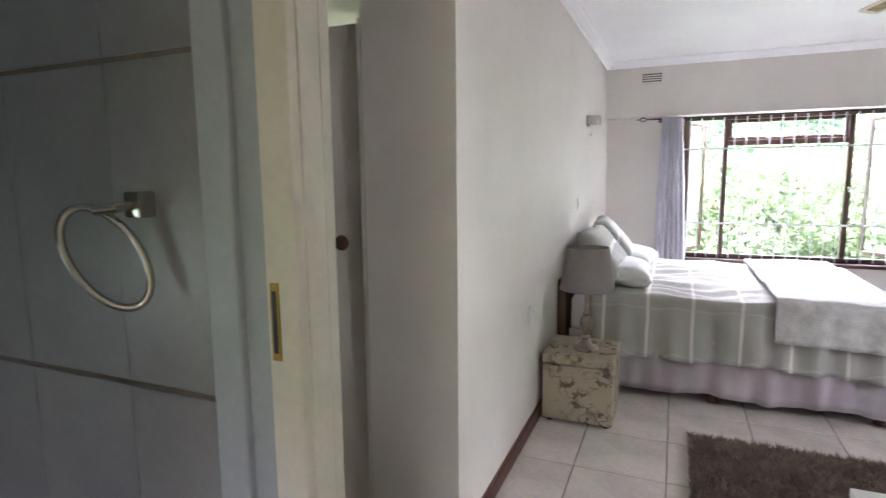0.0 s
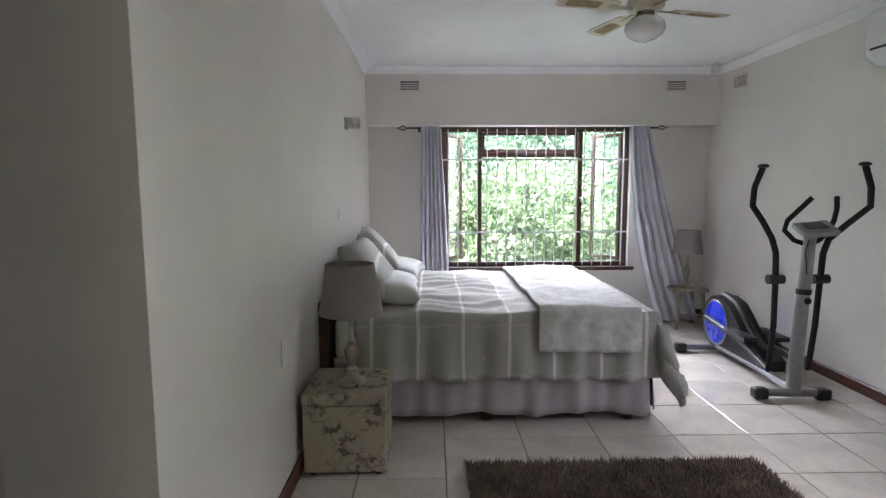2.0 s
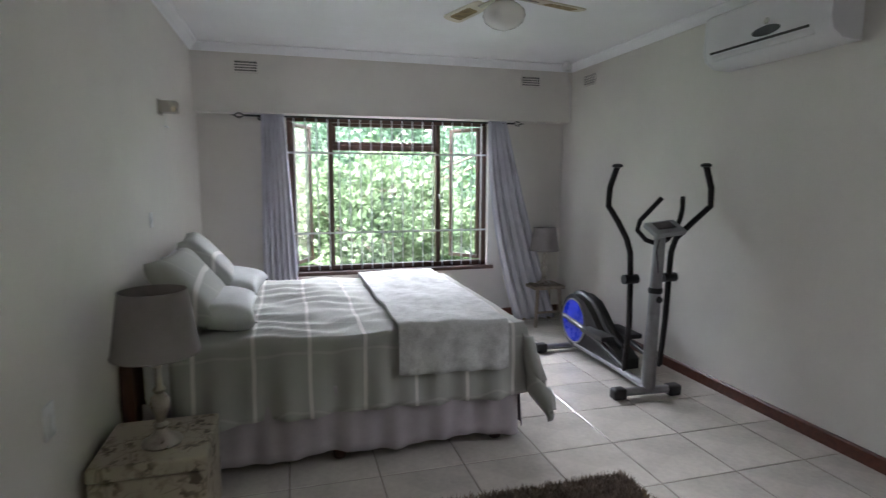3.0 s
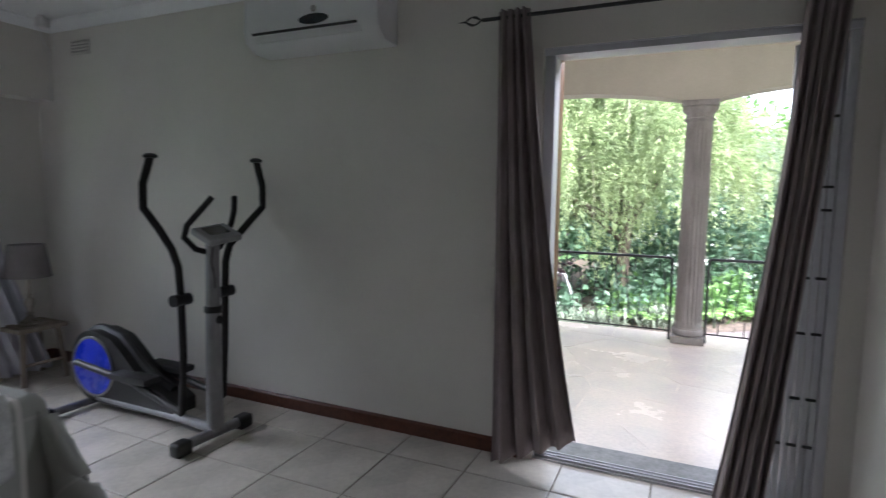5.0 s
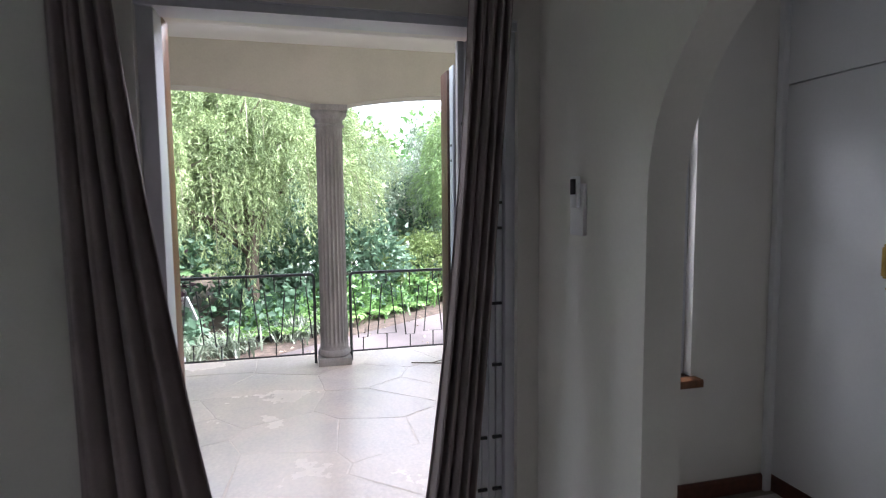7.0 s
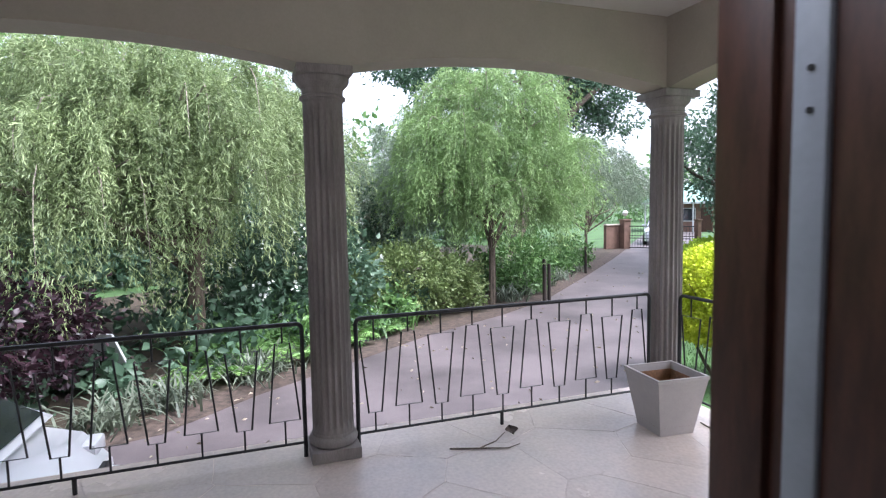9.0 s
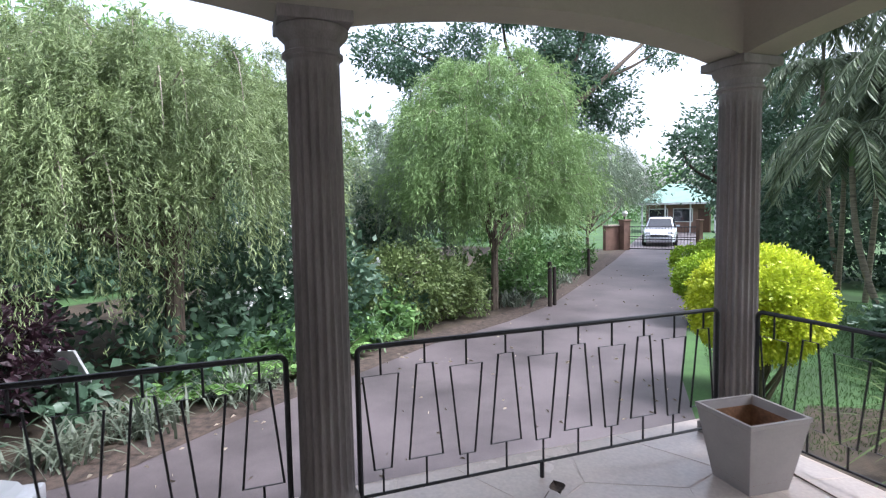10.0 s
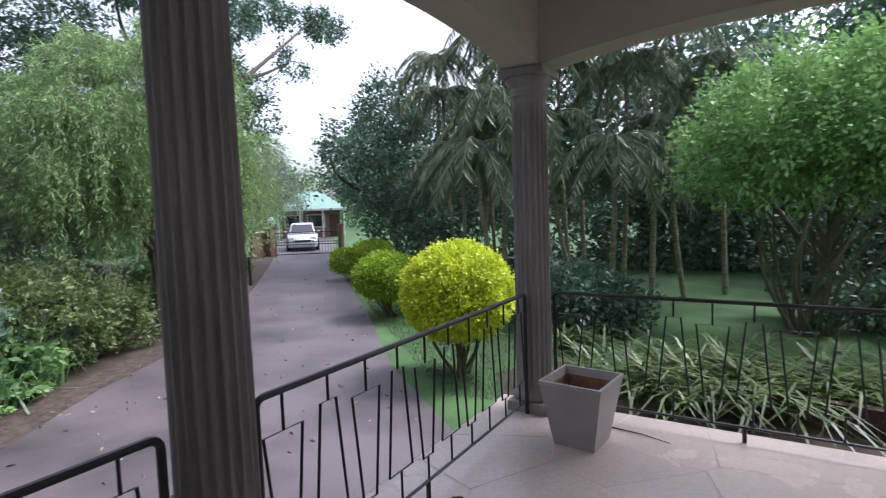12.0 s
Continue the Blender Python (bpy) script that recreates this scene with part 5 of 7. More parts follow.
def motion_sensor():
    ob = base("ceiling_sensor", "small white alarm sensor in the ceiling corner", "sensor", at=(3.80, 6.25, 2.7))
    part("mount", MB().lathe([(0.02, 2.715), (0.02, 2.69), (0.012, 2.685)], (3.80, 6.22, 0), 12), M["acwhite"], ob, smooth=True)
    part("sensor_body", MB().rbox(3.765, 3.835, 6.17, 6.25, 2.615, 2.69, 0.014), M["acwhite"], ob, smooth=True)
    part("cable", MB().tube([(3.80, 6.26, 2.66), (3.88, 6.39, 2.68), (3.90, 6.405, 2.60), (3.95, 6.405, 2.5), (3.952, 6.405, 2.14)], 0.003, 6), M["acwhite"], ob, smooth=True)


motion_sensor()


def elliptical():
    """Elliptical trainer: flywheel at the back, mast and handlebars in front."""
    ob = base("elliptical_trainer", "black and silver elliptical trainer with a blue flywheel cover", "exercise machine", at=(3.4, 4.7, 0))
    X = 3.40
    yf, yb = 4.16, 5.28
    t = lambda pts, r, n=10: MB().tube(pts, r, n)
    part("front_foot", t([(X - 0.19, yf + 0.02, 0.045), (X + 0.19, yf - 0.01, 0.045)], 0.030), M["machine"], ob, smooth=True)
    part("rear_foot", t([(X - 0.25, yb, 0.04), (X + 0.25, yb, 0.04)], 0.026), M["machine"], ob, smooth=True)
    for x, y in ((X - 0.21, yf + 0.02), (X + 0.21, yf - 0.01), (X - 0.27, yb), (X + 0.27, yb)):
        part("end_cap", MB().rbox(x - 0.05, x + 0.05, y - 0.040, y + 0.040, 0.0, 0.078, 0.02, 3), M["plasticblack"], ob, smooth=True)
    part("base_beam", t([(X + 0.02, yf, 0.06), (X + 0.03, 4.6, 0.075), (X + 0.03, 5.2, 0.075)], 0.030), M["machine"], ob, smooth=True)
    part("mast", t([(X + 0.02, yf + 0.01, 0.05), (X + 0.05, yf + 0.045, 0.35), (X + 0.10, yf + 0.09, 0.75), (X + 0.145, yf + 0.13, 1.12)], [0.048, 0.046, 0.042, 0.040], 14), M["machine"], ob, "silver-grey mast", smooth=True)
    part("mast_clamp", MB().lathe([(0.046, -0.02), (0.05, -0.012), (0.05, 0.012), (0.046, 0.02)], (X + 0.10, yf + 0.09, 0.74), 16), M["plasticblack"], ob, smooth=True)
    # flywheel housing: a round back that runs down to the front in one swept shell
    cx, cy, cz = X + 0.09, 5.21, 0.285
    back = [(cy + 0.225 * math.cos(a), cz + 0.235 * math.sin(a)) for a in [radians(-80 + 10 * k) for k in range(20)]]
    shell = back + [(5.04, 0.485), (4.94, 0.41), (4.84, 0.32), (4.72, 0.25), (4.58, 0.20), (4.50, 0.155), (4.50, 0.075), (4.75, 0.055), (5.1, 0.05)]
    part("flywheel_cover", MB().prism(shell, "x", cx - 0.085, cx + 0.085), M["plasticblack"], ob, "black moulded cover", smooth=True)
    part("shell_ridge", MB().tube([(cx, y, z) for y, z in back[8:] + shell[20:25]], 0.03, 8), M["plasticblack"], ob, smooth=True)
    for s in (-1, 1):
        part("blue_disc", MB().lathe([(0.185, cx + s * 0.0855), (0.18, cx + s * 0.094), (0.06, cx + s * 0.096), (0.03, cx + s * 0.104)], (0, cy, cz), 32, "x"), M["blueplastic"], ob, "royal blue disc", smooth=True)
        part("disc_rim", MB().tube([(cx + s * 0.09, cy + 0.192 * math.cos(a), cz + 0.192 * math.sin(a)) for a in [2 * math.pi * k / 32 for k in range(32)]], 0.008, 6, closed=True), M["machine"], ob, "silver disc rim", smooth=True)
    # pedals and links
    for s, ph in ((-1, 0.0), (1, math.pi)):
        x = X + s * 0.125 + 0.10
        cr = (x, cy + 0.12 * math.cos(ph), cz + 0.12 * math.sin(ph) + 0.02)
        front = (x - 0.02, 4.36 if s < 0 else 4.30, 0.14 if s < 0 else 0.17)
        part("pedal_bar", t([cr, (x, 4.80, 0.25), front], [0.022, 0.022, 0.02]), M["plasticblack"], ob, smooth=True)
        part("pedal", MB().rbox(x - 0.06, x + 0.06, 4.62, 4.95, 0.265, 0.305, 0.014, 2), M["plasticblack"], ob, smooth=True)
        part("crank", t([(cx + s * 0.09, cy, cz), (x - s * 0.03, cr[1], cr[2])], 0.018), M["machine"], ob, smooth=True)
        piv = (x + s * 0.035, yf + 0.16, 0.815)
        part("pivot", t([(piv[0] - 0.055, piv[1], piv[2]), (piv[0] + 0.055, piv[1], piv[2])], 0.034, 14), M["plasticblack"], ob, smooth=True)
        top = (3.29, 4.46, 1.612) if s < 0 else (3.83, 4.21, 1.615)
        dx = top[0] - piv[0]
        dy = top[1] - piv[1]
        arm = [front, (x + s * 0.015, front[1] * 0.5 + piv[1] * 0.5, 0.48), piv, (piv[0], piv[1] + dy * 0.1, 1.0), (piv[0] + s * 0.02, piv[1] + dy * 0.25, 1.10), (piv[0] + dx * 0.55 + s * 0.045, piv[1] + dy * 0.5, 1.22), (piv[0] + dx * 1.0 + s * 0.085, piv[1] + dy * 0.72, 1.33), (top[0] + s * 0.065, piv[1] + dy * 0.88, 1.46), top]
        a = part("arm_lever", t(arm, [0.02, 0.02, 0.021, 0.021, 0.021, 0.021, 0.021, 0.021, 0.021], 12), M["foam"], ob, "black foam-covered lever", smooth=True)
        part("grip_cap", MB().lathe([(0.022, -0.012), (0.036, -0.008), (0.038, 0.004), (0.026, 0.014), (0.008, 0.017)], top, 18), M["plasticblack"], a, smooth=True)
        # fixed inner handle
        part("fixed_handle", t([(X + 0.14, yf + 0.13, 1.06), (X + 0.15 + s * 0.09, yf + 0.17, 1.09), (X + 0.16 + s * 0.16, yf + 0.19, 1.16), (X + 0.17 + s * 0.165, yf + 0.17, 1.23), (X + 0.19 + s * 0.13, yf + 0.13, 1.31), (X + 0.20 + s * 0.085, yf + 0.09, 1.392)], 0.017, 12), M["foam"], ob, "black foam fixed handle", smooth=True)
    R = Matrix.Translation((X + 0.18, yf + 0.12, 1.165)) @ Matrix.Rotation(radians(24), 4, "X") @ Matrix.Rotation(radians(-6), 4, "Y")
    mb = MB().rbox(-0.12, 0.12, -0.075, 0.095, -0.018, 0.022, 0.012, 3)
    mb.v = [tuple(R @ Vector(p)) for p in mb.v]
    con = part("console", mb, M["machine"], ob, "grey console", smooth=True)
    mb = MB().rbox(-0.07, 0.07, -0.02, 0.07, 0.0222, 0.0245, 0.0009)
    mb.v = [tuple(R @ Vector(p)) for p in mb.v]
    part("display", mb, M["carglass"], con)
    part("console_cable", t([(X + 0.12, yf + 0.10, 1.10), (X + 0.07, yf + 0.06, 1.02), (X + 0.08, yf + 0.05, 0.93), (X + 0.10, yf + 0.07, 0.86)], 0.004, 6), M["plasticblack"], ob, smooth=True)
    part("tension_knob", MB().lathe([(0.02, -0.02), (0.026, -0.01), (0.026, 0.01), (0.012, 0.02)], (X + 0.10, yf + 0.05, 0.68), 14, "y"), M["plasticblack"], ob, smooth=True)


elliptical()


# ---- garden ----
ZG = -1.1
rng = np.random.default_rng(7)


def ground_sheet():
    """One lawn sheet out to the horizon."""
    r = [0, 6, 12, 18, 25, 35, 50, 80, 140, 260, 500, 900]
    n = 64
    mb = MB()
    mb.v.append((8.0, 0.0, ZG - 0.01))
    for q in r[1:]:
        for k in range(n):
            a = 2 * math.pi * k / n
            mb.v.append((8 + q * math.cos(a), q * math.sin(a), ZG - 0.01))
    mb.f += [(0, 1 + k, 1 + (k + 1) % n) for k in range(n)]
    for i in range(len(r) - 2):
        for k in range(n):
            mb.f.append((1 + i * n + k, 1 + (i + 1) * n + k, 1 + (i + 1) * n + (k + 1) % n, 1 + i * n + (k + 1) % n))
    structure("ground", mb, M["grass"], "green lawn reaching far beyond the garden")


ground_sheet()


def strip(name, left, right, z, mat, label):
    n = len(left)
    mb = MB().add([(*p, z) for p in left] + [(*p, z) for p in right], [(i, i + 1, n + i + 1, n + i) for i in range(n - 1)])
    return structure(name, mb, mat, label)


LEFT = [(10.3, 22.0), (10.3, 9.0), (10.5, 4.6), (10.9, 3.3), (11.9, 2.2), (13.2, 0.4), (14.4, -1.2), (15.6, -3.4), (17.0, -5.4), (20.8, -9.3), (25.4, -13.9), (29.9, -18.2), (36.0, -24.0), (46.0, -33.5)]
RIGHT = [(7.62, 22.0), (7.62, 9.0), (7.63, 4.6), (7.64, 3.3), (7.65, 1.8), (7.65, 0.4), (7.7, -1.0), (9.0, -2.5), (11.0, -4.1), (14.6, -7.8), (19.4, -12.4), (26.2, -19.2), (32.0, -25.6), (42.0, -36.0)]
strip("road_driveway", LEFT, RIGHT, ZG + 0.004, M["asphalt"], "worn pinkish-grey asphalt driveway")
strip("soil_bed_left", [(x + 9, y + 7) for x, y in LEFT[2:12]], LEFT[2:12], ZG + 0.002, M["soil"], "dark planted bed beside the driveway")
strip("litter_edge", [(x + 0.38, y + 0.27) for x, y in LEFT[2:12]], [(x - 0.1, y - 0.08) for x, y in LEFT[2:12]], ZG + 0.010, M["litter"], "dry leaf litter along the driveway edge")
strip("soil_bed_right", [(4.3, -1.2), (7.0, -1.2), (8.2, -2.4), (9.4, -4.6)], [(3.4, -4.0), (6.2, -4.4), (8.0, -5.2), (8.6, -5.8)], ZG + 0.002, M["soil"], "dark planted bed beside the veranda")


def leaf_mesh(name, P, D, size, aspect=0.42, fold=0.18, mat=None, up=None):
    """Many folded leaves: P bases, D directions, size lengths."""
    n = len(P)
    D = D / np.maximum(1e-6, np.linalg.norm(D, axis=1, keepdims=True))
    R = rng.normal(size=(n, 3)) if up is None else np.cross(D, up) + rng.normal(size=(n, 3)) * 0.25
    S = np.cross(D, R)
    S /= np.maximum(1e-6, np.linalg.norm(S, axis=1, keepdims=True))
    N = np.cross(S, D)
    L = np.asarray(size).reshape(-1, 1) * np.ones((n, 1))
    mid = P + D * L * 0.45
    V = np.empty((n, 4, 3))
    V[:, 0] = P
    V[:, 1] = mid + S * L * aspect * 0.5 + N * L * fold * 0.5
    V[:, 2] = P + D * L
    V[:, 3] = mid - S * L * aspect * 0.5 + N * L * fold * 0.5
    me = bpy.data.meshes.new(name)
    me.vertices.add(n * 4)
    me.vertices.foreach_set("co", V.reshape(-1))
    me.loops.add(n * 6)
    me.polygons.add(n * 2)
    idx = (np.arange(n) * 4)[:, None] + np.array([0, 1, 2, 0, 2, 3])
    me.loops.foreach_set("vertex_index", idx.reshape(-1).astype(np.int32))
    me.polygons.foreach_set("loop_start", (np.arange(n * 2) * 3).astype(np.int32))
    me.update(calc_edges=True)
    me.materials.append(mat)
    return me


def leaf_part(name, P, D, size, parent, mat, aspect=0.42, label="", up=None):
    ob = new(name, leaf_mesh(name, P, D, size, aspect, mat=mat, up=up))
    if parent:
        ob.parent = parent
        ob.matrix_parent_inverse = Matrix.Translation(-parent.location)
    if label:
        tagged(ob, label)
    return ob


def clump_points(blobs, n, clumps, spread, shell=0.55, ragged=0.16):
    """Leaf places in clumps over a set of ellipsoid blobs (cx, cy, cz, rx, ry, rz)."""
    blobs = np.asarray(blobs, float)
    w = blobs[:, 3] * blobs[:, 4] + blobs[:, 3] * blobs[:, 5]
    b = blobs[rng.choice(len(blobs), clumps, p=w / w.sum())]
    d = rng.normal(size=(clumps, 3))
    d /= np.linalg.norm(d, axis=1, keepdims=True)
    rad = shell + (1 - shell) * rng.random((clumps, 1)) ** 0.6
    rad *= 1 + ragged * rng.normal(size=(clumps, 1)).clip(-1, 1.6)
    C = b[:, :3] + d * b[:, 3:] * rad
    pick = rng.integers(0, clumps, n)
    P = C[pick] + rng.normal(size=(n, 3)) * spread
    D = d[pick] * 0.8 + rng.normal(size=(n, 3)) * 0.7 + np.array([0, 0, -0.15])
    return P, D


def limb(mb, a, b, r0, r1, bend=0.12, n=6):
    a, b = Vector(a), Vector(b)
    side = Vector((rng.normal(), rng.normal(), 0)) * bend * (b - a).length
    pts = [a.lerp(b, k / n) + side * math.sin(math.pi * k / n) for k in range(n + 1)]
    mb.tube(pts, [r0 + (r1 - r0) * k / n for k in range(n + 1)], 8)


def tree(name, label, foot, trunk_h, r, blobs, leaves, clumps, spread, size, mat, bark="bark", aspect=0.42, lean=(0, 0), limbs=7, group=""):
    x, y = foot
    ob = base(name, label, "tree" if "shrub" not in name else "shrub", group, at=(x, y, ZG))
    mb = MB()
    top = (x + lean[0], y + lean[1], ZG + trunk_h)
    limb(mb, (x, y, ZG - 0.05), top, r, r * 0.62, 0.05, 8)
    part("trunk", mb, M[bark], ob, smooth=True)
    lm = MB()
    for k in range(limbs):
        bl = blobs[k % len(blobs)]
        e = (bl[0] + rng.normal() * bl[3] * 0.4, bl[1] + rng.normal() * bl[4] * 0.4, bl[2] + abs(rng.normal()) * bl[5] * 0.35)
        s = Vector((x, y, ZG)).lerp(Vector(top), 0.7 + 0.3 * rng.random())
        limb(lm, s, e, r * 0.5, r * 0.08)
    part("branchwork", lm, M[bark], ob, smooth=True)
    P, D = clump_points(blobs, leaves, clumps, spread)
    sz = size * (0.6 + 0.8 * rng.random(len(P)))
    leaf_part("crown", P, D, sz, ob, mat, aspect)
    return ob


def weeping(name, label, foot, trunk_h, r, blobs, strands, per, size, mat, drop=(1.0, 2.4)):
    """Tree whose twigs hang in long strands of narrow leaves."""
    x, y = foot
    ob = base(name, label, "tree", at=(x, y, ZG))
    mb = MB()
    top = (x + 0.2, y - 0.1, ZG + trunk_h)
    limb(mb, (x, y, ZG - 0.05), top, r, r * 0.7, 0.06, 8)
    part("trunk", mb, M["bark"], ob, smooth=True)
    blobs = np.asarray(blobs, float)
    lm = MB()
    for k in range(10):
        bl = blobs[k % len(blobs)]
        e = bl[:3] + rng.normal(size=3) * bl[3:] * 0.35
        limb(lm, Vector((x, y, ZG)).lerp(Vector(top), 0.6 + 0.4 * rng.random()), e, r * 0.5, r * 0.1)
    part("branchwork", lm, M["bark"], ob, smooth=True)
    # plumes: tight bundles of twigs that rise, arch over and hang, with leaves thickest towards the tips
    w = blobs[:, 3] * blobs[:, 4]
    bun = max(8, strands // 13)
    b = blobs[rng.choice(len(blobs), bun, p=w / w.sum())]
    d = rng.normal(size=(bun, 3))
    d[:, 2] = np.abs(d[:, 2]) * 0.9 - 0.25
    d /= np.linalg.norm(d, axis=1, keepdims=True)
    O = b[:, :3] + d * b[:, 3:] * (0.5 + 0.68 * rng.random((bun, 1)) ** 0.8)
    bl = drop[0] + (drop[1] - drop[0]) * rng.random(bun) ** 1.5
    away = 0.25 + 0.55 * rng.random(bun)
    flat = d.copy()
    flat[:, 2] = 0
    tw = MB()
    for k in range(0, bun, 3):
        o, f = Vector(O[k]), Vector(flat[k])
        tw.tube([o - f * 0.5 - Vector((0, 0, 0.1))] + [o + f * (away[k] * math.sin(q * 1.7)) + Vector((0, 0, 0.28 * math.sin(q * 2.6) - bl[k] * 0.8 * q ** 1.55)) for q in (0.0, 0.25, 0.5, 0.75, 0.95)], [0.022, 0.016, 0.012, 0.009, 0.006, 0.003], 4)
    part("twigwork", tw, M["palebark"], ob, smooth=True)
    pick = rng.integers(0, bun, strands)
    S = O[pick] + rng.normal(size=(strands, 3)) * np.array([0.07, 0.07, 0.05])
    out = flat[pick] + rng.normal(size=(strands, 3)) * 0.22
    out[:, 2] = 0
    ln = bl[pick] * (0.6 + 0.55 * rng.random(strands))
    t = rng.random((strands, per)) ** 0.75
    reach = away[pick] * (0.8 + 0.4 * rng.random(strands))
    wob = rng.normal(size=(strands, 3)) * 0.16
    Q = S[:, None, :] + out[:, None, :] * (reach[:, None] * np.sin(t * 1.7))[:, :, None] + wob[:, None, :] * t[:, :, None]
    Q[:, :, 2] += 0.28 * np.sin(t * 2.6) - ln[:, None] * t ** 1.55
    Q = Q.reshape(-1, 3)
    keep = Q[:, 2] > ZG + 0.25
    Q = Q[keep]
    D = np.repeat(out, per, axis=0)[keep] * 0.4 + rng.normal(size=Q.shape) * 0.36
    D[:, 2] -= 0.85 * t.reshape(-1)[keep] - 0.1
    Q = Q + rng.normal(size=Q.shape) * 0.02
    leaf_part("crown", Q, D, size * (0.6 + 0.8 * rng.random(len(Q))), ob, mat, 0.14)
    return ob


weeping("weeping_tree", "large weeping bottlebrush tree with grey-green hanging twigs", (14.5, 3.1), 2.3, 0.17,
        [(15.4, 3.5, 3.1, 2.5, 2.5, 1.5), (14.6, 4.9, 2.3, 1.8, 1.8, 1.3), (15.0, 2.3, 2.5, 1.6, 1.3, 1.5), (16.4, 5.9, 3.0, 2.2, 2.0, 1.6), (15.8, 7.6, 2.6, 2.0, 2.0, 1.6), (16.2, 3.6, 3.6, 2.2, 2.2, 1.0)], 7200, 46, 0.108, M["leaf_willow"], (1.0, 2.7))
weeping("weeping_tree", "weeping grey-leaved tree behind the flowering shrubs", (21.5, -1.9), 2.4, 0.16,
        [(21.0, -2.2, 2.6, 1.7, 1.9, 1.4), (21.2, -0.6, 1.9, 1.8, 1.7, 1.2), (21.5, -3.7, 2.2, 1.7, 1.7, 1.4), (20.3, -1.8, 1.4, 1.2, 1.5, 1.0)], 2900, 26, 0.15, M["leaf_grey"], (0.9, 2.3))
weeping("weeping_tree", "light green feathery tree leaning over the driveway", (17.0, -3.9), 2.2, 0.11,
        [(17.4, -3.9, 4.2, 1.3, 1.4, 1.0), (17.2, -3.0, 3.1, 1.3, 1.2, 1.1), (17.6, -5.0, 3.0, 1.3, 1.4, 1.2), (16.9, -3.2, 2.0, 1.1, 1.1, 0.9), (17.2, -4.6, 1.6, 1.1, 1.1, 0.8), (17.8, -5.8, 1.9, 1.0, 1.0, 0.9), (16.8, -2.4, 1.9, 0.8, 0.8, 0.7), (17.6, -4.6, 5.0, 0.6, 0.7, 0.5)], 4600, 28, 0.12, M["leaf_feather"], (0.6, 1.7))
weeping("weeping_tree", "slender young tree beside the gate", (23.6, -11.4), 2.2, 0.08,
        [(24.0, -11.6, 2.7, 1.6, 1.7, 1.3), (25.4, -13.0, 2.5, 1.5, 1.5, 1.2), (22.4, -9.6, 2.5, 1.6, 1.6, 1.3), (27.0, -14.9, 2.0, 1.2, 1.2, 1.0)], 2000, 22, 0.15, M["leaf_grey"], (0.6, 1.7))
tree("tall_tree", "bright green tall tree behind the weeping tree", (27, 6.5), 5, 0.3, [(27, 6, 6.2, 3.6, 3.6, 2.2), (25, 9.5, 5.9, 3.6, 3.6, 2.6), (26.5, 2.6, 5.5, 2.0, 1.9, 1.5), (23, 13, 6, 4, 4, 3)], 26000, 520, 0.3, 0.22, M["leaf_bright"])
tree("gum_tree", "tall dark gum tree with open hanging foliage", (31, -11.6), 8.5, 0.38,
     [(31, -15.6, 8.8, 1.8, 1.8, 1.7), (31.5, -17.6, 8.2, 1.6, 1.7, 1.8), (31.2, -18.7, 6.7, 1.1, 1.3, 1.3), (31, -16.4, 11.8, 2.0, 2.2, 1.5), (31, -21.6, 10.3, 0.9, 1.1, 0.8), (31, -24.6, 13.3, 1.2, 1.5, 0.9), (31, -19.6, 12.8, 1.4, 1.6, 1.0), (31, -5.2, 9.0, 1.4, 1.6, 1.2), (31, -7.0, 7.6, 1.3, 1.4, 1.0), (31, -8.8, 9.3, 1.6, 1.8, 1.2), (31, -11.2, 12.0, 1.8, 1.8, 1.1), (32, -16.2, 5.6, 1.6, 1.8, 1.8), (31, -13.4, 9.6, 1.3, 1.3, 1.2)], 26000, 520, 0.26, 0.26, M["leaf_dark"], "bark", lean=(0, -2.2), limbs=13)


def shrub(label, foot, blobs, leaves, clumps, spread, size, mat, stems=6, name="shrub", group="", aspect=0.5):
    x, y = foot
    ob = base(name, label, "shrub", group, at=(x, y, ZG))
    mb = MB()
    for k in range(stems):
        bl = blobs[k % len(blobs)]
        limb(mb, (x + rng.normal() * 0.08, y + rng.normal() * 0.08, ZG - 0.03), (bl[0] + rng.normal() * bl[3] * 0.4, bl[1] + rng.normal() * bl[4] * 0.4, bl[2] + rng.random() * bl[5] * 0.5), 0.03, 0.008)
    part("stemwork", mb, M["stem"], ob, smooth=True)
    P, D = clump_points(blobs, leaves, clumps, spread, 0.9 if "bush" in name else 0.72, 0.045 if "bush" in name else 0.16)
    k = P[:, 2] > ZG + 0.06
    leaf_part("crown", P[k], D[k], size * (0.6 + 0.8 * rng.random(k.sum())), ob, mat, aspect)
    return ob


shrub("clipped golden-yellow round bush on the lawn", (9.86, -4.27), [(9.86, -4.27, 0.17, 0.79, 0.79, 0.70), (9.86, -4.27, 0.02, 0.77, 0.77, 0.52)], 52000, 3000, 0.034, 0.052, M["leaf_yellow"], 10, "golden_bush", aspect=0.6)
shrub("clipped lime-green bush beside the driveway", (13.6, -7.5), [(13.6, -7.43, -0.16, 0.70, 0.74, 0.50)], 20000, 1300, 0.045, 0.06, M["leaf_lime"], 8, "lime_bush", "clipped bushes", 0.6)
shrub("clipped green bush near the gate", (18.2, -12.2), [(18.1, -12.5, -0.22, 0.72, 0.72, 0.46), (19.0, -12.2, -0.42, 0.6, 0.6, 0.40)], 14000, 900, 0.06, 0.075, M["leaf_lime"], 8, "lime_bush", "clipped bushes", 0.6)
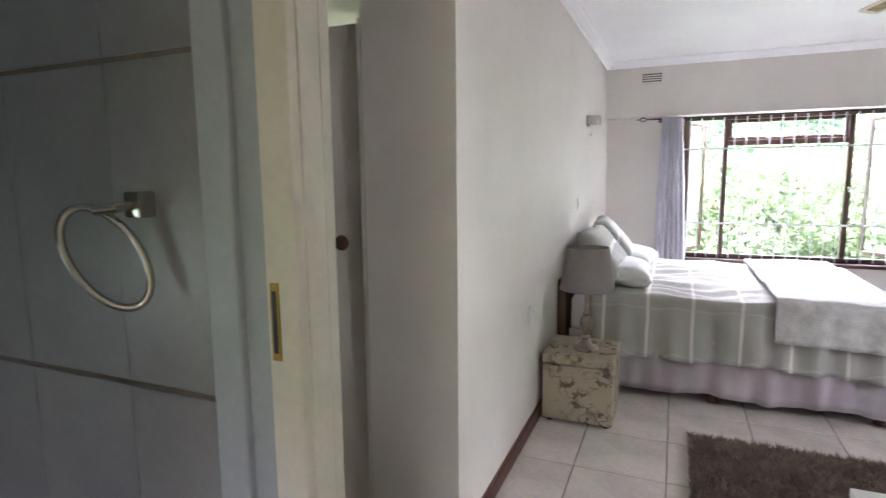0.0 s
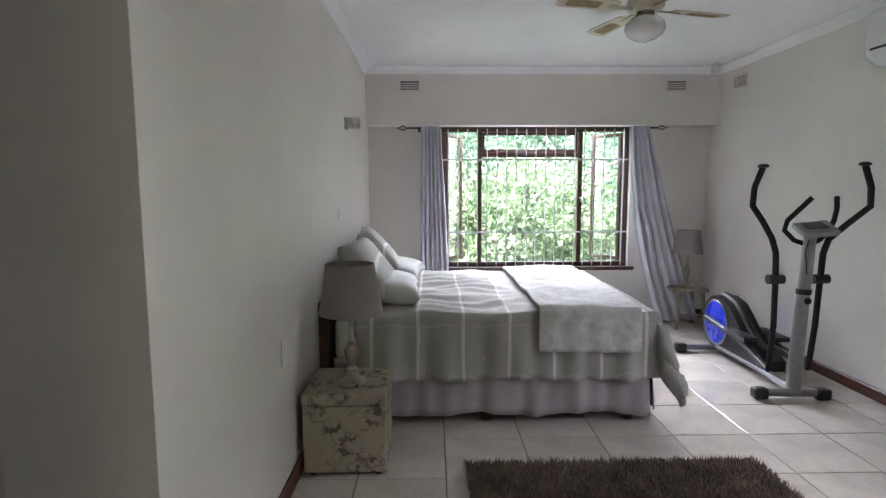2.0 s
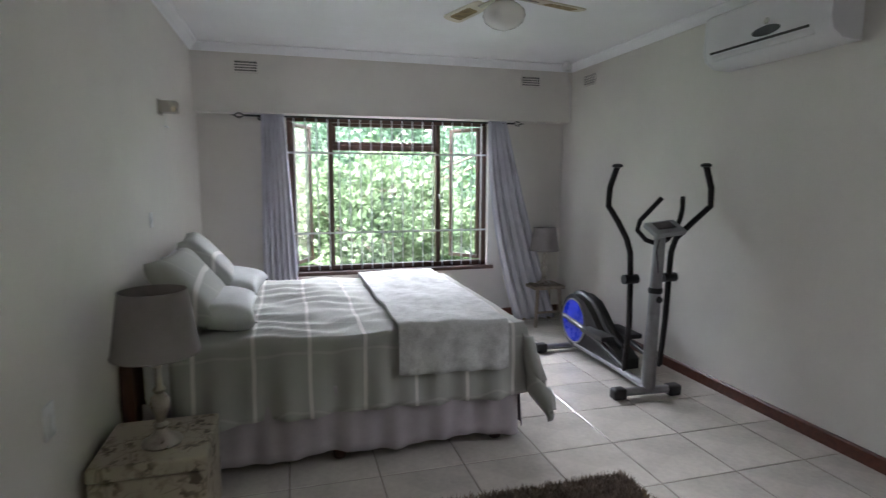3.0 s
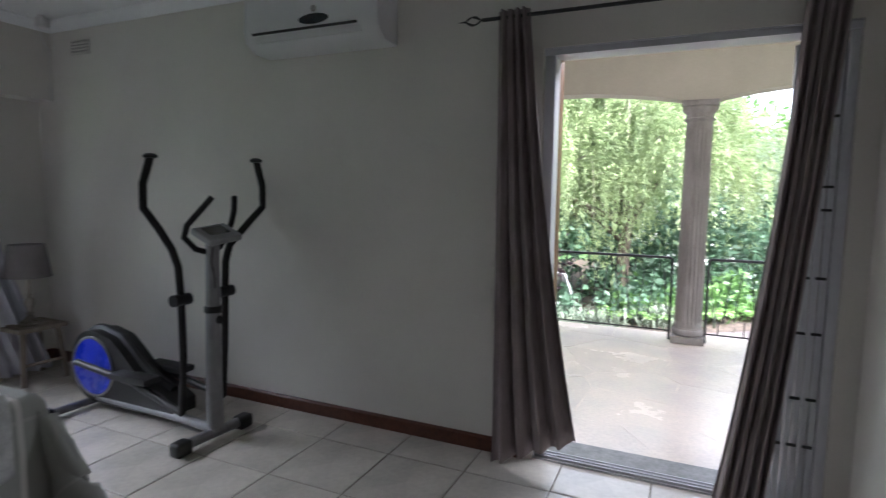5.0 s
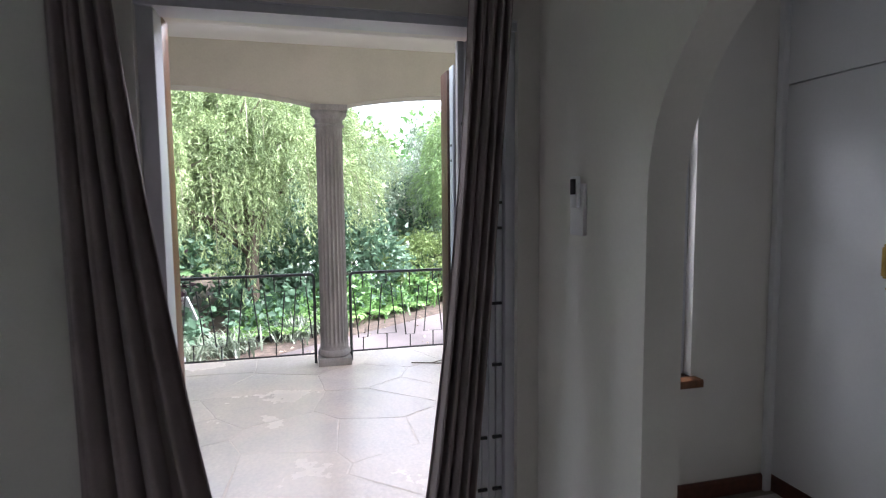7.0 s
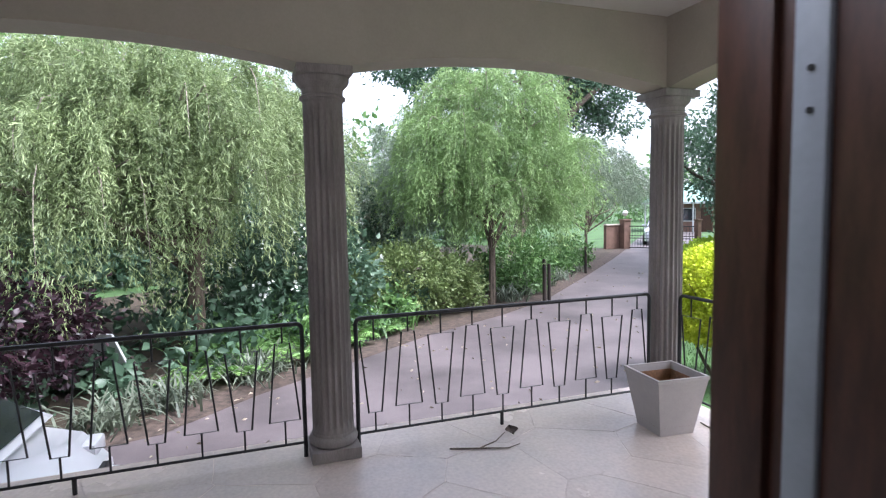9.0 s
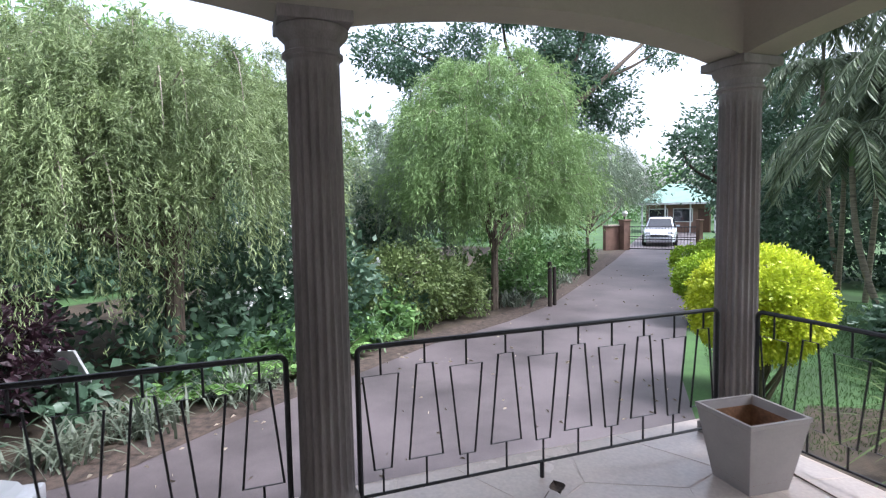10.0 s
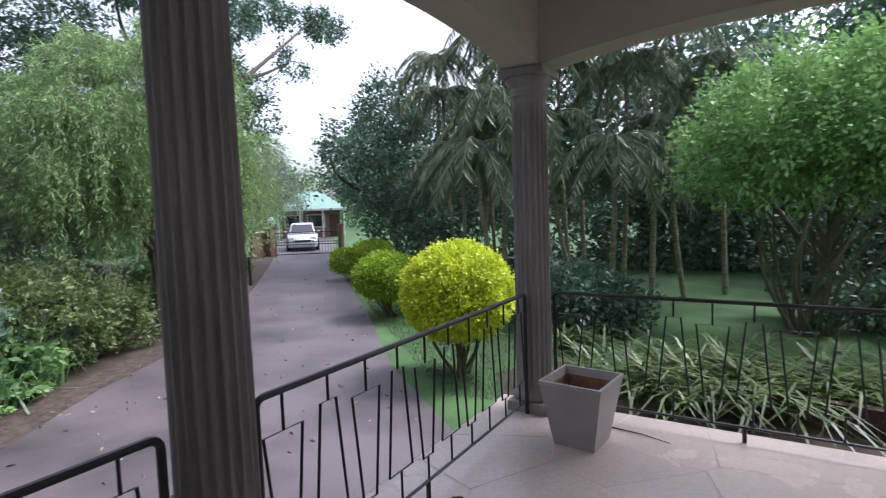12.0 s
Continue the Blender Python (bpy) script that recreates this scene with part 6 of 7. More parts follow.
shrub("round olive-green shrub beside the driveway edge", (16.4, -1.5), [(16.3, -1.4, -0.2, 1.05, 1.25, 0.85), (16.7, -2.6, -0.45, 0.85, 0.9, 0.6)], 17000, 640, 0.08, 0.09, M["leaf_olive"])
wf = shrub("dark shrub covered in white flowers", (19.0, 1.4), [(18.8, 1.2, 0.2, 1.6, 1.6, 1.4), (20.2, -0.4, 0.6, 1.6, 1.6, 1.6), (18.0, 3.0, -0.1, 1.3, 1.3, 1.0), (15.2, 1.7, -0.15, 0.9, 1.0, 0.75), (15.6, 0.5, 0.0, 0.9, 0.9, 0.9)], 13000, 560, 0.15, 0.17, M["leaf_dark"])
P, D = clump_points([(18.7, 1.2, 0.25, 1.65, 1.65, 1.45), (20.1, -0.4, 0.6, 1.65, 1.65, 1.65), (17.9, 3.0, 0.0, 1.35, 1.35, 1.05), (15.2, 1.7, -0.1, 0.95, 1.05, 0.8), (15.6, 0.5, 0.05, 0.95, 0.95, 0.95)], 1100, 190, 0.035, 0.97)
leaf_part("blossom", P, rng.normal(size=P.shape), 0.085 * np.ones(len(P)), wf, M["petal"], 0.8, "white blossom")
shrub("purple-leaved shrub beside the parked car", (12.3, 5.4), [(12.3, 5.45, -0.1, 1.15, 1.2, 0.9), (12.0, 7.2, 0.2, 1.4, 1.4, 1.0)], 11000, 420, 0.13, 0.12, M["leaf_purple"])
shrub("low leafy shrub in the bed", (21, -7), [(20.8, -6.8, -0.4, 1.1, 1.2, 0.7), (22.5, -8.8, -0.4, 1.0, 1.2, 0.7), (19.2, -4.2, -0.5, 0.9, 0.9, 0.6)], 5200, 260, 0.12, 0.17, M["leaf_mid"])
shrub("dark broad-leaved shrub under the palms", (9.3, -7.6), [(9.4, -7.6, -0.45, 0.9, 0.8, 0.62), (8.5, -7.9, -0.6, 0.7, 0.7, 0.45)], 6000, 260, 0.11, 0.14, M["leaf_dark"])
# Last two blobs are added behind to darken the space under the crown
shrub("dark low undergrowth below the bushy tree, with masses added to darken under its crown", (4.4, -9.6), [(4.3, -9.5, -0.7, 0.8, 0.6, 0.5), (3.2, -9.2, -0.5, 1.1, 0.8, 0.75), (4.4, -10.6, 0.3, 1.7, 0.5, 1.2), (2.4, -10.2, 0.3, 1.6, 0.6, 1.2)], 10000, 440, 0.13, 0.14, M["leaf_dark"])
tree("garden_tree", "bright green bushy tree with many thin stems", (5.3, -9.2), 1.5, 0.07, [(5.5, -9.1, 2.7, 1.9, 1.7, 1.3), (4.2, -8.9, 2.9, 1.7, 1.6, 1.3), (6.6, -9.2, 2.1, 1.0, 1.0, 0.85), (4.9, -8.5, 2.2, 1.6, 1.1, 0.9), (3.0, -8.6, 2.6, 1.5, 1.3, 1.3)], 34000, 1300, 0.12, 0.115, M["leaf_bright"], "stem", 0.5, (-0.3, 0.1), 16)
gt = bpy.data.objects["garden_tree"]
for k in range(14):
    ms = MB()
    a = 2 * math.pi * k / 14
    limb(ms, (5.3 + 0.3 * math.cos(a), -9.2 + 0.3 * math.sin(a), ZG - 0.03), (5.0 + 1.4 * math.cos(a), -9.1 + 1.2 * math.sin(a), 1.4 + 0.7 * rng.random()), 0.04, 0.012)
    part("stem", ms, M["stem"], gt, smooth=True)


# strap-leaved clumps
def grass_clump(x, y, n, ln, mat, label, spread=0.22, group="strap-leaved clumps", z=ZG, width=0.016, arch=0.35):
    ob = base("strap_leaf_clump", label, "plant", group, at=(x, y, z))
    mb = MB()
    for _ in range(n):
        a = rng.random() * 2 * math.pi
        l = ln * (0.6 + 0.6 * rng.random())
        sx, sy = x + rng.normal() * spread, y + rng.normal() * spread
        o = Vector((math.cos(a), math.sin(a), 0))
        s = Vector((-o.y, o.x, 0)) * width
        lean = arch + 0.85 * rng.random()
        pts = []
        for t in (0, 0.35, 0.7, 1.0):
            p = Vector((sx, sy, z)) + o * (l * lean * t ** 1.3) + Vector((0, 0, l * (t - 0.62 * lean * t ** 2.4)))
            wd = (1.0, 1.0, 0.75, 0.05)[len(pts) // 2]
            pts += [p - s * wd, p + s * wd]
        mb.add(pts, [(0, 1, 3, 2), (2, 3, 5, 4), (4, 5, 7, 6)])
    part("leaf_tuft", mb, mat, ob, fix=False)
    return ob


for gx, gy, gl in ((7.4, -4.7, 1.1), (6.65, -4.35, 1.25), (5.95, -4.6, 1.2), (7.0, -5.4, 1.0), (5.2, -4.9, 1.3), (6.2, -5.5, 1.1), (8.9, -6.4, 0.7), (4.5, -5.2, 1.2)):
    grass_clump(gx, gy, 105, gl, M["blade"], "arching strap-leaved plant beside the veranda", 0.2, width=0.021, arch=0.7)
for gx, gy in ((11.3, 3.9), (11.8, 3.2), (12.6, 2.2), (13.0, 1.9), (17.3, -4.6), (18.2, -5.5), (19.3, -6.8), (20.4, -7.9), (22.0, -9.6)):
    grass_clump(gx, gy, 110, 0.6, M["blade_pale"], "pale variegated grass clump at the driveway edge")
for gx, gy in ((14.0, 1.2), (14.7, 0.0), (15.3, -0.8), (13.9, 2.6), (15.2, 1.0)):
    grass_clump(gx, gy, 60, 0.95, M["leaf_mid"], "broad leafy plant at the driveway edge", 0.3)


# palms
def palm(x, y, h, lean, label, nf=19, r=0.07):
    ob = base("palm_tree", label, "palm", "garden palms", at=(x, y, ZG))
    top = Vector((x + lean[0], y + lean[1], ZG + h))
    a = Vector((x, y, ZG - 0.05))
    pts, rs = [], []
    n = int(h / 0.22)
    for k in range(n + 1):
        t = k / n
        p = a.lerp(top, t) + Vector((lean[0], lean[1], 0)) * (0.25 * math.sin(math.pi * t))
        pts.append(p)
        rs.append(r * (1 - 0.25 * t) * (1.07 if k % 2 else 0.97))
    part("trunk", MB().tube(pts, rs, 10), M["palmtrunk"], ob, smooth=True)
    part("crownshaft", MB().tube([top, top + Vector((0, 0, 0.5)), top + Vector((0, 0, 0.9))], [r * 0.85, r * 0.8, r * 0.3], 10), M["leaf_mid"], ob, smooth=True)
    for k in range(nf):
        ang = 2 * math.pi * k / nf + rng.random() * 0.4
        o = Vector((math.cos(ang), math.sin(ang), 0))
        ln = 1.6 + 0.7 * rng.random()
        rise = 0.75 * rng.random() - 0.1
        c = top + Vector((0, 0, 0.75))
        mid = [c + o * (ln * t * 0.85) + Vector((0, 0, ln * (rise * t - (0.75 + 0.35 * rise) * t ** 2.2))) for t in np.linspace(0, 1, 9)]
        fr = part("frond", MB().tube(mid, [0.02 - 0.0018 * i for i in range(9)], 5), M["leaf_palm"], ob, smooth=True)
        m = 124
        Pp, Dd = np.empty((m, 3)), np.empty((m, 3))
        for i in range(m):
            t = 0.12 + 0.86 * (i // 2) / (m / 2)
            f = t * 8
            j = min(7, int(f))
            p = mid[j].lerp(mid[j + 1], f - j)
            d = (mid[j + 1] - mid[j]).normalized()
            s = d.cross(Vector((0, 0, 1))).normalized() * (1 if i % 2 else -1)
            Pp[i] = p
            Dd[i] = s * 0.75 + d * 0.55 + Vector((0, 0, -0.5 - 0.35 * rng.random()))
        lf = leaf_part("feather_blade", Pp, Dd, 0.42 * (0.7 + 0.45 * rng.random(m)), fr, M["leaf_palm"], 0.04)


for px_, py_, ph_, pl_ in ((11.6, -9.6, 4.3, (0.5, 0.3)), (10.6, -10.4, 5.4, (-0.3, 0.5)), (9.8, -9.8, 3.6, (0.6, 0.5)), (9.0, -10.8, 4.8, (-0.5, 0.4)), (8.2, -10.0, 5.8, (0.3, 0.3)), (12.8, -10.8, 4.0, (0.8, 0.1)),
                           (7.6, -10.6, 3.4, (0.7, 0.5)), (13.8, -11.4, 3.2, (0.5, 0.6)), (10.2, -11.6, 6.4, (0.2, 0.4)), (6.8, -11.2, 4.6, (-0.5, 0.4)), (12.2, -12.4, 6.4, (0.4, 0.5)), (8.9, -9.2, 2.9, (0.3, 0.6)), (11.2, -8.8, 3.0, (0.4, 0.5)), (14.6, -12.6, 5.2, (0.4, 0.4)), (13.6, -13.2, 7.0, (0.5, 0.5)), (11.0, -12.8, 7.4, (0.2, 0.5)), (15.8, -13.6, 6.6, (0.4, 0.5))):
    gx_, gy_ = 5.8 + (px_ - 5.8) * 1.14, 2.7 + (py_ - 2.7) * 1.14
    palm(gx_, gy_, 2.55 + (ph_ + 0.45 - 2.55) * 1.14 - 0.3, (pl_[0] * (-1.0 + 2.4 * rng.random()), pl_[1]), "slender garden palm with ringed trunk and drooping fronds")

# dark trees behind the palms and along the driveway, and woods all round
tree("dark_tree", "dense dark tree beside the driveway", (22, -19.5), 3.5, 0.25, [(22, -19.5, 3.6, 3.2, 3.2, 3.2), (19, -18, 3.0, 2.8, 2.8, 3.0), (25.5, -22.5, 3.0, 2.6, 2.6, 2.6), (17.5, -16.8, 1.6, 1.9, 1.9, 2.2), (20.2, -16.8, 5.6, 1.7, 1.7, 1.5), (20.0, -13.6, 3.7, 1.1, 0.9, 0.45), (20.4, -14.8, 2.6, 1.3, 1.1, 1.2)], 26000, 560, 0.26, 0.22, M["leaf_dark"])
tree("dark_tree", "dense dark tree behind the palms", (11, -22), 3.5, 0.25, [(11, -22, 4.0, 4.0, 3.0, 4.2), (6, -19, 4.0, 3.6, 3, 4.6), (15, -19.5, 4.6, 3.2, 2.6, 4.6), (1.5, -18, 4, 3.6, 3, 4.6)], 20000, 460, 0.36, 0.34, M["leaf_dark"])


def woods(name, label, blobs, leaves, clumps, spread, size, mat):
    P, D = clump_points(blobs, leaves, clumps, spread, 0.6)
    k = P[:, 2] > ZG
    ob = leaf_part(name, P[k], D[k], size * (0.6 + 0.8 * rng.random(k.sum())), None, mat, 0.55)
    return tagged(ob, label, "woods", kind="stuff")


def arc_blobs(r0, r1, a0, a1, n, h0, h1, w):
    out = []
    for k in range(n):
        a = radians(a0 + (a1 - a0) * (k + 0.5 * rng.random()) / n)
        r = r0 + (r1 - r0) * rng.random()
        h = h0 + (h1 - h0) * rng.random()
        out.append((8 + r * math.cos(a), r * math.sin(a), ZG + h * 0.5, w, w, h * 0.55))
    return out


woods("woods_left", "dark undergrowth and trees behind the flower bed", arc_blobs(19, 24, -12, 80, 14, 3.0, 4.6, 2.6), 26000, 700, 0.35, 0.34, M["leaf_dark"])
woods("woods_back", "green tree line behind the garden", arc_blobs(30, 40, -30, 85, 19, 6.5, 9.5, 4.2), 26000, 700, 0.5, 0.5, M["leaf_mid"])
woods("woods_far", "distant tree line beyond the gate", arc_blobs(62, 80, -100, 95, 40, 7, 10, 7.0), 60000, 1500, 0.8, 0.6, M["leaf_mid"])
woods("woods_right", "dark trees behind the lawn", arc_blobs(21, 26, -130, -80, 12, 7, 10, 3.6), 22000, 560, 0.45, 0.42, M["leaf_dark"])
woods("woods_north", "dark trees beyond the bedroom window", [(-4 + 2.6 * k, 17.5 + rng.random() * 3, ZG + 2.4, 2.6, 2.6, 4.0) for k in range(8)], 26000, 700, 0.36, 0.30, M["leaf_dark"])
tree("window_tree", "leafy tree outside the bedroom window, paled for glass haze", (2.6, 11.2), 1.2, 0.1, [(2.6, 11.2, 0.75, 1.5, 1.3, 1.2), (1.2, 11.8, 0.6, 1.2, 1.2, 1.0), (3.9, 11.8, 0.2, 1.2, 1.2, 0.9)], 20000, 620, 0.12, 0.12, M["leaf_pale"], aspect=0.6)
tree("window_tree", "mid green tree outside the bedroom window", (-0.6, 12.5), 1.5, 0.1, [(-0.5, 12.5, 1.6, 1.6, 1.6, 1.9), (0.6, 13.5, 2.2, 1.8, 1.6, 1.8), (5.8, 13.5, 1.6, 1.8, 1.8, 2.0)], 20000, 620, 0.15, 0.12, M["leaf_dark"], aspect=0.5)

woods("undergrowth_left", "ferny dark undergrowth in the flower bed", [(12.4, 4.6, -0.9, 0.9, 0.8, 0.45), (13.4, 3.2, -0.85, 0.9, 0.9, 0.5), (14.6, 2.0, -0.7, 1.0, 1.0, 0.6), (15.2, 0.6, -0.7, 0.9, 0.9, 0.6), (16.0, -0.8, -0.7, 0.9, 0.9, 0.55), (14.6, 5.8, -0.6, 1.6, 1.4, 0.8), (15.6, 3.6, -0.8, 1.2, 1.2, 0.5), (17.6, 1.0, -0.6, 1.4, 1.4, 0.8), (13.2, 8.6, -0.4, 1.8, 1.8, 1.2)], 9000, 420, 0.14, 0.2, M["leaf_dark"])
# First two blobs are added to cover lawn that renders too bright
woods("undergrowth_palms", "dark undergrowth below the palms, partly added to cover bright lawn", [(17.0, -14.6, -0.1, 1.3, 0.9, 1.1), (20.2, -17.0, -0.1, 1.8, 1.0, 1.2), (12.6, -16.6, 0.1, 2.0, 1.0, 1.6), (15.4, -16.0, 0.1, 1.8, 1.0, 1.6), (9.4, -17.8, 0.2, 2.4, 1.0, 1.7), (5.4, -18.4, 0.2, 2.4, 1.0, 1.8), (2.0, -17.4, 0.2, 2.4, 1.0, 1.8)], 15000, 520, 0.2, 0.2, M["leaf_dark"])
woods("undergrowth_mid", "bright ferny plants at the bed edge", [(14.3, 1.2, -0.75, 0.7, 0.7, 0.45), (15.2, -0.4, -0.75, 0.7, 0.7, 0.45), (13.6, 2.4, -0.85, 0.7, 0.6, 0.35), (18.6, -5.6, -0.75, 0.8, 0.7, 0.4), (21.8, -8.4, -0.7, 0.9, 0.8, 0.45), (23.6, -10.4, -0.6, 0.9, 0.9, 0.55)], 7000, 320, 0.11, 0.14, M["leaf_mid"])



def fern(x, y, n, ln):
    ob = base("fern", "bright green fern with arching fronds in the bed", "fern", "bed ferns", at=(x, y, ZG))
    for k in range(n):
        a = 2 * math.pi * k / n + rng.random() * 0.5
        o = Vector((math.cos(a), math.sin(a), 0))
        l = ln * (0.7 + 0.5 * rng.random())
        mid = [Vector((x, y, ZG)) + o * (l * 0.8 * q) + Vector((0, 0, l * (0.95 * q - 0.75 * q * q))) for q in np.linspace(0, 1, 7)]
        fr = part("frond", MB().tube(mid, [0.008 - 0.001 * i for i in range(7)], 4), M["stem"], ob, smooth=True)
        m = 44
        q = 0.12 + 0.86 * np.repeat(np.arange(m // 2) / (m // 2), 2)
        side = np.where(np.arange(m) % 2, 1.0, -1.0)
        P_ = np.array([mid[min(5, int(v * 6))].lerp(mid[min(5, int(v * 6)) + 1], v * 6 - min(5, int(v * 6))) for v in q])
        D_ = np.outer(side, (-o.y, o.x, 0)) + np.array((o.x * 0.4, o.y * 0.4, -0.12))
        leaf_part("pinna", P_, D_, ln * 0.24 * np.sin(0.25 + 2.7 * q), fr, M["leaf_bright"], 0.3)


for fx, fy, fl in ((12.9, 2.3, 0.8), (13.5, 1.4, 0.9), (12.6, 3.1, 0.7), (14.2, 0.4, 0.8), (14.9, -0.5, 0.7), (13.9, 2.2, 0.9)):
    fern(fx, fy, 12, fl)


def lawn_blades():
    """Short mown blades where the lawn lies nearest to the veranda."""
    n = 46000
    P_ = np.stack([8.2 + 7.0 * rng.random(n), -3.4 - 9.0 * rng.random(n), np.full(n, ZG - 0.012)], 1)
    k = (P_[:, 1] < -2.6 - (P_[:, 0] - 8.8) * 0.93)
    P_ = P_[k]
    D_ = rng.normal(size=P_.shape) * 0.45 + np.array((0, 0, 1.0))
    ob = leaf_part("lawn_grass", P_, D_, 0.04 + 0.03 * rng.random(len(P_)), None, M["leaf_lawn"], 0.12)
    tagged(ob, "short mown lawn grass beside the driveway", "grass", kind="stuff")


lawn_blades()


def fallen_leaves():
    n = 260
    t = rng.random(n)
    i = (1 + t * 9).astype(int)
    A, B = np.array(LEFT, float), np.array(RIGHT, float)
    f = (t * 9 % 1)[:, None]
    u = rng.beta(0.5, 0.6, n)[:, None]
    lo, hi = A[i] * (1 - f) + A[i + 1] * f, B[i] * (1 - f) + B[i + 1] * f
    P_ = np.concatenate([lo * (1 - u) + hi * u, np.full((n, 1), ZG + 0.012)], 1)
    D_ = rng.normal(size=P_.shape) * np.array((1, 1, 0.08))
    ob = leaf_part("fallen_leaf_litter", P_, D_, 0.05 + 0.05 * rng.random(n), None, M["fallen"], 0.5, up=np.array((0.0, 0.0, 1.0)))
    tagged(ob, "pale dry leaves scattered over the driveway", "leaves", kind="stuff")


fallen_leaves()


# ---- drive: gate, posts, cars, house ----
def pole(x, y, h, r=0.055):
    ob = base("gum_pole", "short dark gum pole at the driveway edge", "post", "driveway poles", at=(x, y, ZG))
    part("shaft", MB().tube([(x, y, ZG - 0.1), (x, y, ZG + h * 0.5), (x + 0.01, y, ZG + h)], [r, r * 0.97, r * 0.92], 10), M["post"], ob, smooth=True)
    part("wire_band", MB().lathe([(r * 1.02, h * 0.8), (r * 1.05, h * 0.81), (r * 1.02, h * 0.82)], (x, y, ZG), 10), M["blackiron"], ob, smooth=True)


pole(16.75, -5.35, 1.15, 0.06)
pole(16.85, -5.55, 1.0, 0.05)
pole(21.3, -9.75, 1.0)


def gate():
    a, b = Vector((30.0, -18.3, 0)), Vector((26.9, -20.6, 0))
    d = (b - a).normalized()
    ob = base("driveway_gate", "black steel driveway gate, closed", "gate", at=(28.4, -19.4, ZG))
    def P(s, z):
        q = a + d * s
        return (q.x, q.y, z)
    L = (b - a).length
    part("gate_frame", MB().tube([P(0.25, ZG + 0.08), P(0.25, ZG + 1.3), P(L - 0.1, ZG + 1.3), P(L - 0.1, ZG + 0.08)], 0.03, 6, closed=True), M["blackiron"], ob)
    part("mid_rail", MB().tube([P(0.25, ZG + 0.62), P(L - 0.1, ZG + 0.62)], 0.025, 6), M["blackiron"], ob)
    part("mid_rail", MB().tube([P(0.25, ZG + 0.75), P(L - 0.1, ZG + 0.75)], 0.02, 6), M["blackiron"], ob)
    n = 22
    for k in range(1, n):
        s = 0.25 + (L - 0.35) * k / n
        part("bar", MB().tube([P(s, ZG + 0.08), P(s, ZG + 1.3)], 0.010, 6), M["blackiron"], ob)
    for q, lab in ((a, "red brick gate pillar with a white globe lamp"), (b, "red brick gate pillar beside the bushes")):
        p = base("gate_pillar", lab, "pillar", "gate pillars", at=(q.x, q.y, ZG))
        h = 0.22 if q is a else 0.12
        part("pillar_shaft", MB().rbox(q.x - h, q.x + h, q.y - h, q.y + h, ZG, ZG + 1.62, 0.01), M["housebrick"], p)
        part("cap", MB().rbox(q.x - h - 0.04, q.x + h + 0.04, q.y - h - 0.04, q.y + h + 0.04, ZG + 1.62, ZG + 1.70, 0.015), M["housebrick"], p)
        if q is a:
            part("lamp_stem", MB().tube([(q.x, q.y, ZG + 1.7), (q.x, q.y, ZG + 1.9)], 0.03, 8), M["blackiron"], p)
            part("globe", MB().lathe([(0.05, -0.17), (0.12, -0.12), (0.17, 0), (0.12, 0.12), (0.03, 0.17)], (q.x, q.y, ZG + 2.05), 18), M["lampglobe"], p, "white glass globe", smooth=True)
    w = base("boundary_wall", "low red brick boundary wall beside the gate", "wall", at=(30.5, -16.5, ZG))
    part("wall_body", MB().box(30.1, 30.35, -18.0, -17.1, ZG, ZG + 1.35), M["housebrick"], w)
    part("coping", MB().rbox(30.05, 30.40, -18.0, -17.1, ZG + 1.35, ZG + 1.42, 0.01), M["mortar"], w)


gate()


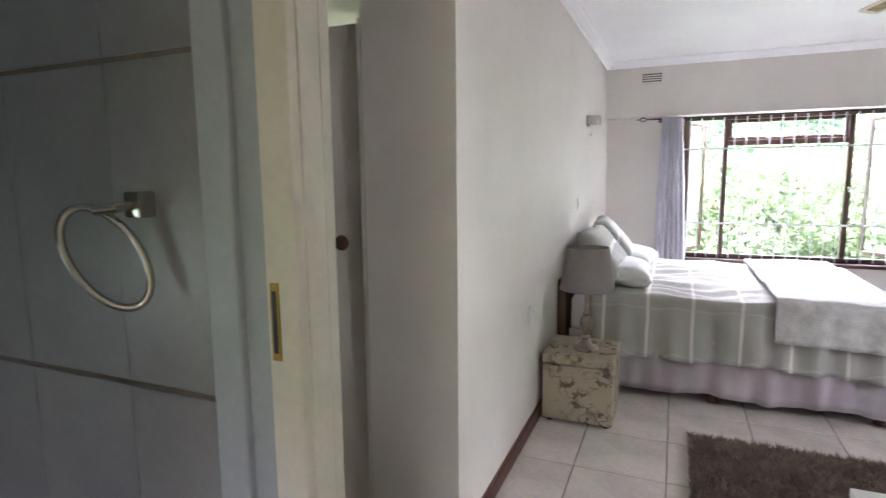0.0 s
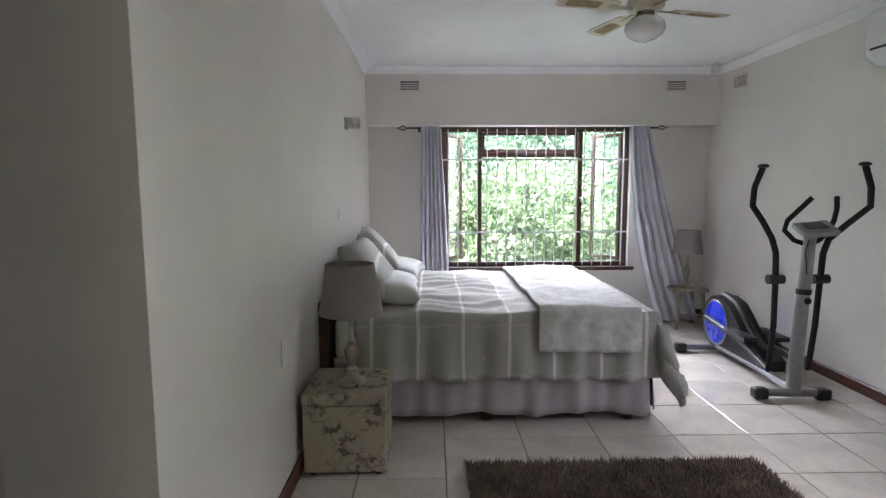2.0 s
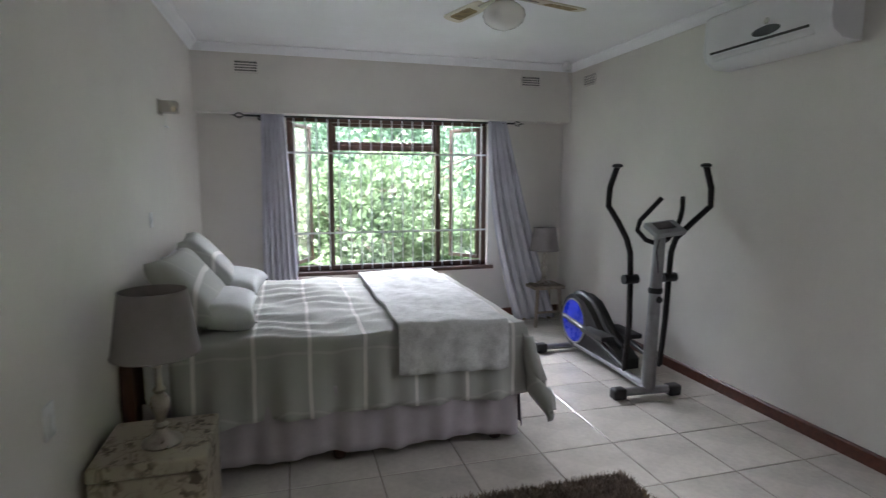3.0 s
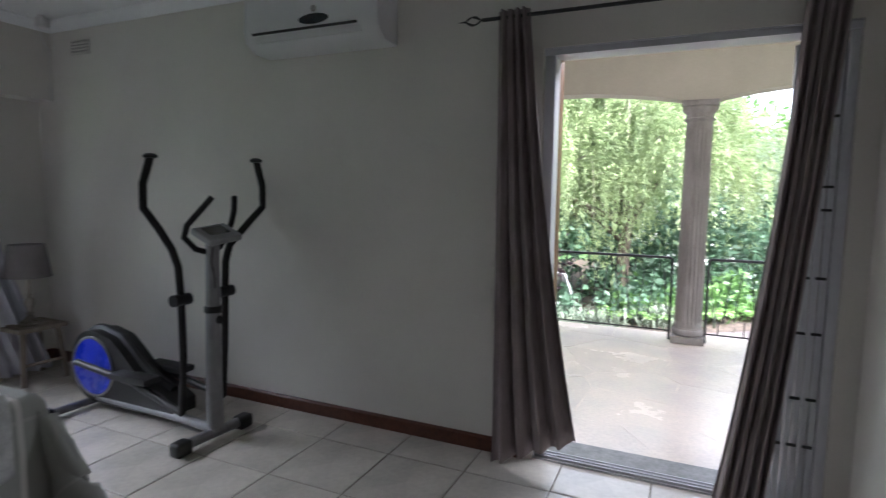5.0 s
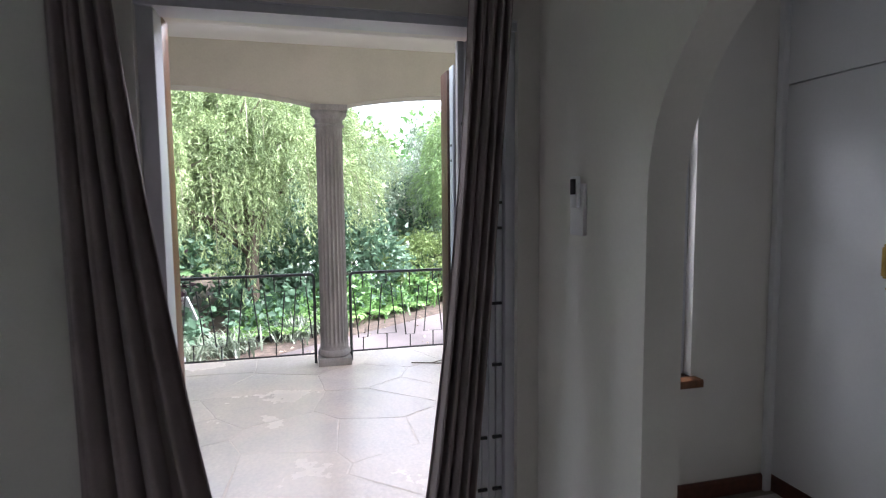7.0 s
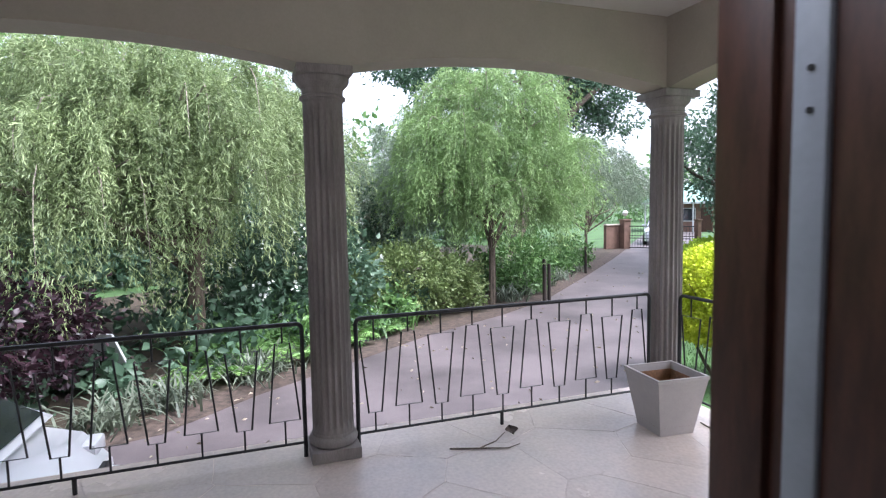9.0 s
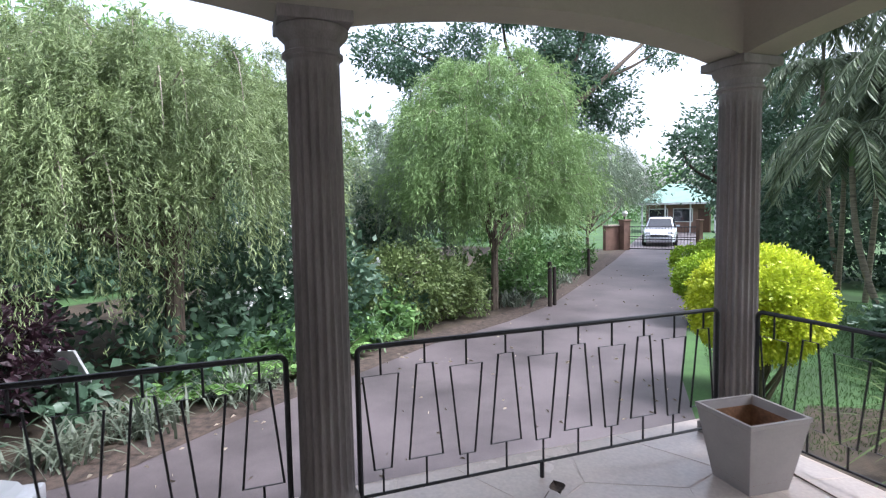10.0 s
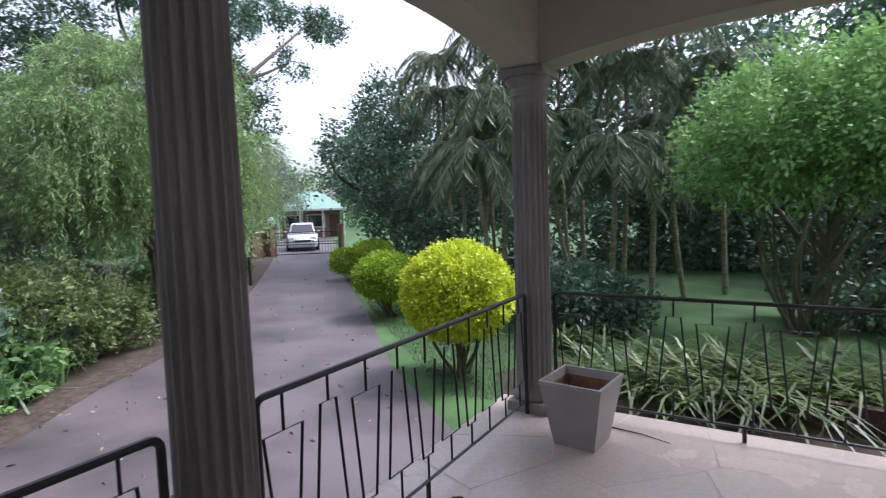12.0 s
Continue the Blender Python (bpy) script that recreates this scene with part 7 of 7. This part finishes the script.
def car(at, turn, paint, label, name="parked_car", size=1.0, nose=0.0):
    """Five-door hatchback; local x points to its front."""
    ob = base(name, label, "car", at=(0, 0, 0))
    Lh, W = 1.98, 0.84
    prof = [(-1.95, 0.34, 0.80), (-1.92, 0.62, 0.82), (-1.80, 0.95, 0.80), (-1.30, 0.98, 0.82), (0.55, 0.95, 0.83), (1.30, 0.88, 0.80), (1.75, 0.78, 0.74), (1.95, 0.60, 0.66), (1.98, 0.34, 0.62)]
    mb = MB()
    rows = []
    for x, zt, hw in prof:
        rows.append([(x, -hw, 0.22), (x, -hw - 0.02, 0.45), (x, -hw, zt - 0.08), (x, -hw + 0.09, zt), (x, hw - 0.09, zt), (x, hw, zt - 0.08), (x, hw + 0.02, 0.45), (x, hw, 0.22)])
    n = 8
    mb.add([p for r_ in rows for p in r_], [(i * n + k, i * n + (k + 1) % n, (i + 1) * n + (k + 1) % n, (i + 1) * n + k) for i in range(len(rows) - 1) for k in range(n)] + [tuple(range(n)), tuple(range((len(rows) - 1) * n, len(rows) * n))])
    body = part("body", mb, paint, ob, smooth=True)
    roof = [(-1.78, 0.95, 0.70), (-1.45, 1.36, 0.60), (-0.9, 1.46, 0.60), (-0.1, 1.47, 0.60), (0.35 + nose, 1.40, 0.59), (1.10 + nose, 0.92, 0.70)]
    mb = MB()
    rr = []
    for x, z, hw in roof:
        rr.append([(x, -0.74 if z > 1 else -hw, 0.93), (x, -hw, max(0.935, z - 0.06)), (x, -hw + 0.08, max(0.94, z)), (x, hw - 0.08, max(0.94, z)), (x, hw, max(0.935, z - 0.06)), (x, 0.74 if z > 1 else hw, 0.93)])
    n = 6
    mb.add([p for r_ in rr for p in r_], [(i * n + k, i * n + (k + 1) % n, (i + 1) * n + (k + 1) % n, (i + 1) * n + k) for i in range(len(rr) - 1) for k in range(n)] + [tuple(range(n)), tuple(range((len(rr) - 1) * n, len(rr) * n))])
    part("roof", mb, paint, ob, smooth=True)
    part("windscreen", MB().add([(x + nose, y, z) for x, y, z in ((1.045, -0.62, 0.975), (1.045, 0.62, 0.975), (0.42, 0.52, 1.375), (0.42, -0.52, 1.375), (1.06, -0.62, 0.985), (1.06, 0.62, 0.985), (0.435, 0.52, 1.39), (0.435, -0.52, 1.39))], [(0, 1, 2, 3), (4, 7, 6, 5), (0, 4, 5, 1), (1, 5, 6, 2), (2, 6, 7, 3), (3, 7, 4, 0)]), M["carglass"], ob)
    part("rear_window", MB().add([(-1.74, -0.58, 1.02), (-1.74, 0.58, 1.02), (-1.50, 0.50, 1.34), (-1.50, -0.50, 1.34), (-1.77, -0.58, 1.025), (-1.77, 0.58, 1.025), (-1.53, 0.50, 1.345), (-1.53, -0.50, 1.345)], [(0, 1, 2, 3), (4, 7, 6, 5), (0, 4, 5, 1), (1, 5, 6, 2), (2, 6, 7, 3), (3, 7, 4, 0)]), M["carglass"], ob)
    for s in (-1, 1):
        for xa, xb, xc, xd in ((-1.35, -0.42, -0.42, -1.28), (-0.36, 0.72 + nose, 0.32 + nose, -0.36)):
            v = [(xa, s * 0.725, 0.99), (xb, s * 0.725, 0.99), (xc, s * 0.615, 1.36), (xd, s * 0.615, 1.36)]
            v += [(x, y + s * 0.018, z) for x, y, z in v]
            part("side_window", MB().add(v, [(0, 1, 2, 3), (4, 7, 6, 5), (0, 4, 5, 1), (1, 5, 6, 2), (2, 6, 7, 3), (3, 7, 4, 0)]), M["carglass"], ob)
        part("headlight", MB().rbox(1.62, 1.90, min(s * 0.42, s * 0.70), max(s * 0.42, s * 0.70), 0.60, 0.74, 0.03), M["lens"], ob, smooth=True)
        part("tail_light", MB().rbox(-1.955, -1.86, min(s * 0.60, s * 0.80), max(s * 0.60, s * 0.80), 0.66, 0.92, 0.02), M["redlens"], ob, smooth=True)
        part("mirror", MB().rbox(0.62, 0.74, min(s * 0.80, s * 0.98), max(s * 0.80, s * 0.98), 0.95, 1.07, 0.03), paint, ob, smooth=True)
        for x in (-1.25, 1.25):
            w = part("wheel", MB().lathe([(0.20, -0.10), (0.29, -0.10), (0.305, -0.07), (0.305, 0.07), (0.29, 0.10), (0.20, 0.10)], (x, s * 0.76, 0.305), 28, "y"), M["rubber"], ob, smooth=True)
            part("rim", MB().lathe([(0.20, -0.095), (0.19, -0.105), (0.08, -0.09), (0.08, 0.09), (0.19, 0.105), (0.20, 0.095)], (x, s * 0.76, 0.305), 20, "y"), M["chrome"], w, smooth=True)
    part("grille", MB().rbox(1.93, 1.995, -0.42, 0.42, 0.52, 0.60, 0.01), M["plasticblack"], ob)
    part("bumper", MB().rbox(1.90, 2.03, -0.64, 0.64, 0.26, 0.47, 0.04), paint, ob, smooth=True)
    part("number_plate", MB().rbox(2.028, 2.036, -0.25, 0.25, 0.34, 0.45, 0.002), M["board"], ob)
    ob.matrix_basis = Matrix.Translation(at) @ Matrix.Rotation(radians(turn), 4, "Z") @ Matrix.Scale(size, 4)
    return ob


car((32.4, -23.0, ZG), 136, M["carsilver"], "silver hatchback parked facing the closed gate", size=1.16)
car((8.5, 5.32, ZG), -93, M["carwhite"], "white short-nosed car parked close beside the veranda", nose=0.42)


def far_house():
    c = Vector((42.5, -34.0, ZG))
    R = Matrix.Translation(c) @ Matrix.Rotation(radians(135), 4, "Z")  # local x faces the drive
    ob = base("house", "far red brick house with a pale green hipped roof", "house", at=(0, 0, 0))

    def put(mb):
        mb.v = [tuple(R @ Vector(p)) for p in mb.v]
        return mb
    part("wall", put(MB().box(-5, 0, -2.6, 2.6, 0, 2.7)), M["housebrick"], ob)
    rf = [(-5.7, -3.2, 2.6), (0.9, -3.2, 2.6), (0.9, 3.2, 2.6), (-5.7, 3.2, 2.6), (-2.4, -0.9, 4.3), (-2.4, 0.9, 4.3)]
    roof = part("roof", put(MB().add(rf, [(0, 1, 4), (1, 2, 5, 4), (2, 3, 5), (3, 0, 4, 5), (3, 2, 1, 0)])), M["roofgreen"], ob)
    part("fascia", put(MB().box(0.85, 0.95, -3.2, 3.2, 2.45, 2.62)), M["board"], roof)
    for y in (-1.6, 0.4):
        w = part("window", put(MB().box(-0.02, 0.06, y - 0.8, y + 0.8, 0.9, 2.1)), M["board"], ob)
        part("pane", put(MB().box(0.06, 0.075, y - 0.72, y + 0.72, 0.98, 2.02)), M["carglass"], w)
    part("door", put(MB().rbox(-0.02, 0.05, 1.6, 2.5, 0, 2.05, 0.01)), M["darkwood"], ob)
    for y in (-2.9, -1.0, 1.0, 2.9):
        part("veranda_post", put(MB().tube([(0.7, y, 0), (0.7, y, 2.55)], 0.07, 8)), M["board"], ob)


far_house()


def leaning_board():
    ob = base("leaning_board", "weathered white board propped in the flower bed", "board", at=(12.8, 4.25, ZG))
    c = Vector((12.6, 4.2, ZG + 0.66))
    R = Matrix.Translation(c) @ Matrix.Rotation(radians(-20), 4, "Z") @ Matrix.Rotation(radians(58), 4, "Y")
    mb = MB().rbox(-0.35, 0.35, -0.30, 0.42, -0.02, 0.02, 0.006)
    mb.v = [tuple(R @ Vector(p)) for p in mb.v]
    part("panel", mb, M["board"], ob)
    part("prop", MB().tube([(12.55, 4.15, ZG + 0.65), (12.85, 4.35, ZG)], 0.025, 8).tube([(12.8, 3.85, ZG + 0.5), (12.9, 3.75, ZG)], 0.025, 8), M["post"], ob)


leaning_board()


# ---- floor tiles ----
def tile_mesh(name, w, d, h, mat, bev=0.004):
    mb = MB()
    a, b = w / 2, d / 2
    v = [(-a, -b, -h), (a, -b, -h), (a, b, -h), (-a, b, -h), (-a, -b, -bev * 0.5), (a, -b, -bev * 0.5), (a, b, -bev * 0.5), (-a, b, -bev * 0.5),
         (-a + bev, -b + bev, 0), (a - bev, -b + bev, 0), (a - bev, b - bev, 0), (-a + bev, b - bev, 0)]
    f = [(8, 9, 10, 11)] + [(i, (i + 1) % 4, (i + 1) % 4 + 4, i + 4) for i in range(4)] + [(i + 4, (i + 1) % 4 + 4, (i + 1) % 4 + 8, i + 8) for i in range(4)]
    return mesh_of(name, mb.add(v, f), mat)


def lay_tiles():
    floor = bpy.data.objects["floor"]
    px, py, g = 0.452, 0.446, 0.006
    me = tile_mesh("tile", px - g, py - g, 0.004, M["tile"])
    for i in range(-3, 10):
        for j in range(-11, 10):
            x, y = 0.53 + (i + 0.5) * px, 3.18 + (j + 0.5) * py
            if y > 6.6 or x > 4.25 or x < -1.0 or y < -1.7 or (x < 0.1 and not 0.9 < y < 2.0):
                continue
            if x > 3.95 and y > 1.0:
                continue
            o = new("tile", me)
            o.location = (x, y, 0.0)
            o.parent = floor


lay_tiles()


def bathroom_tiles():
    w = bpy.data.objects["wall_bathroom_tiled"]
    me = tile_mesh("wall_tile", 0.3588, 0.718, 0.006, M["bathwall"], 0.002)
    for i in range(5):
        for j in range(5):
            o = new("tile", me)
            o.matrix_basis = Matrix.Translation((-0.02 - 0.36 * i, 0.829, 1.41 + 0.731 * (j - 2))) @ Matrix.Rotation(radians(90), 4, "X")
            o.parent = w


bathroom_tiles()


# ---- veranda paving: irregular flat stones ----
def clip(poly, n, c):
    """Keep the side of the outline where n.p <= c."""
    out = []
    for i in range(len(poly)):
        a, b = poly[i], poly[(i + 1) % len(poly)]
        da, db = n[0] * a[0] + n[1] * a[1] - c, n[0] * b[0] + n[1] * b[1] - c
        if da <= 0:
            out.append(a)
        if (da < 0 < db) or (db < 0 < da):
            t = da / (da - db)
            out.append((a[0] + (b[0] - a[0]) * t, a[1] + (b[1] - a[1]) * t))
    return out


def lay_stones():
    slab = bpy.data.objects["veranda_slab"]
    r_ = random.Random(11)
    x0, x1, y0, y1 = XO + 0.005, 7.60, -1.10, 8.9
    pts = []
    for i in range(6):
        for j in range(17):
            pts.append((x0 + (x1 - x0) * (i + 0.5 + r_.uniform(-0.42, 0.42)) / 6, y0 + (y1 - y0) * (j + 0.5 + r_.uniform(-0.42, 0.42)) / 17))
    for k, (px, py) in enumerate(pts):
        poly = [(x0, y0), (x1, y0), (x1, y1), (x0, y1)]
        for m, (qx, qy) in enumerate(pts):
            if m == k or abs(qx - px) > 2 or abs(qy - py) > 2:
                continue
            n = (qx - px, qy - py)
            ln = math.hypot(*n)
            c = (n[0] * (px + qx) + n[1] * (py + qy)) / 2 - ln * 0.0028
            poly = clip(poly, n, c)
            if len(poly) < 3:
                break
        if len(poly) < 3:
            continue
        fine = []
        for i in range(len(poly)):
            a, b = poly[i], poly[(i + 1) % len(poly)]
            d = math.hypot(b[0] - a[0], b[1] - a[1])
            fine.append(a)
            if d > 0.25:
                for t in (0.33, 0.67):
                    fine.append((a[0] + (b[0] - a[0]) * t + r_.uniform(-0.008, 0.008), a[1] + (b[1] - a[1]) * t + r_.uniform(-0.008, 0.008)))
        cx, cy = sum(p[0] for p in fine) / len(fine), sum(p[1] for p in fine) / len(fine)
        z = ZV + r_.uniform(-0.001, 0.001)
        n = len(fine)
        inner = [(p[0] + (cx - p[0]) * 0.02, p[1] + (cy - p[1]) * 0.02, z) for p in fine]
        v = [(p[0], p[1], ZV - 0.012) for p in fine] + [(p[0], p[1], z - 0.0008) for p in fine] + inner
        f = [tuple(range(2 * n, 3 * n))] + [(i, (i + 1) % n, n + (i + 1) % n, n + i) for i in range(n)] + [(n + i, n + (i + 1) % n, 2 * n + (i + 1) % n, 2 * n + i) for i in range(n)]
        o = new("paving_stone", mesh_of("paving_stone", MB().add(v, f), M["paving"]))
        o.parent = slab


lay_stones()


# ---- low brick edging by the garden bed ----
def brick_edging():
    ob = tagged(new("brick_edging"), "low red-brown brick edging wall of the garden bed", "wall")
    me = tile_mesh("brick", 0.222, 0.106, 0.073, M["brick"], 0.004)
    for r in range(4):
        for k in range(12):
            o = new("brick", me)
            o.location = (3.6 + 0.232 * k + (0.116 if r % 2 else 0), -4.05 - 0.03 * k, ZG + 0.075 + 0.083 * r)
            o.parent = ob
    part("mortar_core", MB().add([(3.5, -4.085, ZG), (6.5, -4.47, ZG), (6.5, -4.40, ZG), (3.5, -4.015, ZG), (3.5, -4.085, ZG + 0.32), (6.5, -4.47, ZG + 0.32), (6.5, -4.40, ZG + 0.32), (3.5, -4.015, ZG + 0.32)],
         [(3, 2, 1, 0), (4, 5, 6, 7), (0, 1, 5, 4), (1, 2, 6, 5), (2, 3, 7, 6), (3, 0, 4, 7)]), M["mortar"], ob)


brick_edging()
